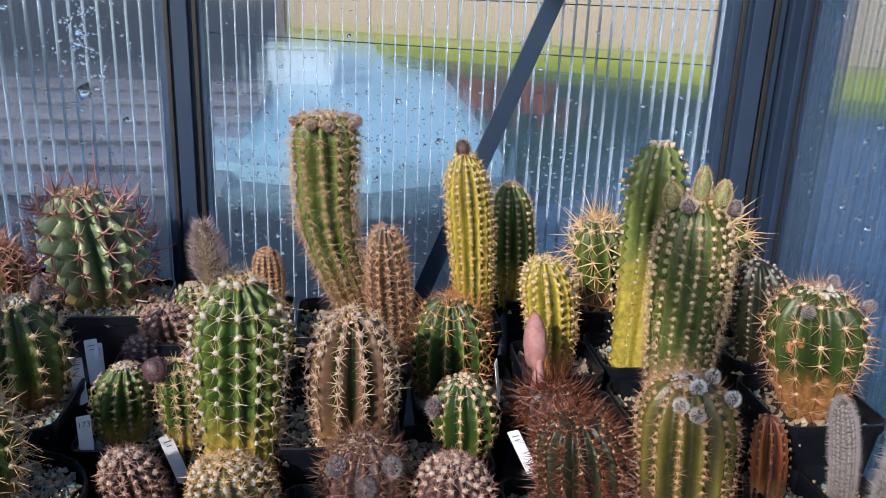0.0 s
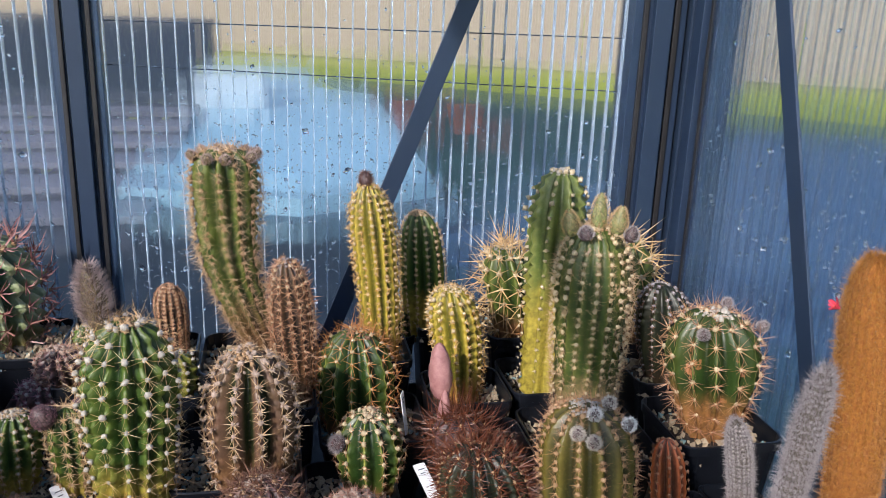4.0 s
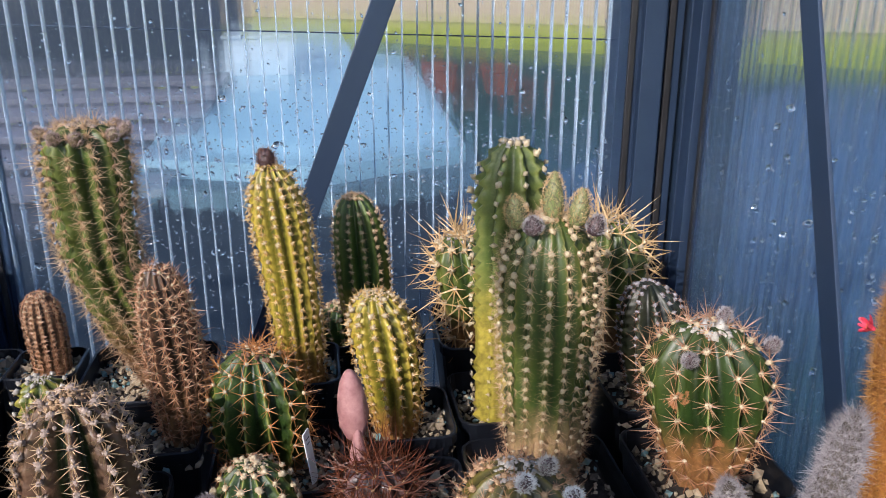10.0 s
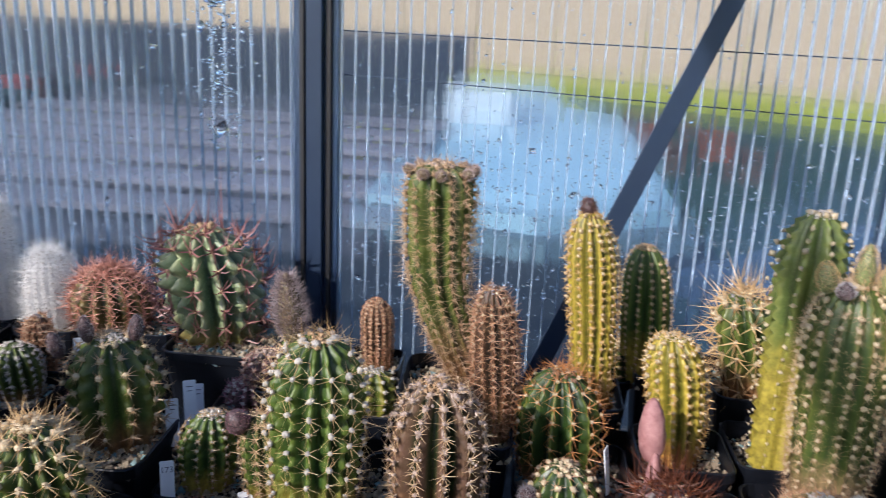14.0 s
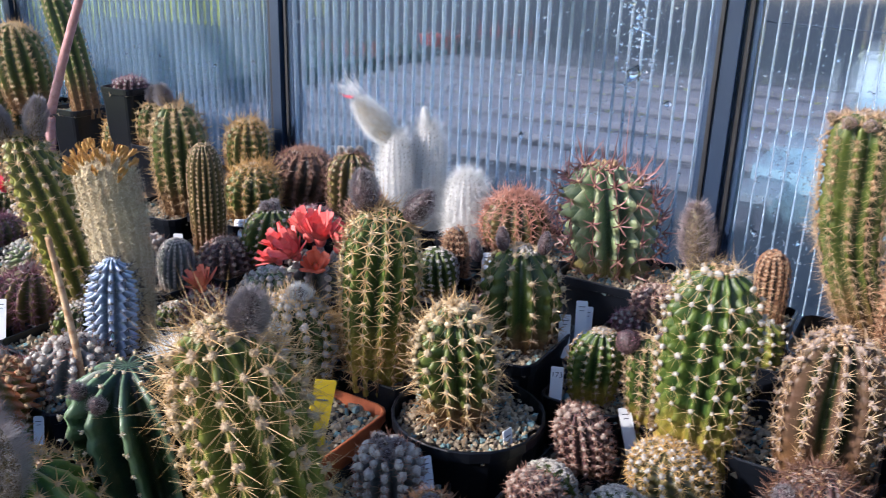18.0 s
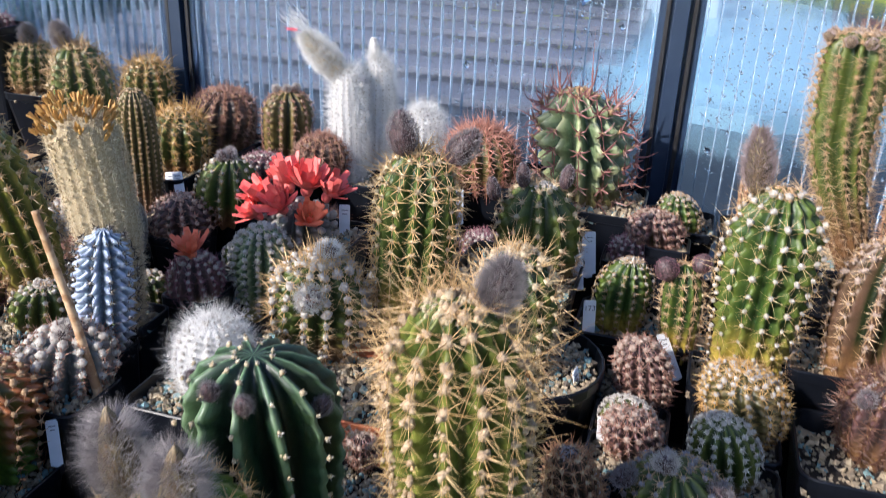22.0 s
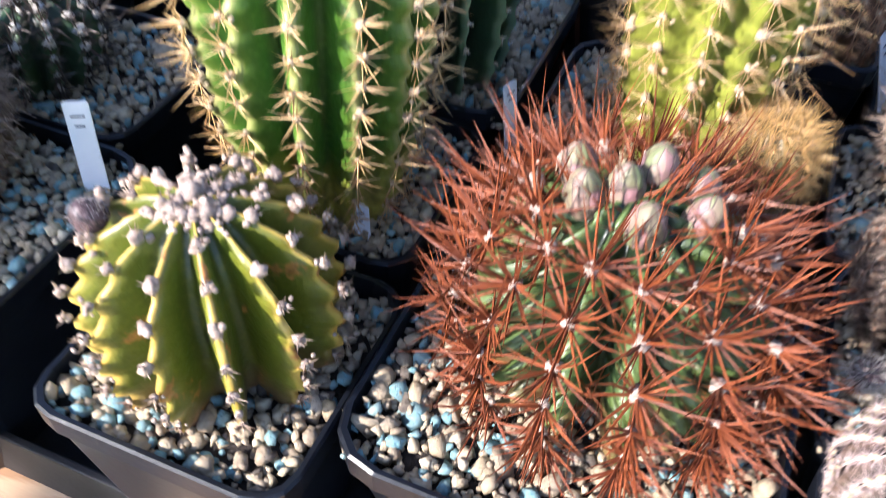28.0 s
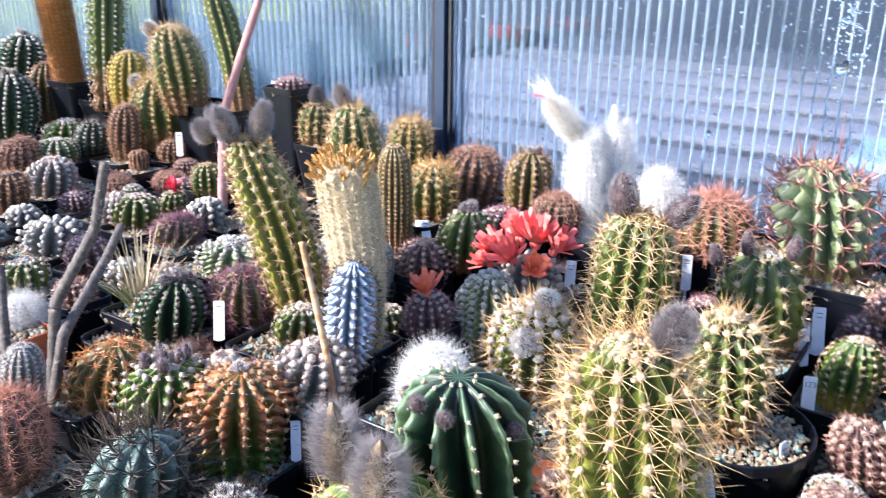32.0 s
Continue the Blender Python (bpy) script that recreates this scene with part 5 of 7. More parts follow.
slab_of(((-0.95, 5.6), (0.2, 5.2), (1.15, 5.7), (1.30, 10.9), (0.62, 11.6), (0.56, 14.7), (-1.02, 14.9)), 0.0, 0.12, COVER, "pool", "low pool under a pale blue stretched cover", "pool")
STACK = plain("weathered_pink_boards", (0.155, 0.165, 0.205), (0.25, 0.25, 0.29), 4.0, 0.8)
DARKGAP = plain("dark_gap_fill", (0.010, 0.014, 0.020), (0.022, 0.028, 0.038), 6.0, 0.8)
steps = thing("board_stack", (-2.9, 5.2, 0.0), "low stepped stack of weathered pinkish boards", "board stack")
for k in range(6):
    part("board", box((4.4, 0.40, 0.05), (0, k * 0.66, 0.05 + 0.03 * k), 0.006), STACK, steps)
    # near-black blocks in the gaps: shade between the boards, put into colour
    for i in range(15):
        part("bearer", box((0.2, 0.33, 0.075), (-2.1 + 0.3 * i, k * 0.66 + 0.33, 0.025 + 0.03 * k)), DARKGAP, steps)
WALLBLUE = plain("dark_blue_render", (0.012, 0.024, 0.046), (0.024, 0.040, 0.070), 2.0, 0.7)
tagged(part("garden_wall", box((9.3, 0.25, 1.03), (-5.25, 9.9, 0.515), 0.02), WALLBLUE), "low dark blue garden wall behind the boards", "wall", "", "structure")
DULL_CLAY = plain("dull_terracotta", (0.15, 0.055, 0.045), (0.24, 0.09, 0.07), 9.0, 0.8)
for x, y in ((1.36, 8.5), (1.93, 8.3)):
    clay = thing("planter", (x, y, 0.0), "square terracotta planter on the lawn", "planter", "terracotta planters outside")
    v, f, n = loft([(rounded(0.24, 0.03), 0), (rounded(0.32, 0.04), 0.26), (rounded(0.34, 0.04), 0.27), (rounded(0.34, 0.04), 0.32), (rounded(0.28, 0.03), 0.32), (rounded(0.26, 0.03), 0.26)])
    part("shell", mesh("shell", v, f + [list(range(5 * n, 6 * n))], DULL_CLAY), None, clay)
bucket = thing("bucket", (-5.75, 9.55, 0.0), "red plastic bucket by the garden wall", "bucket")
v, f, n = loft([(rounded(0.40, 0.19, 5), 0.02), (rounded(0.52, 0.25, 5), 0.34), (rounded(0.55, 0.26, 5), 0.36), (rounded(0.50, 0.24, 5), 0.34), (rounded(0.44, 0.21, 5), 0.10)])
part("shell", mesh("shell", v, f + [list(range(n))[::-1], list(range(4 * n, 5 * n))], plain("red_plastic", (0.40, 0.05, 0.05), (0.52, 0.09, 0.08), 6.0, 0.5), True), None, bucket)
DARK_SLAB = plain("low_dark_slab", (0.016, 0.055, 0.060), (0.045, 0.115, 0.110), 3.0, 0.9, bump=0.9, depth=0.1)
# slabs added to darken the ground left of the pool
for x, y, w, d, h in ((-10.2, 6.0, 9.6, 6.4, 0.25), (-5.6, 13.6, 9.2, 5.6, 0.14)):
    tagged(part("hedge", box((w, d, h), (x, y, h / 2), 0.06), DARK_SLAB), "low dark blue-green slab laid on the lawn", "hedge")
# added slab whose dark colour stands for shaded lawn right of the pool
slab_of(((1.28, 4.6), (1.28, 10.4), (0.75, 13.8), (4.7, 10.9), (12.0, 5.0), (12.0, 3.0), (3.0, 3.0)), 0.0, 0.05, DARK_SLAB, "hedge", "low dark blue-green slab laid on the lawn", "hedge")
TARP = plain("dark_blue_sheeting", (0.045, 0.090, 0.165), (0.075, 0.135, 0.225), 2.5, 0.5, bump=0.4, depth=0.02)
slab_of(((0.9, -0.6), (0.9, 4.4), (5.2, 8.5), (6.7, 7.8), (9.5, 5.0), (9.5, -0.6)), 0.0, 0.07, TARP, "ground_sheet", "dark blue sheeting laid over the lawn", "ground sheet")
# extra strip outside the end wall, its dark colour in place of ground shade
DARK_STRIP = plain("dark_teal_strip", (0.006, 0.030, 0.036), (0.014, 0.055, 0.062), 2.0, 0.4, bump=0.3, depth=0.02)
slab_of(((0.75, -0.6), (0.75, 4.0), (1.5, 3.35), (2.5, 2.1), (3.1, 0.6), (3.1, -0.6)), 0.074, 0.10, DARK_STRIP, "ground_sheet", "added dark teal strip for shade beside the greenhouse", "ground sheet")
SHED = plain("white_boarding", (0.36, 0.44, 0.50), (0.46, 0.54, 0.60), 6.0, 0.6)
shed = thing("garden_box", (-0.42, 9.6, 0.12), "pale boarded box standing on the pool cover", "garden box")
part("body", box((0.72, 0.5, 0.38), (0, 0, 0.19), 0.02), SHED, shed)
part("lid", box((0.78, 0.55, 0.04), (0, 0, 0.40), 0.015), SHED, shed)
FENCE = wood_mat("weathered_fence", (0.22, 0.17, 0.13), (0.50, 0.42, 0.33))
for row, (a, b) in enumerate((((-26, 32.6), (22, 7.8)), ((22, 7.8), (22, -14)), ((-26, 32.6), (-28, -12)))):
    a, b = Vector((*a, 0)), Vector((*b, 0))
    fence = thing("fence", a, "long weathered timber fence at the garden's edge", "fence", "", "structure")
    k = int((b - a).length / 2.0)
    for i in range(k):
        p = part("fence_panel", box((1.96, 0.05, 1.9), (1.0, 0, 0.98)), FENCE, fence)
        p.matrix_basis = Matrix.Rotation(math.atan2(b.y - a.y, b.x - a.x), 4, "Z") @ Matrix.Translation((i * 2.0, 0, 0))

# ---- the bench ----
bench = thing("bench", (0, 0, 0), "long slatted timber staging that carries the pots", "bench")
for k in range(11):
    part("slat", box((2.72 if k > 2 else 1.42, 0.086, 0.022), (-0.78 if k > 2 else -0.13, 0.1 + 0.104 * k + 0.05, BENCH - 0.011), 0.002), WOOD, bench)
for x in (-2.05, -1.4, -0.78, -0.1, 0.53):
    part("bearer", box((0.045, 1.1, 0.045), (x, 0.66, BENCH - 0.045), 0.002), WOOD, bench)
    for y in (0.2, 1.1):
        part("leg", box((0.045, 0.045, BENCH - 0.07), (x, y, (BENCH - 0.07) / 2), 0.002), WOOD, bench)

# black trays added over the slats, in place of the shadow between pots
GAP_SHEET = plain("black_gap_sheet", (0.004, 0.004, 0.005), (0.010, 0.010, 0.012), 20.0, 0.6)
for x0, x1, y0 in ((-2.1, -0.80, 0.42), (-0.79, 0.60, 0.165)):
    tray = thing("tray", (0, 0, BENCH), "added black tray that darkens the gaps between pots", "tray", "black trays under the pots")
    part("sheet", box((x1 - x0, 1.165 - y0, 0.003), ((x0 + x1) / 2, (y0 + 1.165) / 2, 0.0025)), GAP_SHEET, tray)
    for a, s_ in ((y0, 1), (1.165, -1)):
        part("rim", box((x1 - x0, 0.004, 0.03), ((x0 + x1) / 2, a + 0.002 * s_, 0.017), 0.001), GAP_SHEET, tray)

# raised shelf along the back, at the far end
shelf = thing("shelf", (0, 0, 0), "narrow raised timber shelf along the back wall", "shelf")
part("board", box((1.5, 0.15, 0.02), (-1.85, 1.095, 0.885), 0.002), WOOD, shelf)
for x in (-2.5, -1.85, -1.2):
    part("upright", box((0.03, 0.12, 0.10), (x, 1.095, 0.825), 0.002), WOOD, shelf)

# ---- the cacti and their pots ----
# kind, foot, top, half width, pot (x, y, width), label
PLANTS = [
    ("ferocactus", (-0.282, 1.060, 0.940), (-0.304, 1.052, 1.089), 0.0585, (-0.266, 1.043, 0.129), "blue-green barrel cactus with hooked dark red spines"),
    ("echino_big", (-0.079, 0.729, 0.890), (-0.076, 0.729, 1.095), 0.0384, (-0.091, 0.735, 0.075), "tall green ribbed cactus with one hairy pink bud"),
    ("curvecol", (0.046, 0.982, 0.93), (-0.004, 0.975, 1.197), 0.0345, (0.022, 0.997, 0.128), "tall bent green column cactus with woolly brown top"),
    ("browncol", (0.07, 0.896, 0.93), (0.06, 0.898, 1.092), 0.0228, (0.046, 0.883, 0.086), "slender column cactus densely covered in brown spines"),
    ("orangecol", (-0.073, 1.009, 0.940), (-0.077, 1.010, 1.027), 0.0173, (-0.078, 1.009, 0.067), "small column cactus with close orange-brown spines"),
    ("yellowcol", (0.174, 0.966, 0.93), (0.154, 0.969, 1.157), 0.0255, (0.163, 0.992, 0.094), "yellow-green ribbed column cactus lit by the sun"),
    ("greencol", (0.244, 1.074, 0.930), (0.233, 1.075, 1.096), 0.0285, (0.269, 1.076, 0.074), "short dark green ribbed column cactus by the glazing"),
    ("longspine", (0.362, 1.042, 0.932), (0.343, 1.045, 1.056), 0.0375, (0.380, 1.059, 0.126), "round cactus with very long stiff yellow spines"),
    ("whitedot", (0.368, 0.926, 0.909), (0.371, 0.926, 1.182), 0.0338, (0.372, 0.936, 0.106), "tall pale green column cactus with white woolly areoles"),
    ("bigcol", (0.386, 0.838, 0.896), (0.383, 0.838, 1.14), 0.0405, (0.382, 0.813, 0.133), "thick green column cactus with green flower buds on top"),
    ("darkwool", (0.514, 0.899, 0.933), (0.497, 0.901, 1.048), 0.0367, (0.516, 0.903, 0.119), "dark cactus with rows of grey woolly areoles"),
    ("roundspot", (0.503, 0.771, 0.926), (0.494, 0.773, 1.065), 0.0475, (0.505, 0.772, 0.116), "round green cactus with brown scars and grey buds"),
    ("ribgrey", (0.025, 0.745, 0.918), (0.024, 0.745, 1.055), 0.0412, (0.009, 0.775, 0.122), "brown-green ribbed cactus with pale bony areoles"),
    ("barrel", (0.136, 0.893, 0.893), (0.133, 0.893, 1.008), 0.0434, (0.151, 0.882, 0.119), "green barrel cactus with orange spines on the crown"),
    ("globe", (0.141, 0.783, 0.882), (0.136, 0.784, 0.965), 0.0333, (0.118, 0.767, 0.092), "small bright green globe cactus with dotted ribs"),
    ("globe", (0.218, 1.087, 0.915), (0.217, 1.087, 0.967), 0.0271, (0.193, 1.090, 0.074), "small clustering green globe cactus with pale dots"),
    ("yglobe", (0.261, 0.908, 0.913), (0.242, 0.910, 1.050), 0.0302, (0.265, 0.908, 0.096), "yellow-green globe cactus grown slightly lopsided"),
    ("brownmass", (0.240, 0.684, 0.868), (0.226, 0.686, 0.975), 0.0408, (0.219, 0.681, 0.104), "brown bristly cactus with reddish tangled spines"),
    ("greywool", (0.330, 0.670, 0.870), (0.321, 0.671, 1.019), 0.0441, (0.333, 0.670, 0.119), "olive cactus with grey woolly crown and fine spines"),
    ("orangebody", (0.407, 0.659, 0.896), (0.397, 0.66, 0.985), 0.0165, (0.424, 0.659, 0.059), "small wrinkled orange-brown column cactus"),
    ("whitefine", (0.482, 0.659, 0.893), (0.464, 0.661, 1.0), 0.0112, (0.486, 0.671, 0.059), "thin column cactus covered in fine white spines"),
    ("spinyball", (0.032, 0.674, 0.890), (0.034, 0.674, 0.965), 0.0350, (0.015, 0.647, 0.106), "flat round cactus with brown spines and woolly eyes"),
    ("brownball", (0.113, 0.660, 0.878), (0.110, 0.660, 0.950), 0.0313, (0.118, 0.658, 0.094), "small brown globe cactus with pale tips"),
    ("smallgreen", (-0.205, 0.806, 0.892), (-0.198, 0.805, 0.975), 0.0274, (-0.203, 0.806, 0.087), "small dull green cactus with short white spines"),
    ("smallbud", (-0.141, 0.789, 0.885), (-0.146, 0.789, 0.985), 0.0201, (-0.125, 0.808, 0.065), "small green cactus carrying one dark purple bud"),
    ("brownball", (-0.165, 0.699, 0.868), (-0.176, 0.694, 0.945), 0.0238, (-0.176, 0.718, 0.068), "small brown-spined cactus beside a white tag"),
    ("golddot", (-0.075, 0.679, 0.878), (-0.087, 0.674, 0.945), 0.0351, (-0.084, 0.658, 0.076), "low golden-spined cactus with white dots"),
    ("whitedotglobe", (-0.092, 0.601, 0.876), (-0.102, 0.597, 0.940), 0.0278, (-0.085, 0.581, 0.073), "small green globe cactus with a white dotted crown"),
    ("buds3", (-0.298, 0.820, 0.925), (-0.303, 0.818, 1.040), 0.0433, (-0.318, 0.814, 0.133), "green ribbed cactus with three dark furry buds"),
    ("longspine2", (-0.286, 0.662, 0.909), (-0.290, 0.660, 1.030), 0.0391, (-0.276, 0.668, 0.146), "green cactus with long straw spines in a round pot"),
    ("redspiny", (-0.424, 1.062, 0.938), (-0.429, 1.060, 1.022), 0.0467, (-0.397, 1.092, 0.128), "round cactus covered in bright orange-red spines"),
    ("brownball", (-0.180, 0.945, 0.936), (-0.186, 0.943, 0.980), 0.0268, (-0.166, 0.931, 0.050), "small reddish brown cactus by the post"),
    ("smallgreen", (-0.156, 0.992, 0.935), (-0.164, 0.989, 0.990), 0.0244, (-0.156, 1.015, 0.085), "small green ribbed cactus by the post"),
    ("purplelow", (-0.200, 0.937, 0.913), (-0.204, 0.936, 0.945), 0.0287, (-0.214, 0.928, 0.049), "low purple cactus with short white spines"),
    ("whitehair", (-0.607, 1.030, 0.930), (-0.610, 1.029, 1.090), 0.0235, (-0.585, 1.017, 0.067), "white woolly column cactus with silky hair"),
    ("whitehair", (-0.584, 1.076, 0.930), (-0.585, 1.075, 1.098), 0.0257, (-0.601, 1.096, 0.086), "white woolly column cactus with a thin tip"),
    ("whitehair", (-0.516, 1.076, 0.930), (-0.517, 1.075, 1.035), 0.0278, (-0.506, 1.076, 0.086), "short round-topped cactus wrapped in white wool"),
    ("redhook", (-0.396, 0.686, 0.910), (-0.391, 0.688, 1.100), 0.0381, (-0.396, 0.706, 0.092), "green cactus with reddish spines and two dark buds"),
    ("frontbig", (-0.260, 0.395, 0.875), (-0.258, 0.340, 1.140), 0.0375, (-0.264, 0.394, 0.125), "large green column cactus with long golden spines"),
    ("darkgreen", (-0.388, 0.402, 0.875), (-0.395, 0.385, 1.056), 0.0520, (-0.410, 0.437, 0.145), "dark green ribbed cactus with white woolly dots"),
    ("woolly", (-0.527, 0.543, 0.897), (-0.526, 0.544, 0.972), 0.0380, (-0.536, 0.535, 0.101), "round cactus hidden under dense white wool"),
    ("bluecol", (-0.655, 0.562, 0.899), (-0.646, 0.566, 1.028), 0.0240, (-0.655, 0.556, 0.050), "pale blue column cactus with short brown spines"),
    ("cream", (-0.66, 0.599, 0.903), (-0.678, 0.591, 1.125), 0.035, (-0.666, 0.612, 0.058), "cream furry column cactus crowned with yellow flowers"),
    ("greylow", (-0.570, 0.796, 0.923), (-0.568, 0.796, 0.983), 0.0381, (-0.566, 0.826, 0.111), "low grey cactus carrying large red flowers"),
    ("purplelow", (-0.625, 0.667, 0.910), (-0.623, 0.669, 0.965), 0.0259, (-0.625, 0.673, 0.058), "small dark cactus with one orange flower"),
    ("whitegreen", (-0.576, 0.717, 0.885), (-0.574, 0.718, 0.985), 0.0277, (-0.593, 0.736, 0.065), "blue-green column cactus dotted with white wool"),
    ("spinywhite", (-0.473, 0.641, 0.897), (-0.472, 0.642, 1.000), 0.0404, (-0.494, 0.675, 0.101), "green cactus with yellowish spines and a white tuft"),
    ("whitefine2", (-0.778, 0.758, 0.898), (-0.773, 0.760, 0.970), 0.0226, (-0.778, 0.739, 0.060), "small green column cactus with fine white spines"),
    ("thincol", (-0.827, 0.869, 0.907), (-0.829, 0.868, 1.072), 0.0236, (-0.829, 0.863, 0.086), "slim olive column cactus with many fine ribs"),
    ("spinycol", (-0.975, 0.959, 0.918), (-0.981, 0.957, 1.100), 0.0423, (-0.998, 0.956, 0.135), "green column cactus with golden spines and grey bud"),
    ("goldglobe", (-1.000, 1.129, 0.940), (-0.996, 1.130, 1.048), 0.0387, (-1.005, 1.129, 0.129), "green cactus with a crown of golden spines"),
    ("goldglobe", (-0.852, 0.980, 0.927), (-0.843, 0.984, 1.018), 0.0419, (-0.865, 0.972, 0.127), "round green cactus with yellowish spines"),
    ("redbrown", (-0.850, 1.099, 0.920), (-0.844, 1.102, 1.022), 0.0520, (-0.872, 1.113, 0.131), "round cactus with dense reddish brown spines"),
    ("olivecol", (-0.722, 1.064, 0.927), (-0.717, 1.066, 1.040), 0.0375, (-0.743, 1.066, 0.113), "olive ribbed cactus with brown spines"),
    ("smallrib", (-0.699, 0.855, 0.925), (-0.692, 0.857, 1.004), 0.0389, (-0.700, 0.876, 0.076), "small green ribbed cactus with a grey crown"),
    ("brownball", (-0.732, 0.807, 0.910), (-0.731, 0.808, 0.965), 0.0334, (-0.730, 0.804, 0.064), "small cactus with stubby brown spines"),
    ("purplelow", (-0.691, 0.934, 0.936), (-0.689, 0.935, 0.985), 0.0350, (-0.692, 0.953, 0.071), "low purple-spined cactus in a small pot"),
    ("redbrown", (-0.635, 1.003, 0.940), (-0.634, 1.004, 1.000), 0.0351, (-0.651, 1.020, 0.060), "small cactus covered in brown spines"),
    ("tiltcol", (-0.795, 0.639, 0.900), (-0.850, 0.609, 1.125), 0.0340, (-0.774, 0.664, 0.086), "leaning green column cactus with grey hairy buds"),
    ("redgreen", (-0.686, 0.428, 0.848), (-0.677, 0.434, 0.950), 0.0515, (-0.672, 0.412, 0.100), "barrel cactus with reddish crown and green base"),
    ("bright", (-0.768, 0.406, 0.879), (-0.757, 0.412, 0.945), 0.0449, (-0.765, 0.422, 0.104), "bright green ribbed cactus with woolly white tips"),
    ("darkrib", (-0.942, 0.550, 0.868), (-0.929, 0.557, 0.945), 0.0440, (-0.942, 0.527, 0.133), "dark ribbed cactus with pale crests and grey tuft"),
    ("orangelow", (-0.845, 0.396, 0.874), (-0.831, 0.404, 0.945), 0.0422, (-0.879, 0.398, 0.118), "low orange-brown ribbed cactus"),
    ("purplespine", (-0.886, 0.624, 0.873), (-0.882, 0.626, 0.945), 0.0437, (-0.895, 0.660, 0.129), "cactus with red and violet spines"),
    ("smallrib", (-0.766, 0.601, 0.888), (-0.761, 0.604, 0.935), 0.0309, (-0.770, 0.572, 0.093), "small low clump of green ribs"),
    ("greyred", (-0.656, 0.509, 0.894), (-0.652, 0.512, 0.952), 0.0396, (-0.646, 0.492, 0.072), "grey cactus with pinkish white crown"),
    ("blueagave", (-0.674, 0.302, 0.868), (-0.658, 0.311, 0.950), 0.0438, (-0.675, 0.268, 0.126), "blue-green cactus with long black spines"),
    ("pairgreen", (-0.398, 0.300, 0.868), (-0.397, 0.298, 1.022), 0.0468, (-0.394, 0.312, 0.102), "bright green ribbed cactus with two hairy grey buds"),
    ("darkwh", (-0.573, 0.318, 0.868), (-0.566, 0.321, 0.920), 0.0321, (-0.545, 0.330, 0.101), "dark cactus with a white woolly crown"),
    ("dense", (-0.569, 0.221, 0.868), (-0.554, 0.227, 0.950), 0.0460, (-0.541, 0.209, 0.137), "large round cactus densely netted with pale spines"),
    ("woolgrey", (-0.122, 0.522, 0.868), (-0.136, 0.516, 0.945), 0.0405, (-0.129, 0.496, 0.093), "green cactus with blue-grey woolly tufts"),
    ("ygr", (-0.052, 0.461, 0.889), (-0.069, 0.456, 0.965), 0.0284, (-0.025, 0.461, 0.094), "smooth yellow-green ribbed globe cactus"),
    ("redgrey", (-0.132, 0.425, 0.868), (-0.145, 0.421, 0.93), 0.0335, (-0.139, 0.397, 0.102), "grey-green globe cactus with reddish lower spines"),
    ("browncol", (-0.200, 0.499, 0.885), (-0.211, 0.494, 0.955), 0.0202, (-0.215, 0.506, 0.074), "dark brown-spined cactus behind the tall column"),
    ("brownball", (-0.167, 0.598, 0.885), (-0.175, 0.595, 0.930), 0.0202, (-0.172, 0.578, 0.066), "tiny grey-brown cactus in gravel"),
    ("arrow", (-0.386, 0.203, 0.868), (-0.386, 0.201, 0.952), 0.0430, (-0.386, 0.203, 0.102), "yellow-green ribbed cactus with woolly areoles and corky base"),
    ("redcactus", (-0.258, 0.25, 0.872), (-0.262, 0.256, 0.958), 0.042, (-0.262, 0.246, 0.143), "globe cactus bristling with long red-brown spines and buds"),
    ("goldtuft", (-0.222, 0.372, 0.885), (-0.224, 0.370, 0.924), 0.0202, (-0.222, 0.372, 0.001), "small round cactus with fine golden spines"),
    ("netting", (-0.142, 0.321, 0.868), (-0.157, 0.316, 0.925), 0.0330, (-0.134, 0.294, 0.099), "brown-grey cactus covered in comb-like hairs"),
    ("pinknet", (-0.144, 0.206, 0.880), (-0.171, 0.198, 0.950), 0.0330, (-0.133, 0.191, 0.102), "pinkish cactus with fine white comb spines"),
    ("brownball", (-0.375, 0.513, 0.885), (-0.377, 0.512, 0.912), 0.0117, (-0.375, 0.513, 0.001), "tiny brown ball cactus in pale gravel"),
    ("orangefur", (0.597, 0.655, 0.86), (0.58, 0.66, 1.156), 0.03, (0.57, 0.649, 0.097), "tall column cactus with dense golden orange fur"),
    ("greyfur", (0.497, 0.62, 0.86), (0.535, 0.64, 1.058), 0.0165, (0.488, 0.607, 0.064), "leaning grey furry column cactus"),
    ("tallcol", (-1.802, 1.075, 0.985), (-1.776, 1.093, 1.287), 0.0382, (-1.834, 1.103, 0.111), "tall green column cactus with white areoles"),
    ("orangefur2", (-1.951, 1.075, 1.020), (-1.967, 1.064, 1.307), 0.0328, (-1.945, 1.090, 0.100), "leaning column cactus with rusty orange fur"),
    ("darkdot", (-2.154, 1.075, 1.001), (-2.138, 1.086, 1.124), 0.0558, (-2.198, 1.075, 0.152), "dark green cactus with white woolly dots"),
    ("darkdot", (-2.046, 0.968, 0.900), (-2.031, 0.979, 1.051), 0.0588, (-2.035, 0.947, 0.152), "dark green globe cactus studded with white dots"),
    ("olivecol", (-2.069, 1.075, 0.906), (-2.055, 1.085, 1.063), 0.0402, (-2.060, 1.088, 0.121), "olive column cactus with brownish spines"),
    ("spinycol", (-1.537, 1.075, 1.009), (-1.552, 1.065, 1.179), 0.0498, (-1.514, 1.111, 0.105), "green column cactus with golden spines at the back"),
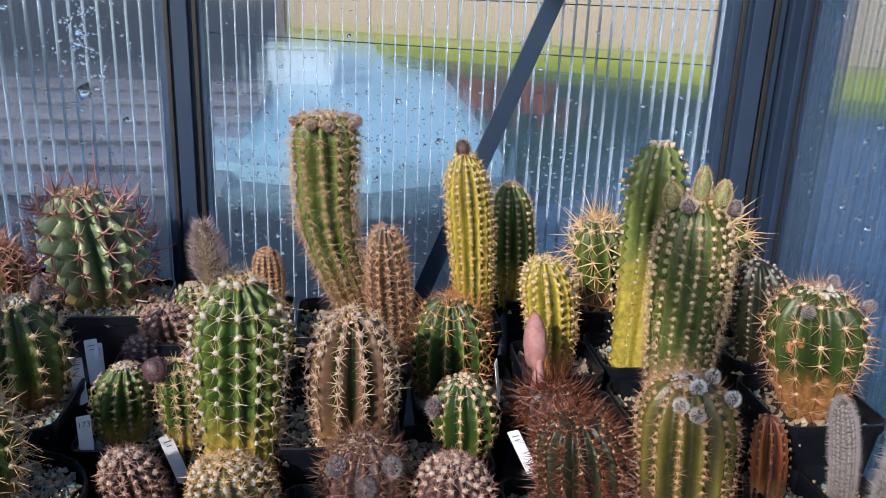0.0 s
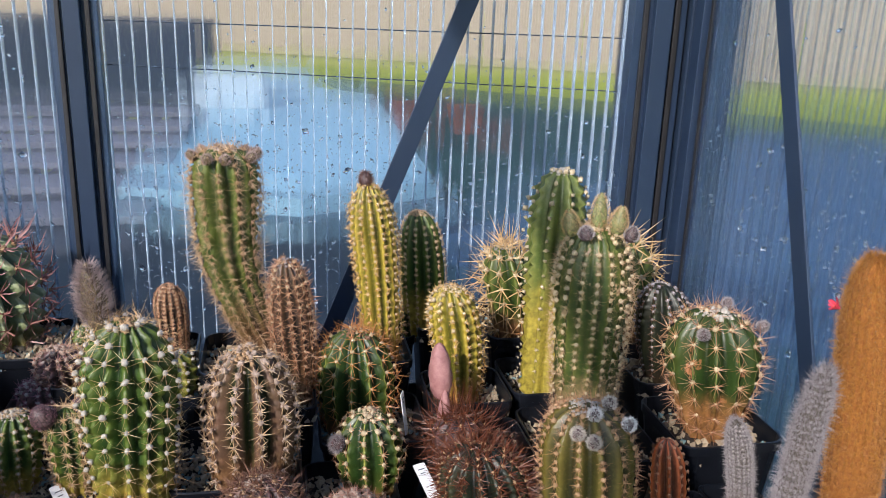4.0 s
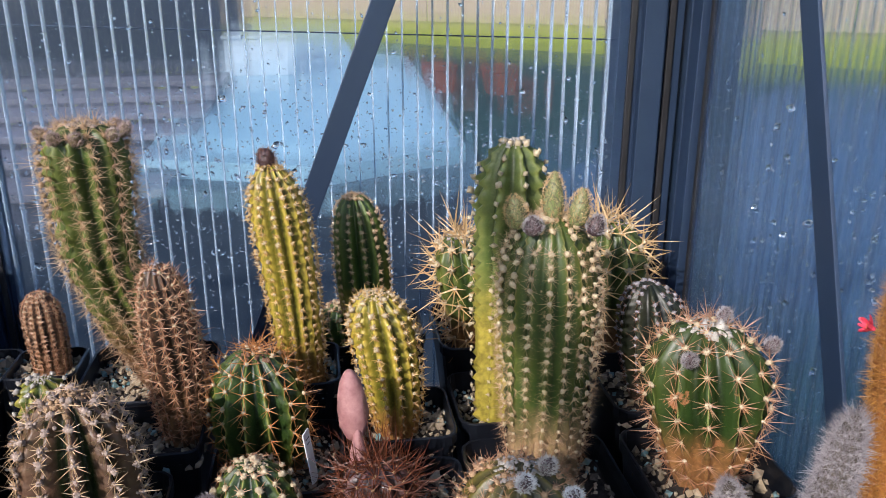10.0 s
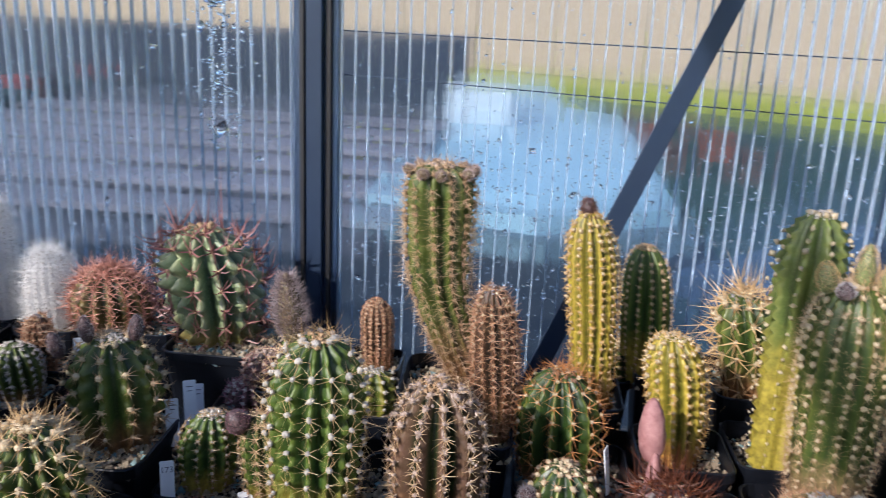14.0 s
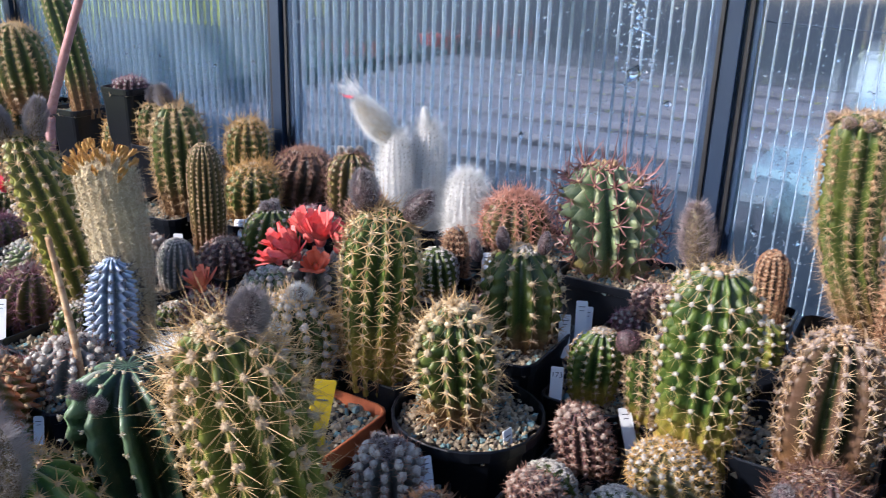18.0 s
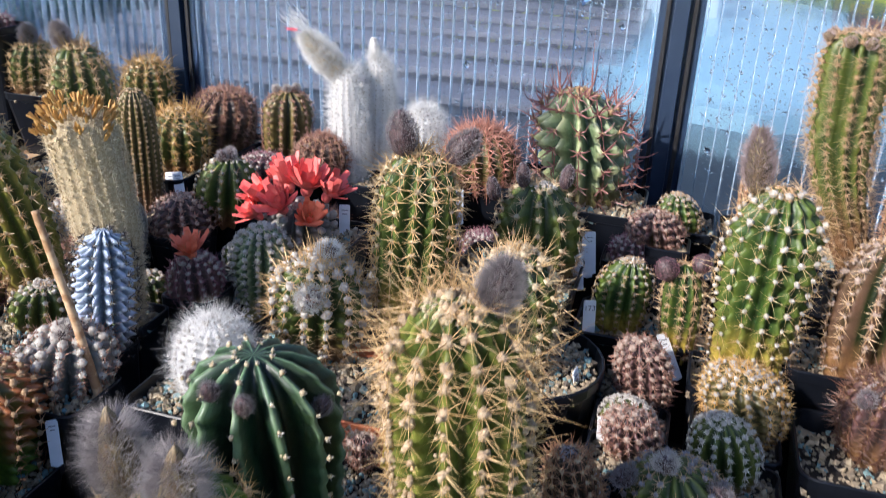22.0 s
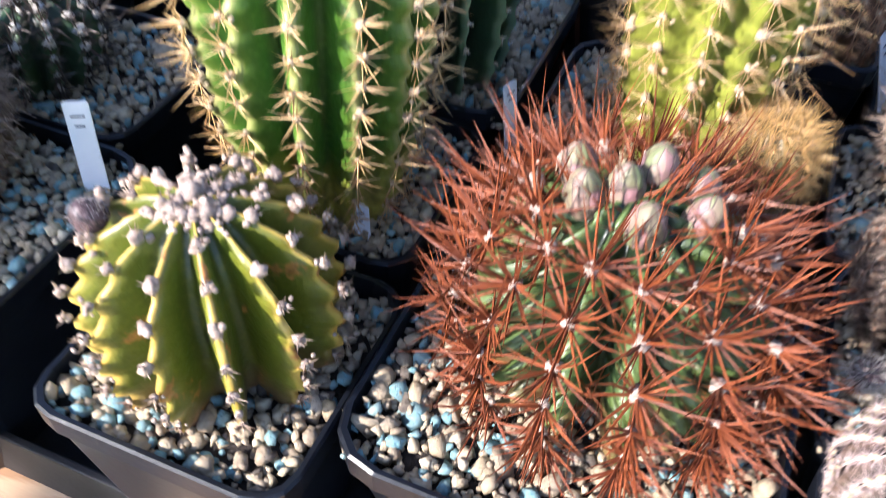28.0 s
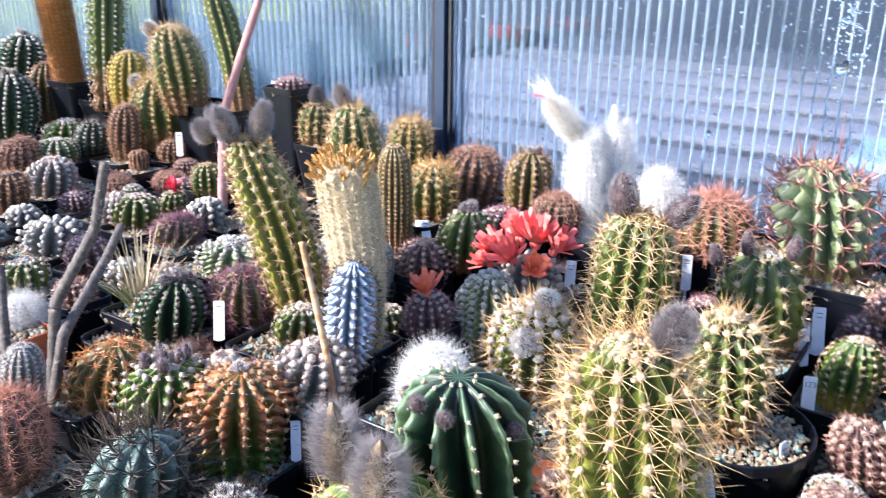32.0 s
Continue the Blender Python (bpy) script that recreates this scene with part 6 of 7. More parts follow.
    ("yglobe", (-1.730, 1.075, 0.987), (-1.719, 1.082, 1.115), 0.0405, (-1.729, 1.102, 0.097), "pale green ribbed cactus with a rounded top"),
    ("goldglobe", (-1.624, 1.075, 0.922), (-1.615, 1.081, 1.076), 0.0611, (-1.627, 1.103, 0.103), "large green cactus with long golden spines"),
    ("browncol", (-1.642, 1.000, 0.900), (-1.638, 1.002, 1.020), 0.0342, (-1.631, 0.978, 0.103), "brown spiny cactus in a small pot"),
    ("orangecol", (-1.554, 0.959, 0.900), (-1.552, 0.961, 0.943), 0.0182, (-1.534, 0.945, 0.086), "tiny brown cactus in a little clay pot"),
    ("browncol", (-1.560, 1.043, 0.900), (-1.556, 1.046, 0.948), 0.0266, (-1.544, 1.027, 0.058), "tiny pinkish grey cactus beside a tag"),
    ("thincol2", (-1.362, 1.075, 1.020), (-1.400, 1.049, 1.265), 0.0265, (-1.385, 1.075, 0.086), "leaning tall green column cactus"),
    ("purplelow", (-1.232, 1.075, 1.076), (-1.231, 1.076, 1.104), 0.0270, (-1.230, 1.075, 0.080), "small grey-purple cactus in a raised pot"),
    ("goldglobe", (-1.268, 1.075, 0.952), (-1.262, 1.080, 1.036), 0.0326, (-1.296, 1.075, 0.087), "small green cactus with yellow spines"),
    ("spinycol", (-1.174, 1.075, 0.982), (-1.167, 1.080, 1.066), 0.0324, (-1.143, 1.075, 0.098), "green cactus with golden spines and a grey bud"),
    ("smallrib", (-1.309, 0.770, 0.880), (-1.305, 0.773, 0.937), 0.0405, (-1.277, 0.751, 0.094), "small green ribbed cactus with pale spines"),
    ("redbrown", (-1.773, 0.831, 0.890), (-1.763, 0.837, 0.961), 0.0390, (-1.773, 0.798, 0.117), "small round cactus with dense reddish spines"),
    ("whitedotglobe", (-1.743, 0.894, 0.890), (-1.736, 0.899, 0.953), 0.0457, (-1.745, 0.906, 0.095), "small cactus with a pale spiny crown"),
    ("greyred", (-1.602, 0.795, 0.880), (-1.593, 0.801, 0.950), 0.0439, (-1.596, 0.805, 0.143), "small grey cactus with pinkish spines"),
    ("darkwh", (-1.733, 0.974, 0.900), (-1.725, 0.980, 0.980), 0.0331, (-1.745, 1.001, 0.090), "small dark cactus with pale tips"),
    ("bright", (-1.855, 0.989, 0.900), (-1.848, 0.994, 0.964), 0.0472, (-1.879, 0.963, 0.142), "small fresh green ribbed cactus"),
    ("browncol", (-1.552, 0.685, 0.880), (-1.542, 0.692, 0.956), 0.0318, (-1.552, 0.676, 0.108), "brown-grey cactus with a flat top"),
    ("smallrib", (-1.323, 0.855, 0.880), (-1.317, 0.859, 0.922), 0.0241, (-1.323, 0.849, 0.085), "small green cactus with one crimson flower"),
    ("purplespine", (-1.184, 0.756, 0.880), (-1.180, 0.759, 0.925), 0.0370, (-1.161, 0.739, 0.113), "low cactus with pink and violet spines"),
    ("greylow", (-1.208, 0.834, 0.880), (-1.204, 0.837, 0.930), 0.0295, (-1.181, 0.856, 0.097), "low grey lumpy cactus"),
    ("whitegreen", (-1.027, 0.729, 0.880), (-1.024, 0.731, 0.924), 0.0466, (-1.032, 0.729, 0.140), "low green cactus with large white tufts"),
    ("greylow", (-1.306, 0.614, 0.880), (-1.299, 0.618, 0.934), 0.0414, (-1.314, 0.612, 0.140), "low grey cactus with woolly lumps"),
    ("smallrib", (-1.185, 0.497, 0.880), (-1.178, 0.502, 0.930), 0.0353, (-1.182, 0.497, 0.116), "dark green ribbed cactus near a terracotta tray"),
    ("greencol", (-1.295, 0.916, 0.900), (-1.294, 0.917, 0.963), 0.0280, (-1.298, 0.940, 0.092), "small green ribbed cactus"),
    ("woolly", (-1.073, 0.429, 0.880), (-1.068, 0.433, 0.922), 0.0294, (-1.070, 0.429, 0.100), "low cactus with a snowy woolly top"),
    ("whitefine2", (-0.874, 0.320, 0.875), (-0.865, 0.326, 0.967), 0.0218, (-0.894, 0.302, 0.071), "pale green column cactus with fine white spines"),
    ("redhair", (-0.796, 0.254, 0.875), (-0.784, 0.263, 0.967), 0.0372, (-0.798, 0.254, 0.116), "round cactus with dense reddish spines"),
    ("greyred", (-1.340, 0.755, 0.880), (-1.337, 0.757, 0.935), 0.0287, (-1.369, 0.755, 0.086), "small grey cactus with dark wool"),
    ("goldtuft", (-0.492, 0.723, 0.892), (-0.492, 0.722, 0.945), 0.0240, (-0.492, 0.723, 0.001), "small golden-spined offset at the foot of a taller cactus"),
    ("goldtuft", (-0.430, 0.731, 0.892), (-0.430, 0.731, 0.930), 0.0188, (-0.430, 0.731, 0.001), "small golden-spined offset at the foot of a taller cactus"),
    ("whitedotglobe", (-0.478, 0.936, 0.900), (-0.479, 0.935, 0.968), 0.0285, (-0.478, 0.927, 0.086), "small green globe cactus dotted with white wool"),
    ("browncol", (-0.477, 0.984, 0.905), (-0.479, 0.983, 0.985), 0.0162, (-0.477, 0.999, 0.054), "slim dark brown cactus with short spines"),
    ("greyred", (-0.296, 0.565, 0.872), (-0.298, 0.564, 0.930), 0.0302, (-0.302, 0.561, 0.097), "small grey-lilac cactus with a woolly crown"),
    ("whitedotglobe", (-0.174, 0.636, 0.872), (-0.177, 0.635, 0.914), 0.0248, (-0.173, 0.648, 0.068), "small grey-green cactus with pale dotted tips"),
    ("longspine", (0.500, 1.030, 0.930), (0.500, 1.030, 1.070), 0.0450, (0.514, 1.035, 0.137), "cactus with long straw-coloured spines in the corner"),
    ("bud_lobes", (-0.064, 0.948, 0.912), (-0.066, 0.948, 0.966), 0.0235, (-0.064, 0.944, 0.056), "small yellow-green lobed cactus with white tufts on top"),
    ("redtuft", (0.235, 0.800, 0.900), (0.235, 0.800, 0.945), 0.0300, (0.262, 0.802, 0.097), "low cactus with long curved red spines"),
]

POTTED = {}
for number, (style, foot, top, radius, (px, py, pw), label) in enumerate(PLANTS):
    made = cactus(style, foot, top, radius, label, number)
    POTTED.setdefault(label, made)
    near = py < 0.45
    if pw < 0.02:
        continue
    pot((px, py), pw, foot[2] + 0.013, "black square plastic pot filled with pale gravel", BLACK_POT, number, 0.0039 if near else 0.0045 if py < 0.8 else 0.0050,
        foot=0.895 if px < -1.11 and 1.03 < py < 1.16 else None, round_pot=style == "longspine2")


# small pots that fill the gaps between the larger ones
LOW = (("brownball", "tiny brown-spined cactus in a small gravel pot"), ("greyred", "tiny grey cactus with pinkish spines in a small pot"), ("whitedotglobe", "tiny green cactus with white dots in a small pot"),
       ("smallrib", "tiny green ribbed cactus in a small pot"), ("purplelow", "tiny purple cactus with short spines in a small pot"), ("redbrown", "tiny reddish brown cactus in a small pot"), ("greylow", "tiny grey lumpy cactus in a small pot"))
taken = [row[4] for row in PLANTS] + [(-0.412, 0.590, 0.120), (-0.99, 0.545, 0.085), (-1.05, 0.40, 0.085)]
rng = np.random.default_rng(7)
count = 0
for size in (0.080, 0.066, 0.054):
    for gx in np.arange(-1.70, -0.30, 0.018):
        for gy in np.arange(0.50, 1.03, 0.018):
            if any(abs(gx - x) < (size + w) / 2 - 0.002 and abs(gy - y) < (size + w) / 2 - 0.002 for x, y, w in taken) or (gx < -0.80 and gy < 0.48):
                continue
            taken.append((gx, gy, size))
            count += 1
            kind, text = LOW[int(rng.integers(len(LOW)))]
            z, r = rng.uniform(0.876, 0.890), size * rng.uniform(0.30, 0.40)
            pot((gx, gy), size, z + 0.008, "small black plastic pot filled with pale gravel", BLACK_POT, 400 + count, 0.0048)
            cactus(kind, (gx, gy, z), (gx + rng.normal(0, 0.003), gy, z + r * rng.uniform(1.1, 1.7)), r, text, 400 + count)


def crown(key, dx, dy, dz, d, length, width, mat, hair="", label="", number=1, **kw):
    """A bud near the top of the cactus whose label holds the key; offsets from its top in metres."""
    for lab, (ob, _) in POTTED.items():
        if key in lab:
            row = next(r for r in PLANTS if r[5] == lab)
            at = Vector(row[2]) - Vector(row[1]) + Vector((dx, dy, dz))
            return bud(ob, at, d, length, width, mat, hair, label, number, **kw)


def bloom(key, dx, dy, dz, d, size, mat, label, number, **kw):
    for lab, (ob, _) in POTTED.items():
        if key in lab:
            row = next(r for r in PLANTS if r[5] == lab)
            at = Vector(row[2]) - Vector(row[1]) + Vector((dx, dy, dz))
            return flower(ob, at, d, size, mat, label, number, **kw)


crown("one hairy pink bud", -0.022, 0.008, -0.012, (-0.12, 0, 1), 0.060, 0.0120, BUD_SCALE, "pinkgrey", "hairy pinkish grey flower bud", 1, hairs=1300, hair_len=0.36, tip=3.0)
for k in range(9):
    a = k * 2.4
    crown("bent green column", 0.03 * math.cos(a), 0.03 * math.sin(a), -0.012, (math.cos(a), math.sin(a), 0.9), 0.013, 0.0052, BUD_SCALE, "pink", "dry woolly flower remnant", k, hairs=210)
crown("yellow-green ribbed column", -0.002, 0, -0.004, (0, 0, 1), 0.018, 0.0075, BUD_DARK, "brown", "small dry brown bud", 3, hairs=270)
for k, (dx, dy, ln) in enumerate(((0.0, -0.005, 0.042), (0.018, -0.01, 0.032), (-0.026, 0.0, 0.030), (0.03, -0.018, 0.018), (-0.02, -0.025, 0.016))):
    crown("green flower buds on top", dx, dy, -0.006 - 10 * dx * dx, (dx * 8, dy * 4, 1), ln, 0.0095 if ln > 0.02 else 0.008, BUD_GREEN if ln > 0.02 else BUD_DARK, "straw" if ln > 0.02 else "silver", "", k, hairs=420, hair_len=0.16, tip=4.0)
for k, (dx, dy, dz) in enumerate(((-0.025, -0.03, -0.02), (0.012, 0.0, -0.002), (0.045, -0.012, -0.022))):
    crown("brown scars and grey buds", dx, dy, dz, (dx * 18, dy * 18, 1), 0.0135, 0.0050, BUD_DARK, "silver", "grey woolly bud", k, hairs=480)
for k, (dx, dy, dz) in enumerate(((-0.018, -0.03, -0.014), (0.0, -0.018, -0.004), (0.016, -0.008, 0.0), (0.028, -0.024, -0.012), (-0.006, -0.036, -0.02))):
    crown("grey woolly crown and fine", dx, dy, dz - 0.002, (dx * 14, dy * 14, 1), 0.0125, 0.0052, BUD_DARK, "snow" if k % 2 else "white", "grey woolly bud", k + 4, hairs=450)
for k, (dx, dy, dz) in enumerate(((0.0, -0.034, -0.03), (0.02, -0.024, -0.018), (-0.022, -0.02, -0.02))):
    crown("woolly eyes", dx, dy, dz, (dx * 18, dy * 18, 0.7), 0.012, 0.007, BUD_DARK, "grey", "round woolly bud", k + 9, hairs=360)
for k, (dx, dy, dz) in enumerate(((-0.014, -0.012, -0.004), (0.026, 0.0, -0.004), (-0.042, -0.014, -0.022))):
    crown("three dark furry buds", dx, dy, dz, (dx * 6, dy * 6, 1), 0.027, 0.0065, BUD_DARK, "grey", "dark furry bud", k + 12, hairs=510, hair_len=0.2)
crown("reddish spines and two dark buds", -0.012, -0.01, -0.004, (-0.1, -0.1, 1), 0.042, 0.013, BUD_DARK, "grey", "dark hairy bud", 16, hairs=900, hair_len=0.2, tip=3.0)
crown("reddish spines and two dark buds", 0.026, 0.004, -0.01, (0.7, 0.1, 0.9), 0.040, 0.012, BUD_DARK, "grey", "dark hairy bud", 17, hairs=900, hair_len=0.2, tip=3.0)
crown("large green column", 0.018, 0.004, -0.004, (0.25, 0.1, 1), 0.026, 0.0080, BUD_DARK, "grey", "grey furry flower bud", 18, hairs=3000, hair_len=0.46)
for k, (dx, dy, dz) in enumerate(((-0.010, -0.030, -0.016), (0.012, -0.033, -0.018), (-0.040, 0.0, -0.034), (0.040, 0.004, -0.036))):
    crown("white woolly dots", dx, dy, dz, (dx * 12, dy * 12, 0.8), 0.013, 0.0052, BUD_DARK, "grey", "dark furry bud", k + 20, hairs=510)
for k, (dx, dy, ln) in enumerate(((-0.024, -0.006, 0.058), (0.016, -0.018, 0.056))):
    crown("two hairy grey buds", dx, dy, -0.010, (dx * 4, dy * 2, 1), ln, 0.0125, BUD_SCALE, "silver", "scaly bud wrapped in grey hair", k + 24, hairs=2400, hair_len=0.50, hair_top=0.88, tip=4.5)
for k, (dx, dy, dz) in enumerate(((-0.014, -0.006, -0.013), (0.003, 0.010, -0.010), (0.005, -0.012, -0.013), (0.019, -0.001, -0.014), (-0.019, 0.008, -0.016), (0.016, 0.014, -0.018), (-0.004, 0.0, -0.012))):
    crown("red-brown spines and buds", dx, dy, dz + 0.0025, (dx * 10, dy * 10, 1), 0.0185, 0.0063, BUD_PINK, "", "pinkish scaly flower bud", k + 28)
for k, (dx, dy, ln) in enumerate(((-0.022, 0.0, 0.045), (0.0, -0.012, 0.046), (0.018, 0.008, 0.05), (-0.034, -0.012, 0.03))):
    crown("leaning green column cactus with grey", dx, dy, -0.008, (dx * 25 - 0.3, dy * 20, 1), ln, 0.0105, BUD_SCALE, "silver", "grey hairy bud", k + 34, hairs=2000, hair_len=0.36, tip=3.5)
crown("one dark purple bud", -0.012, -0.008, -0.012, (-0.5, -0.4, 1), 0.024, 0.0115, BUD_DARK, "violet", "dark purple bud", 40, hairs=240, hair_len=0.12)
crown("one dark purple bud", 0.012, 0.004, -0.008, (0.4, 0.1, 1), 0.021, 0.0095, BUD_DARK, "violet", "dark purple bud", 41, hairs=240, hair_len=0.12)
crown("golden spines and grey bud", -0.01, -0.006, -0.008, (-0.3, -0.1, 1), 0.036, 0.0105, BUD_SCALE, "silver", "grey hairy bud", 42, hairs=1500, hair_len=0.4, tip=3.0)
crown("golden spines and a grey bud", 0.0, -0.006, -0.006, (0.1, -0.1, 1), 0.034, 0.0105, BUD_SCALE, "silver", "grey hairy bud", 43, hairs=1500, hair_len=0.4, tip=3.0)
crown("golden spines at the back", -0.03, -0.016, -0.02, (-0.7, -0.3, 1), 0.03, 0.012, BUD_DARK, "white", "pale woolly bud", 44, hairs=900)
for k, dx in enumerate((-0.05, 0.045)):
    crown("large green cactus with long golden", dx, -0.02, -0.03, (dx * 12, -0.4, 1), 0.026, 0.013, BUD_DARK, "white", "pale woolly bud", 46 + k, hairs=780)
crown("yellowish spines and a white tuft", 0.006, -0.03, -0.03, (0.1, -0.9, 0.6), 0.014, 0.011, BUD_DARK, "snow", "white tuft", 50, hairs=900)
crown("yellowish spines and a white tuft", 0.008, 0.004, -0.002, (0.1, 0, 1), 0.014, 0.010, BUD_DARK, "snow", "white tuft", 51, hairs=900)
crown("white woolly column cactus with silky", -0.004, 0, -0.016, (-0.75, -0.25, 0.85), 0.080, 0.0145, FUR["cream"], "snow", "leaning woolly side shoot", 52, hairs=3600, hair_len=0.42)
ob, _ = POTTED["white woolly column cactus with silky hair"]
rng = np.random.default_rng(521)
k = 70
d = unit(np.array((-0.9, -0.25, 0.75)) + rng.normal(0, 0.28, (k, 3)))
tv, tf = needles(np.array((-0.060, -0.018, 0.212)) + rng.normal(0, 0.005, (k, 3)), d, rng.uniform(0.012, 0.034, k), np.full(k, 0.0003), rng, 0.4)
tagged(part("tassel", mesh("tassel", tv, tf, SPINE["snow"]), None, ob, "ragged white tassel"), kind="stuff")
tv, tf = needles(np.array((-0.066, -0.02, 0.206)) + rng.normal(0, 0.002, (9, 3)), unit(np.array((-1, -0.2, 0.1)) + rng.normal(0, 0.15, (9, 3))), rng.uniform(0.010, 0.020, 9), np.full(9, 0.0007), rng)
part("flower_tip", mesh("flower_tip", tv, tf, PETAL_PINK), None, ob, "crimson flower tip")
crown("white woolly column cactus with a thin", -0.002, 0, -0.006, (-0.15, 0, 1), 0.032, 0.006, FUR["snow"], "snow", "thin pale shoot", 53, hairs=780, hair_len=0.3)
crown("small bright green globe", -0.026, -0.016, -0.026, (-0.9, -0.5, 0.5), 0.013, 0.0075, BUD_DARK, "grey", "round grey woolly bud", 300, hairs=360)
crown("corky base", -0.026, -0.012, -0.012, (-0.6, -0.3, 1), 0.012, 0.0055, BUD_DARK, "grey", "grey shrivelled bud", 54, hairs=300, hair_len=0.2)
for k, (dx, dy, dz) in enumerate(((-0.012, -0.032, -0.04), (0.022, -0.022, -0.028))):
    crown("comb-like hairs", dx, dy, dz, (dx * 14, -0.9, 0.5), 0.008, 0.006, BUD_DARK, "white", "dark woolly ring", 55 + k, hairs=360, hair_len=0.5)
for k, (dx, dy, dz) in enumerate(((-0.03, -0.012, -0.014), (0.014, -0.03, -0.02), (0.03, -0.006, -0.016), (-0.006, -0.006, -0.001))):
    crown("blue-grey woolly tufts", dx, dy, dz, (dx * 16, dy * 16, 0.8), 0.012, 0.008, BUD_DARK, "white" if k % 2 else "grey", "blue-grey woolly tuft", 60 + k, hairs=510)
for k, (dx, dy, dz, s) in enumerate(((-0.045, -0.01, 0.0, 0.034), (-0.02, 0.012, 0.012, 0.038), (0.012, 0.0, 0.014, 0.040), (0.036, 0.012, 0.008, 0.036), (-0.01, -0.03, 0.0, 0.036), (0.03, -0.034, -0.008, 0.030), (-0.05, -0.03, -0.012, 0.028))):
    bloom("large red flowers", dx * 0.72, dy * 0.7, dz - 0.004, (dx * 14, dy * 14 - 0.2, 0.9), s * 0.88, PETAL_RED if k != 5 else PETAL_ORANGE, "open coral-red flower" if k != 5 else "open orange-red flower", 70 + k, petals=22)
bloom("one orange flower", 0.0, -0.004, -0.004, (0, -0.3, 1), 0.026, PETAL_ORANGE, "open orange flower", 80, petals=18)
bloom("one crimson flower", 0.004, 0.0, -0.004, (0, -0.3, 1), 0.024, PETAL_PINK, "open crimson flower", 81, petals=14)
rng = np.random.default_rng(90)
for k in range(96):
    a, r = rng.uniform(0, 6.28), 0.034 * math.sqrt(rng.random())
    bloom("crowned with yellow flowers", r * math.cos(a), r * math.sin(a), rng.uniform(-0.010, 0.012) - 12 * r * r, (r * math.cos(a) * 24, r * math.sin(a) * 24, 0.9), 0.0072, PETAL_YELLOW, "small yellow flower", 90 + k, petals=5, rise=62)

bloom("dense golden orange fur", -0.024, 0.006, -0.052, (-1, 0.1, 0.5), 0.009, PETAL_PINK, "small pink flower", 83, petals=9)

TUFTS = (("woolly white tips", 6, 0.020, 0.018, 0.0055, "silver"), ("reddish crown and green base", 1, 0.004, 0.012, 0.006, "snow"), ("pale crests and grey tuft", 4, 0.016, 0.014, 0.006, "silver"),
         ("studded with white dots", 3, 0.02, 0.014, 0.007, "white"), ("dark green cactus with white woolly", 2, 0.012, 0.014, 0.007, "white"), ("large white tufts", 5, 0.022, 0.010, 0.006, "snow"),
         ("pinkish white crown", 4, 0.012, 0.010, 0.005, "white"), ("dark cactus with a white woolly", 5, 0.014, 0.010, 0.005, "snow"), ("red and violet spines", 3, 0.012, 0.010, 0.005, "silver"),
         ("olive ribbed cactus with brown", 3, 0.018, 0.012, 0.005, "white"), ("green ribbed cactus with a grey", 3, 0.010, 0.014, 0.006, "silver"), ("grey-lilac cactus", 4, 0.014, 0.011, 0.005, "silver"))
for key, count, spread, ln, wide, hair in TUFTS:
    for k in range(count):
        a = k * 2.4 + len(key)
        r = spread * math.sqrt((k + 0.3) / count)
        crown(key, r * math.cos(a), r * math.sin(a), -0.003 - 9 * r * r, (r * math.cos(a) * 18, r * math.sin(a) * 18, 1), ln, wide, BUD_DARK, hair, "small woolly bud", 200 + k, hairs=360, hair_len=0.4)

# the tall pink bud rising from the low red-spined cactus
ob, _ = POTTED["low cactus with long curved red spines"]
bud(ob, (-0.016, 0.02, 0.055), (-0.05, 0.15, 1), 0.062, 0.0125, BUD_ROSE, "", "long pink flower bud", 5)
stem = part("stem", mesh("stem", *egg(0.06, 0.008), BUD_ROSE, True), None, ob, "pink bud stalk")
stem.matrix_basis = pose(-0.014, 0.012, 0.01)

# square terracotta pot, empty but for gravel, with a yellow tag
pot((-0.412, 0.590), 0.120, 0.908, "square terracotta-coloured pot holding only gravel", CLAY, 300, 0.006)


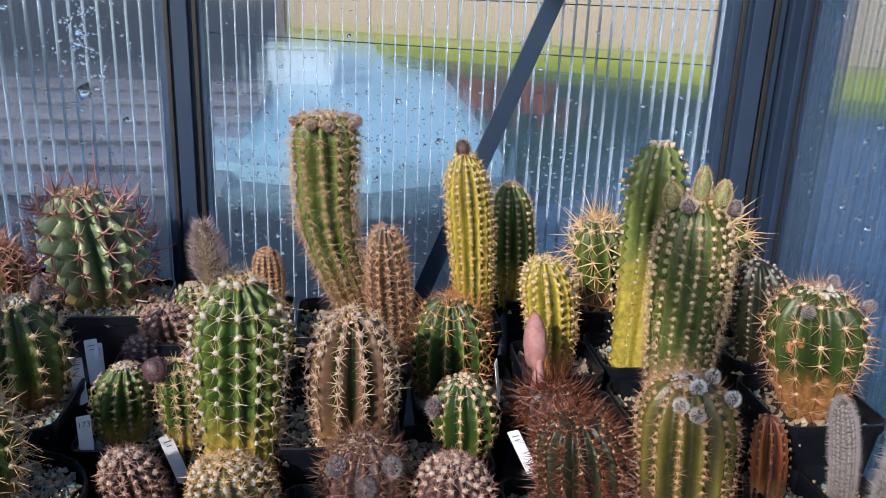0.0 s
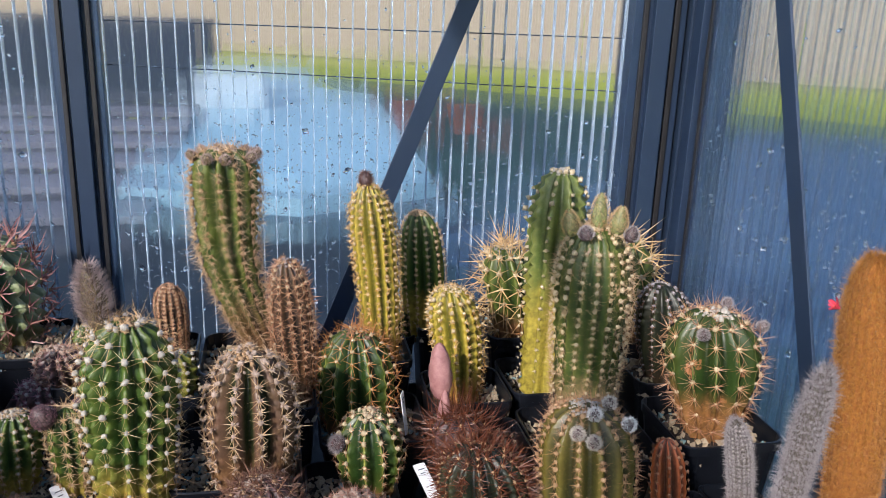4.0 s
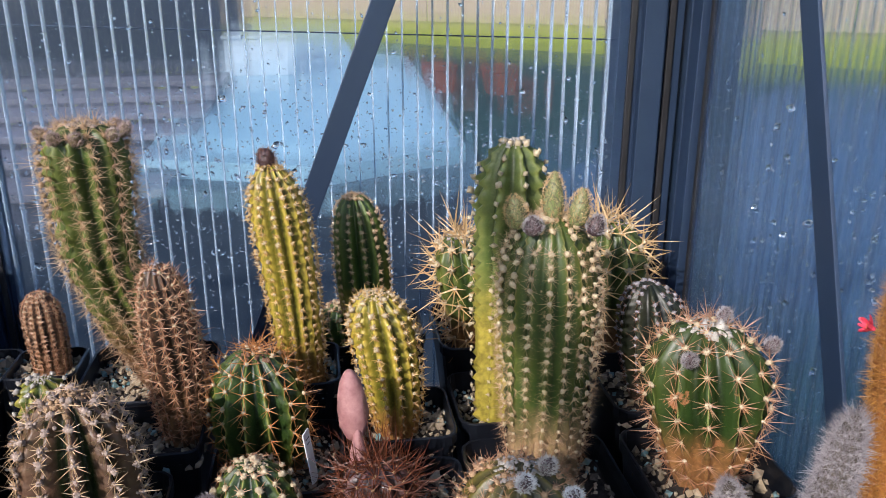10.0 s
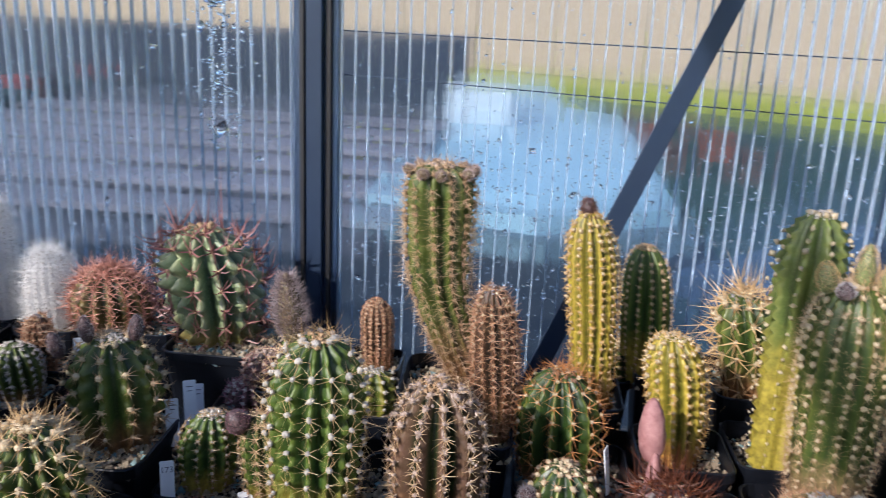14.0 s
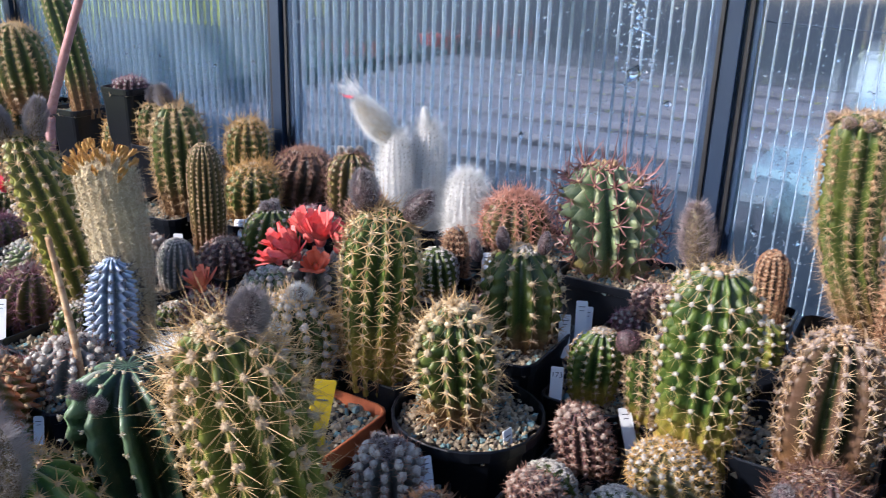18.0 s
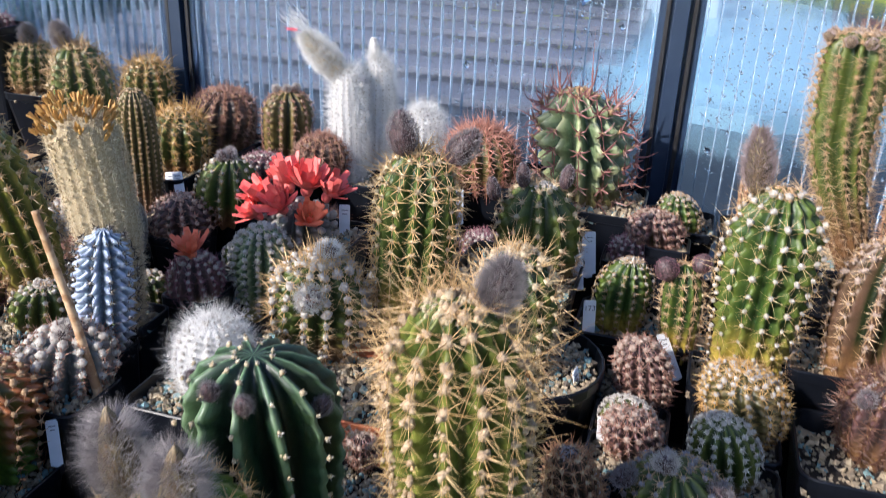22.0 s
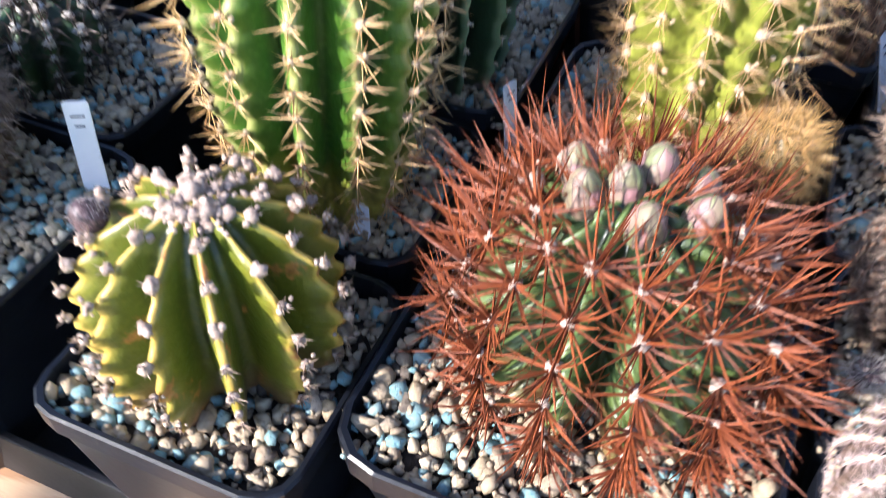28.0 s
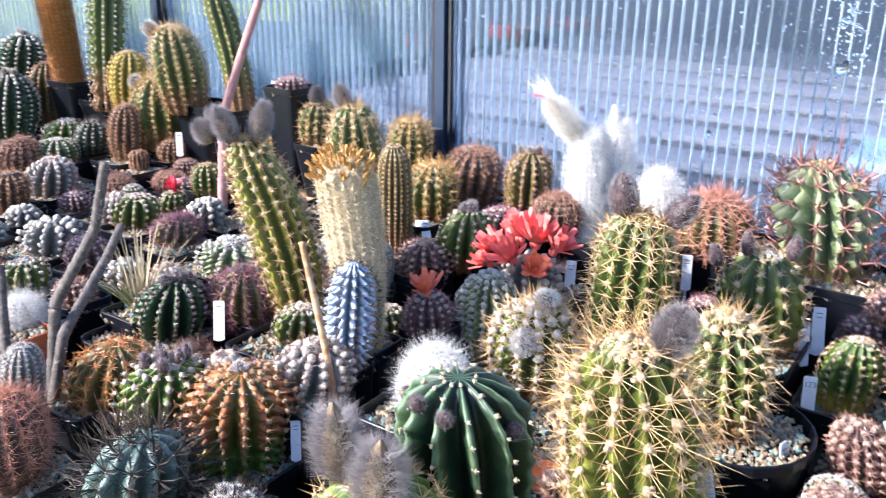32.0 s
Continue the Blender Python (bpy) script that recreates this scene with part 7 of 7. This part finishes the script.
def tag(at, turn, lean, mat=TAG, w=0.0135, h=0.037, label="white plastic plant tag stuck in the gravel", text="", side=0.0):
    """A thin plant tag with a pointed foot and a few lines of writing."""
    ob = thing("plant_tag", (at[0], at[1], at[2] - h * 0.45), label, "plant tag", "plant tags")
    m = pose(0, 0, 0, 0, 0, turn) @ pose(0, 0, 0, -lean, side, 0)
    bm = bmesh.new()
    vs = [bm.verts.new(p) for p in ((-w / 2, 0, -0.010), (0, 0, -0.012), (w / 2, 0, -0.010), (w / 2, 0, h - 0.001), (w / 2 - 0.001, 0, h), (-w / 2 + 0.001, 0, h), (-w / 2, 0, h - 0.001))]
    face = bm.faces.new(vs)
    r = bmesh.ops.extrude_face_region(bm, geom=[face])
    bmesh.ops.translate(bm, vec=(0, 0.0008, 0), verts=[g for g in r["geom"] if isinstance(g, bmesh.types.BMVert)])
    bmesh.ops.recalc_face_normals(bm, faces=bm.faces)
    p = part("blade", bm, mat, ob)
    p.matrix_basis = m
    if text:
        cu = bpy.data.curves.new("writing", "FONT")
        cu.body, cu.size, cu.align_x = text, w * 0.62, "CENTER"
        tmp = bpy.data.objects.new("writing", cu)
        me = bpy.data.meshes.new_from_object(tmp)
        bpy.data.objects.remove(tmp)
        me.materials.clear()
        me.materials.append(INK)
        o = part("writing", me, None, ob)
        o.matrix_basis = m @ pose(0, -0.0004, h * 0.70, 90, 0, 0)
    else:
        bm = bmesh.new()
        for i, wide in enumerate((0.55, 0.4)):
            box((w * wide, 0.0003, w * 0.07), (0, -0.0003, h * (0.82 - 0.12 * i)), bm=bm)
        o = part("writing", bm, INK, ob)
        o.matrix_basis = m
    return ob


TAGS = [
    (-0.230, 0.770, 0.915, 22, 12, "173"), (-0.141, 0.754, 0.903, 40, 45, ""), (-0.191, 0.603, 0.892, 20, 10, ""), (-0.262, 0.576, 0.900, 55, 20, ""),
    (-0.221, 0.653, 0.905, 80, 10, ""), (0.196, 0.729, 0.915, 20, 60, ""), (0.183, 0.829, 0.940, 70, 8, ""),
    (-0.246, 0.869, 0.950, 25, 20, ""), (-0.255, 0.844, 0.940, 25, 20, ""), (-0.843, 0.822, 0.925, 35, 10, ""), (-0.798, 0.904, 0.940, 40, 50, ""),
    (-0.543, 0.862, 0.940, 20, 18, ""), (-1.50, 1.02, 0.955, 40, 8, ""), (-0.857, 0.558, 0.910, 40, 25, ""), (-0.621, 0.446, 0.890, 40, 20, ""),
    (-0.438, 1.000, 0.930, 30, 10, ""), (-0.366, 0.270, 0.878, 30, 52, ""), (-0.189, 0.516, 0.895, 15, 20, ""),
    (-0.169, 0.480, 0.895, 75, 20, ""), (-0.334, 0.366, 0.892, 72, 8, ""), (-0.252, 0.902, 0.930, 20, 20, ""), (-0.449, 0.674, 0.925, 30, 10, ""), (-0.821, 0.914, 0.930, 30, 40, ""),
    (-1.29, 1.09, 1.07, 40, 5, ""),
]
for x, y, z, turn, lean, text in TAGS:
    low = y < 0.45
    tag((x, y, z), turn, lean, text=text, w=0.0095 if low else 0.0130, h=0.028 if low else 0.037, label="white plastic plant tag with handwritten number" if text else "white plastic plant tag stuck in the gravel")
tag((-0.488, 0.256, 0.897), 30, 8, w=0.0105, h=0.038)
tag((-0.352, 0.517, 0.938), 48, 6, YELLOW, 0.0185, 0.100, "yellow plastic plant tag with handwriting by a clay pot", "", 13)


def stem_thing(name, pts, radius, mat, label, rings="", spines=None):
    """A thin bent stem through the points, with ring-like scales."""
    rng = np.random.default_rng(len(label))
    pts = np.array(pts, float)
    k, seg = (110 if rings else 46), 8
    t = np.linspace(0, 1, k)
    knots = np.linspace(0, 1, len(pts))
    c = np.stack([np.interp(t, knots, pts[:, i]) for i in range(3)], -1)
    for _ in range(6):
        c[1:-1] = (c[:-2] + 2 * c[1:-1] + c[2:]) / 4
    d = unit(np.gradient(c, axis=0))
    t1, t2 = frames(d)
    a = np.linspace(0, 2 * math.pi, seg, endpoint=False)
    r = radius * (1 - 0.25 * t) * (1 + (0.10 if rings else 0.03) * (np.arange(k) % 2) + rng.normal(0, 0.03, k))
    v = (c[:, None] + r[:, None, None] * (np.cos(a)[None, :, None] * t1[:, None] + np.sin(a)[None, :, None] * t2[:, None]) - pts[0]).reshape(-1, 3)
    f = [[i * seg + j, i * seg + (j + 1) % seg, (i + 1) * seg + (j + 1) % seg, (i + 1) * seg + j] for i in range(k - 1) for j in range(seg)]
    f += [list(range(seg))[::-1], list(range((k - 1) * seg, k * seg))]
    ob = thing(name, pts[0], label, "cactus" if "cactus" in name else "stick")
    part("stalk", mesh("stalk", v, f, mat, True), None, ob)
    if spines:
        p = v[rng.integers(0, len(v), 260)]
        dd = unit(rng.normal(0, 1, (260, 3)))
        nv_, nf = needles(p, dd, np.full(260, radius * 0.9), np.full(260, 0.0003), rng)
        tagged(part("spine_coat", mesh("spine_coat", nv_, nf, SPINE[spines]), None, ob), kind="stuff")
    return ob


stem_thing("snake_cactus", ((-0.91, 0.372, 0.88), (-0.90, 0.385, 0.98), (-0.865, 0.42, 1.06), (-0.845, 0.428, 1.13)), 0.0062, DRY, "thin ringed grey-brown cactus stem leaning upwards", "rings", "grey")
stem_thing("snake_cactus", ((-0.885, 0.358, 0.88), (-0.885, 0.38, 0.95), (-0.93, 0.47, 1.00), (-0.946, 0.503, 1.025)), 0.006, DRY, "thin ringed grey cactus stem with a blunt tip", "rings", "grey")
stem_thing("snake_cactus", ((-0.955, 0.35, 0.88), (-0.975, 0.365, 0.94), (-1.0, 0.385, 1.0)), 0.006, DRY, "short ringed grey cactus stem", "rings", "grey")
stem_thing("stick", ((-0.615, 0.500, 0.89), (-0.635, 0.505, 0.97), (-0.664, 0.511, 1.062)), 0.0042, WOOD, "brown wooden stick with a pale tip")
stem_thing("snake_cactus", ((-1.235, 0.895, 0.89), (-1.22, 0.90, 1.06), (-1.178, 0.91, 1.16), (-1.12, 0.925, 1.29)), 0.0085, PINK_STEM, "long thin pinkish leaning cactus stem", "", "rose")

# clump of narrow straw-coloured leaves
clump = thing("leaf_clump", (-0.99, 0.545, 0.885), "clump of narrow straw-coloured leaves with green hearts", "plant")
rng = np.random.default_rng(77)
for k in range(64):
    a = rng.uniform(0, 6.28)
    heart = k % 6 == 0
    ln, w = (rng.uniform(0.04, 0.07), rng.uniform(0.004, 0.006)) if heart else (rng.uniform(0.05, 0.125), rng.uniform(0.0010, 0.0022))
    lean = rng.uniform(0.1, 0.75)
    v = []
    for s in np.linspace(0, 1, 6):
        r, z = 0.008 + ln * lean * s ** 1.3, ln * s * (1 - 0.25 * s * lean)
        ww = w * (1 - s) + 0.0004
        v += [(r, -ww, z + ww * 0.4), (r, 0, z), (r, ww, z + ww * 0.4), (r, 0, z - 0.0009)]
    f = [[i * 4 + j, i * 4 + (j + 1) % 4, i * 4 + 4 + (j + 1) % 4, i * 4 + 4 + j] for i in range(5) for j in range(4)]
    o = part("leaf", mesh("leaf", v, f, LEAF_GREEN if heart else LEAF), None, clump)
    o.matrix_basis = pose(0, 0, 0, 0, 0, math.degrees(a))
pot((-0.99, 0.545), 0.075, 0.895, "black square plastic pot filled with pale gravel", BLACK_POT, 310)
# clay tray
pot((-1.05, 0.40), 0.085, 0.90, "low square terracotta pot with gravel", CLAY, 311)
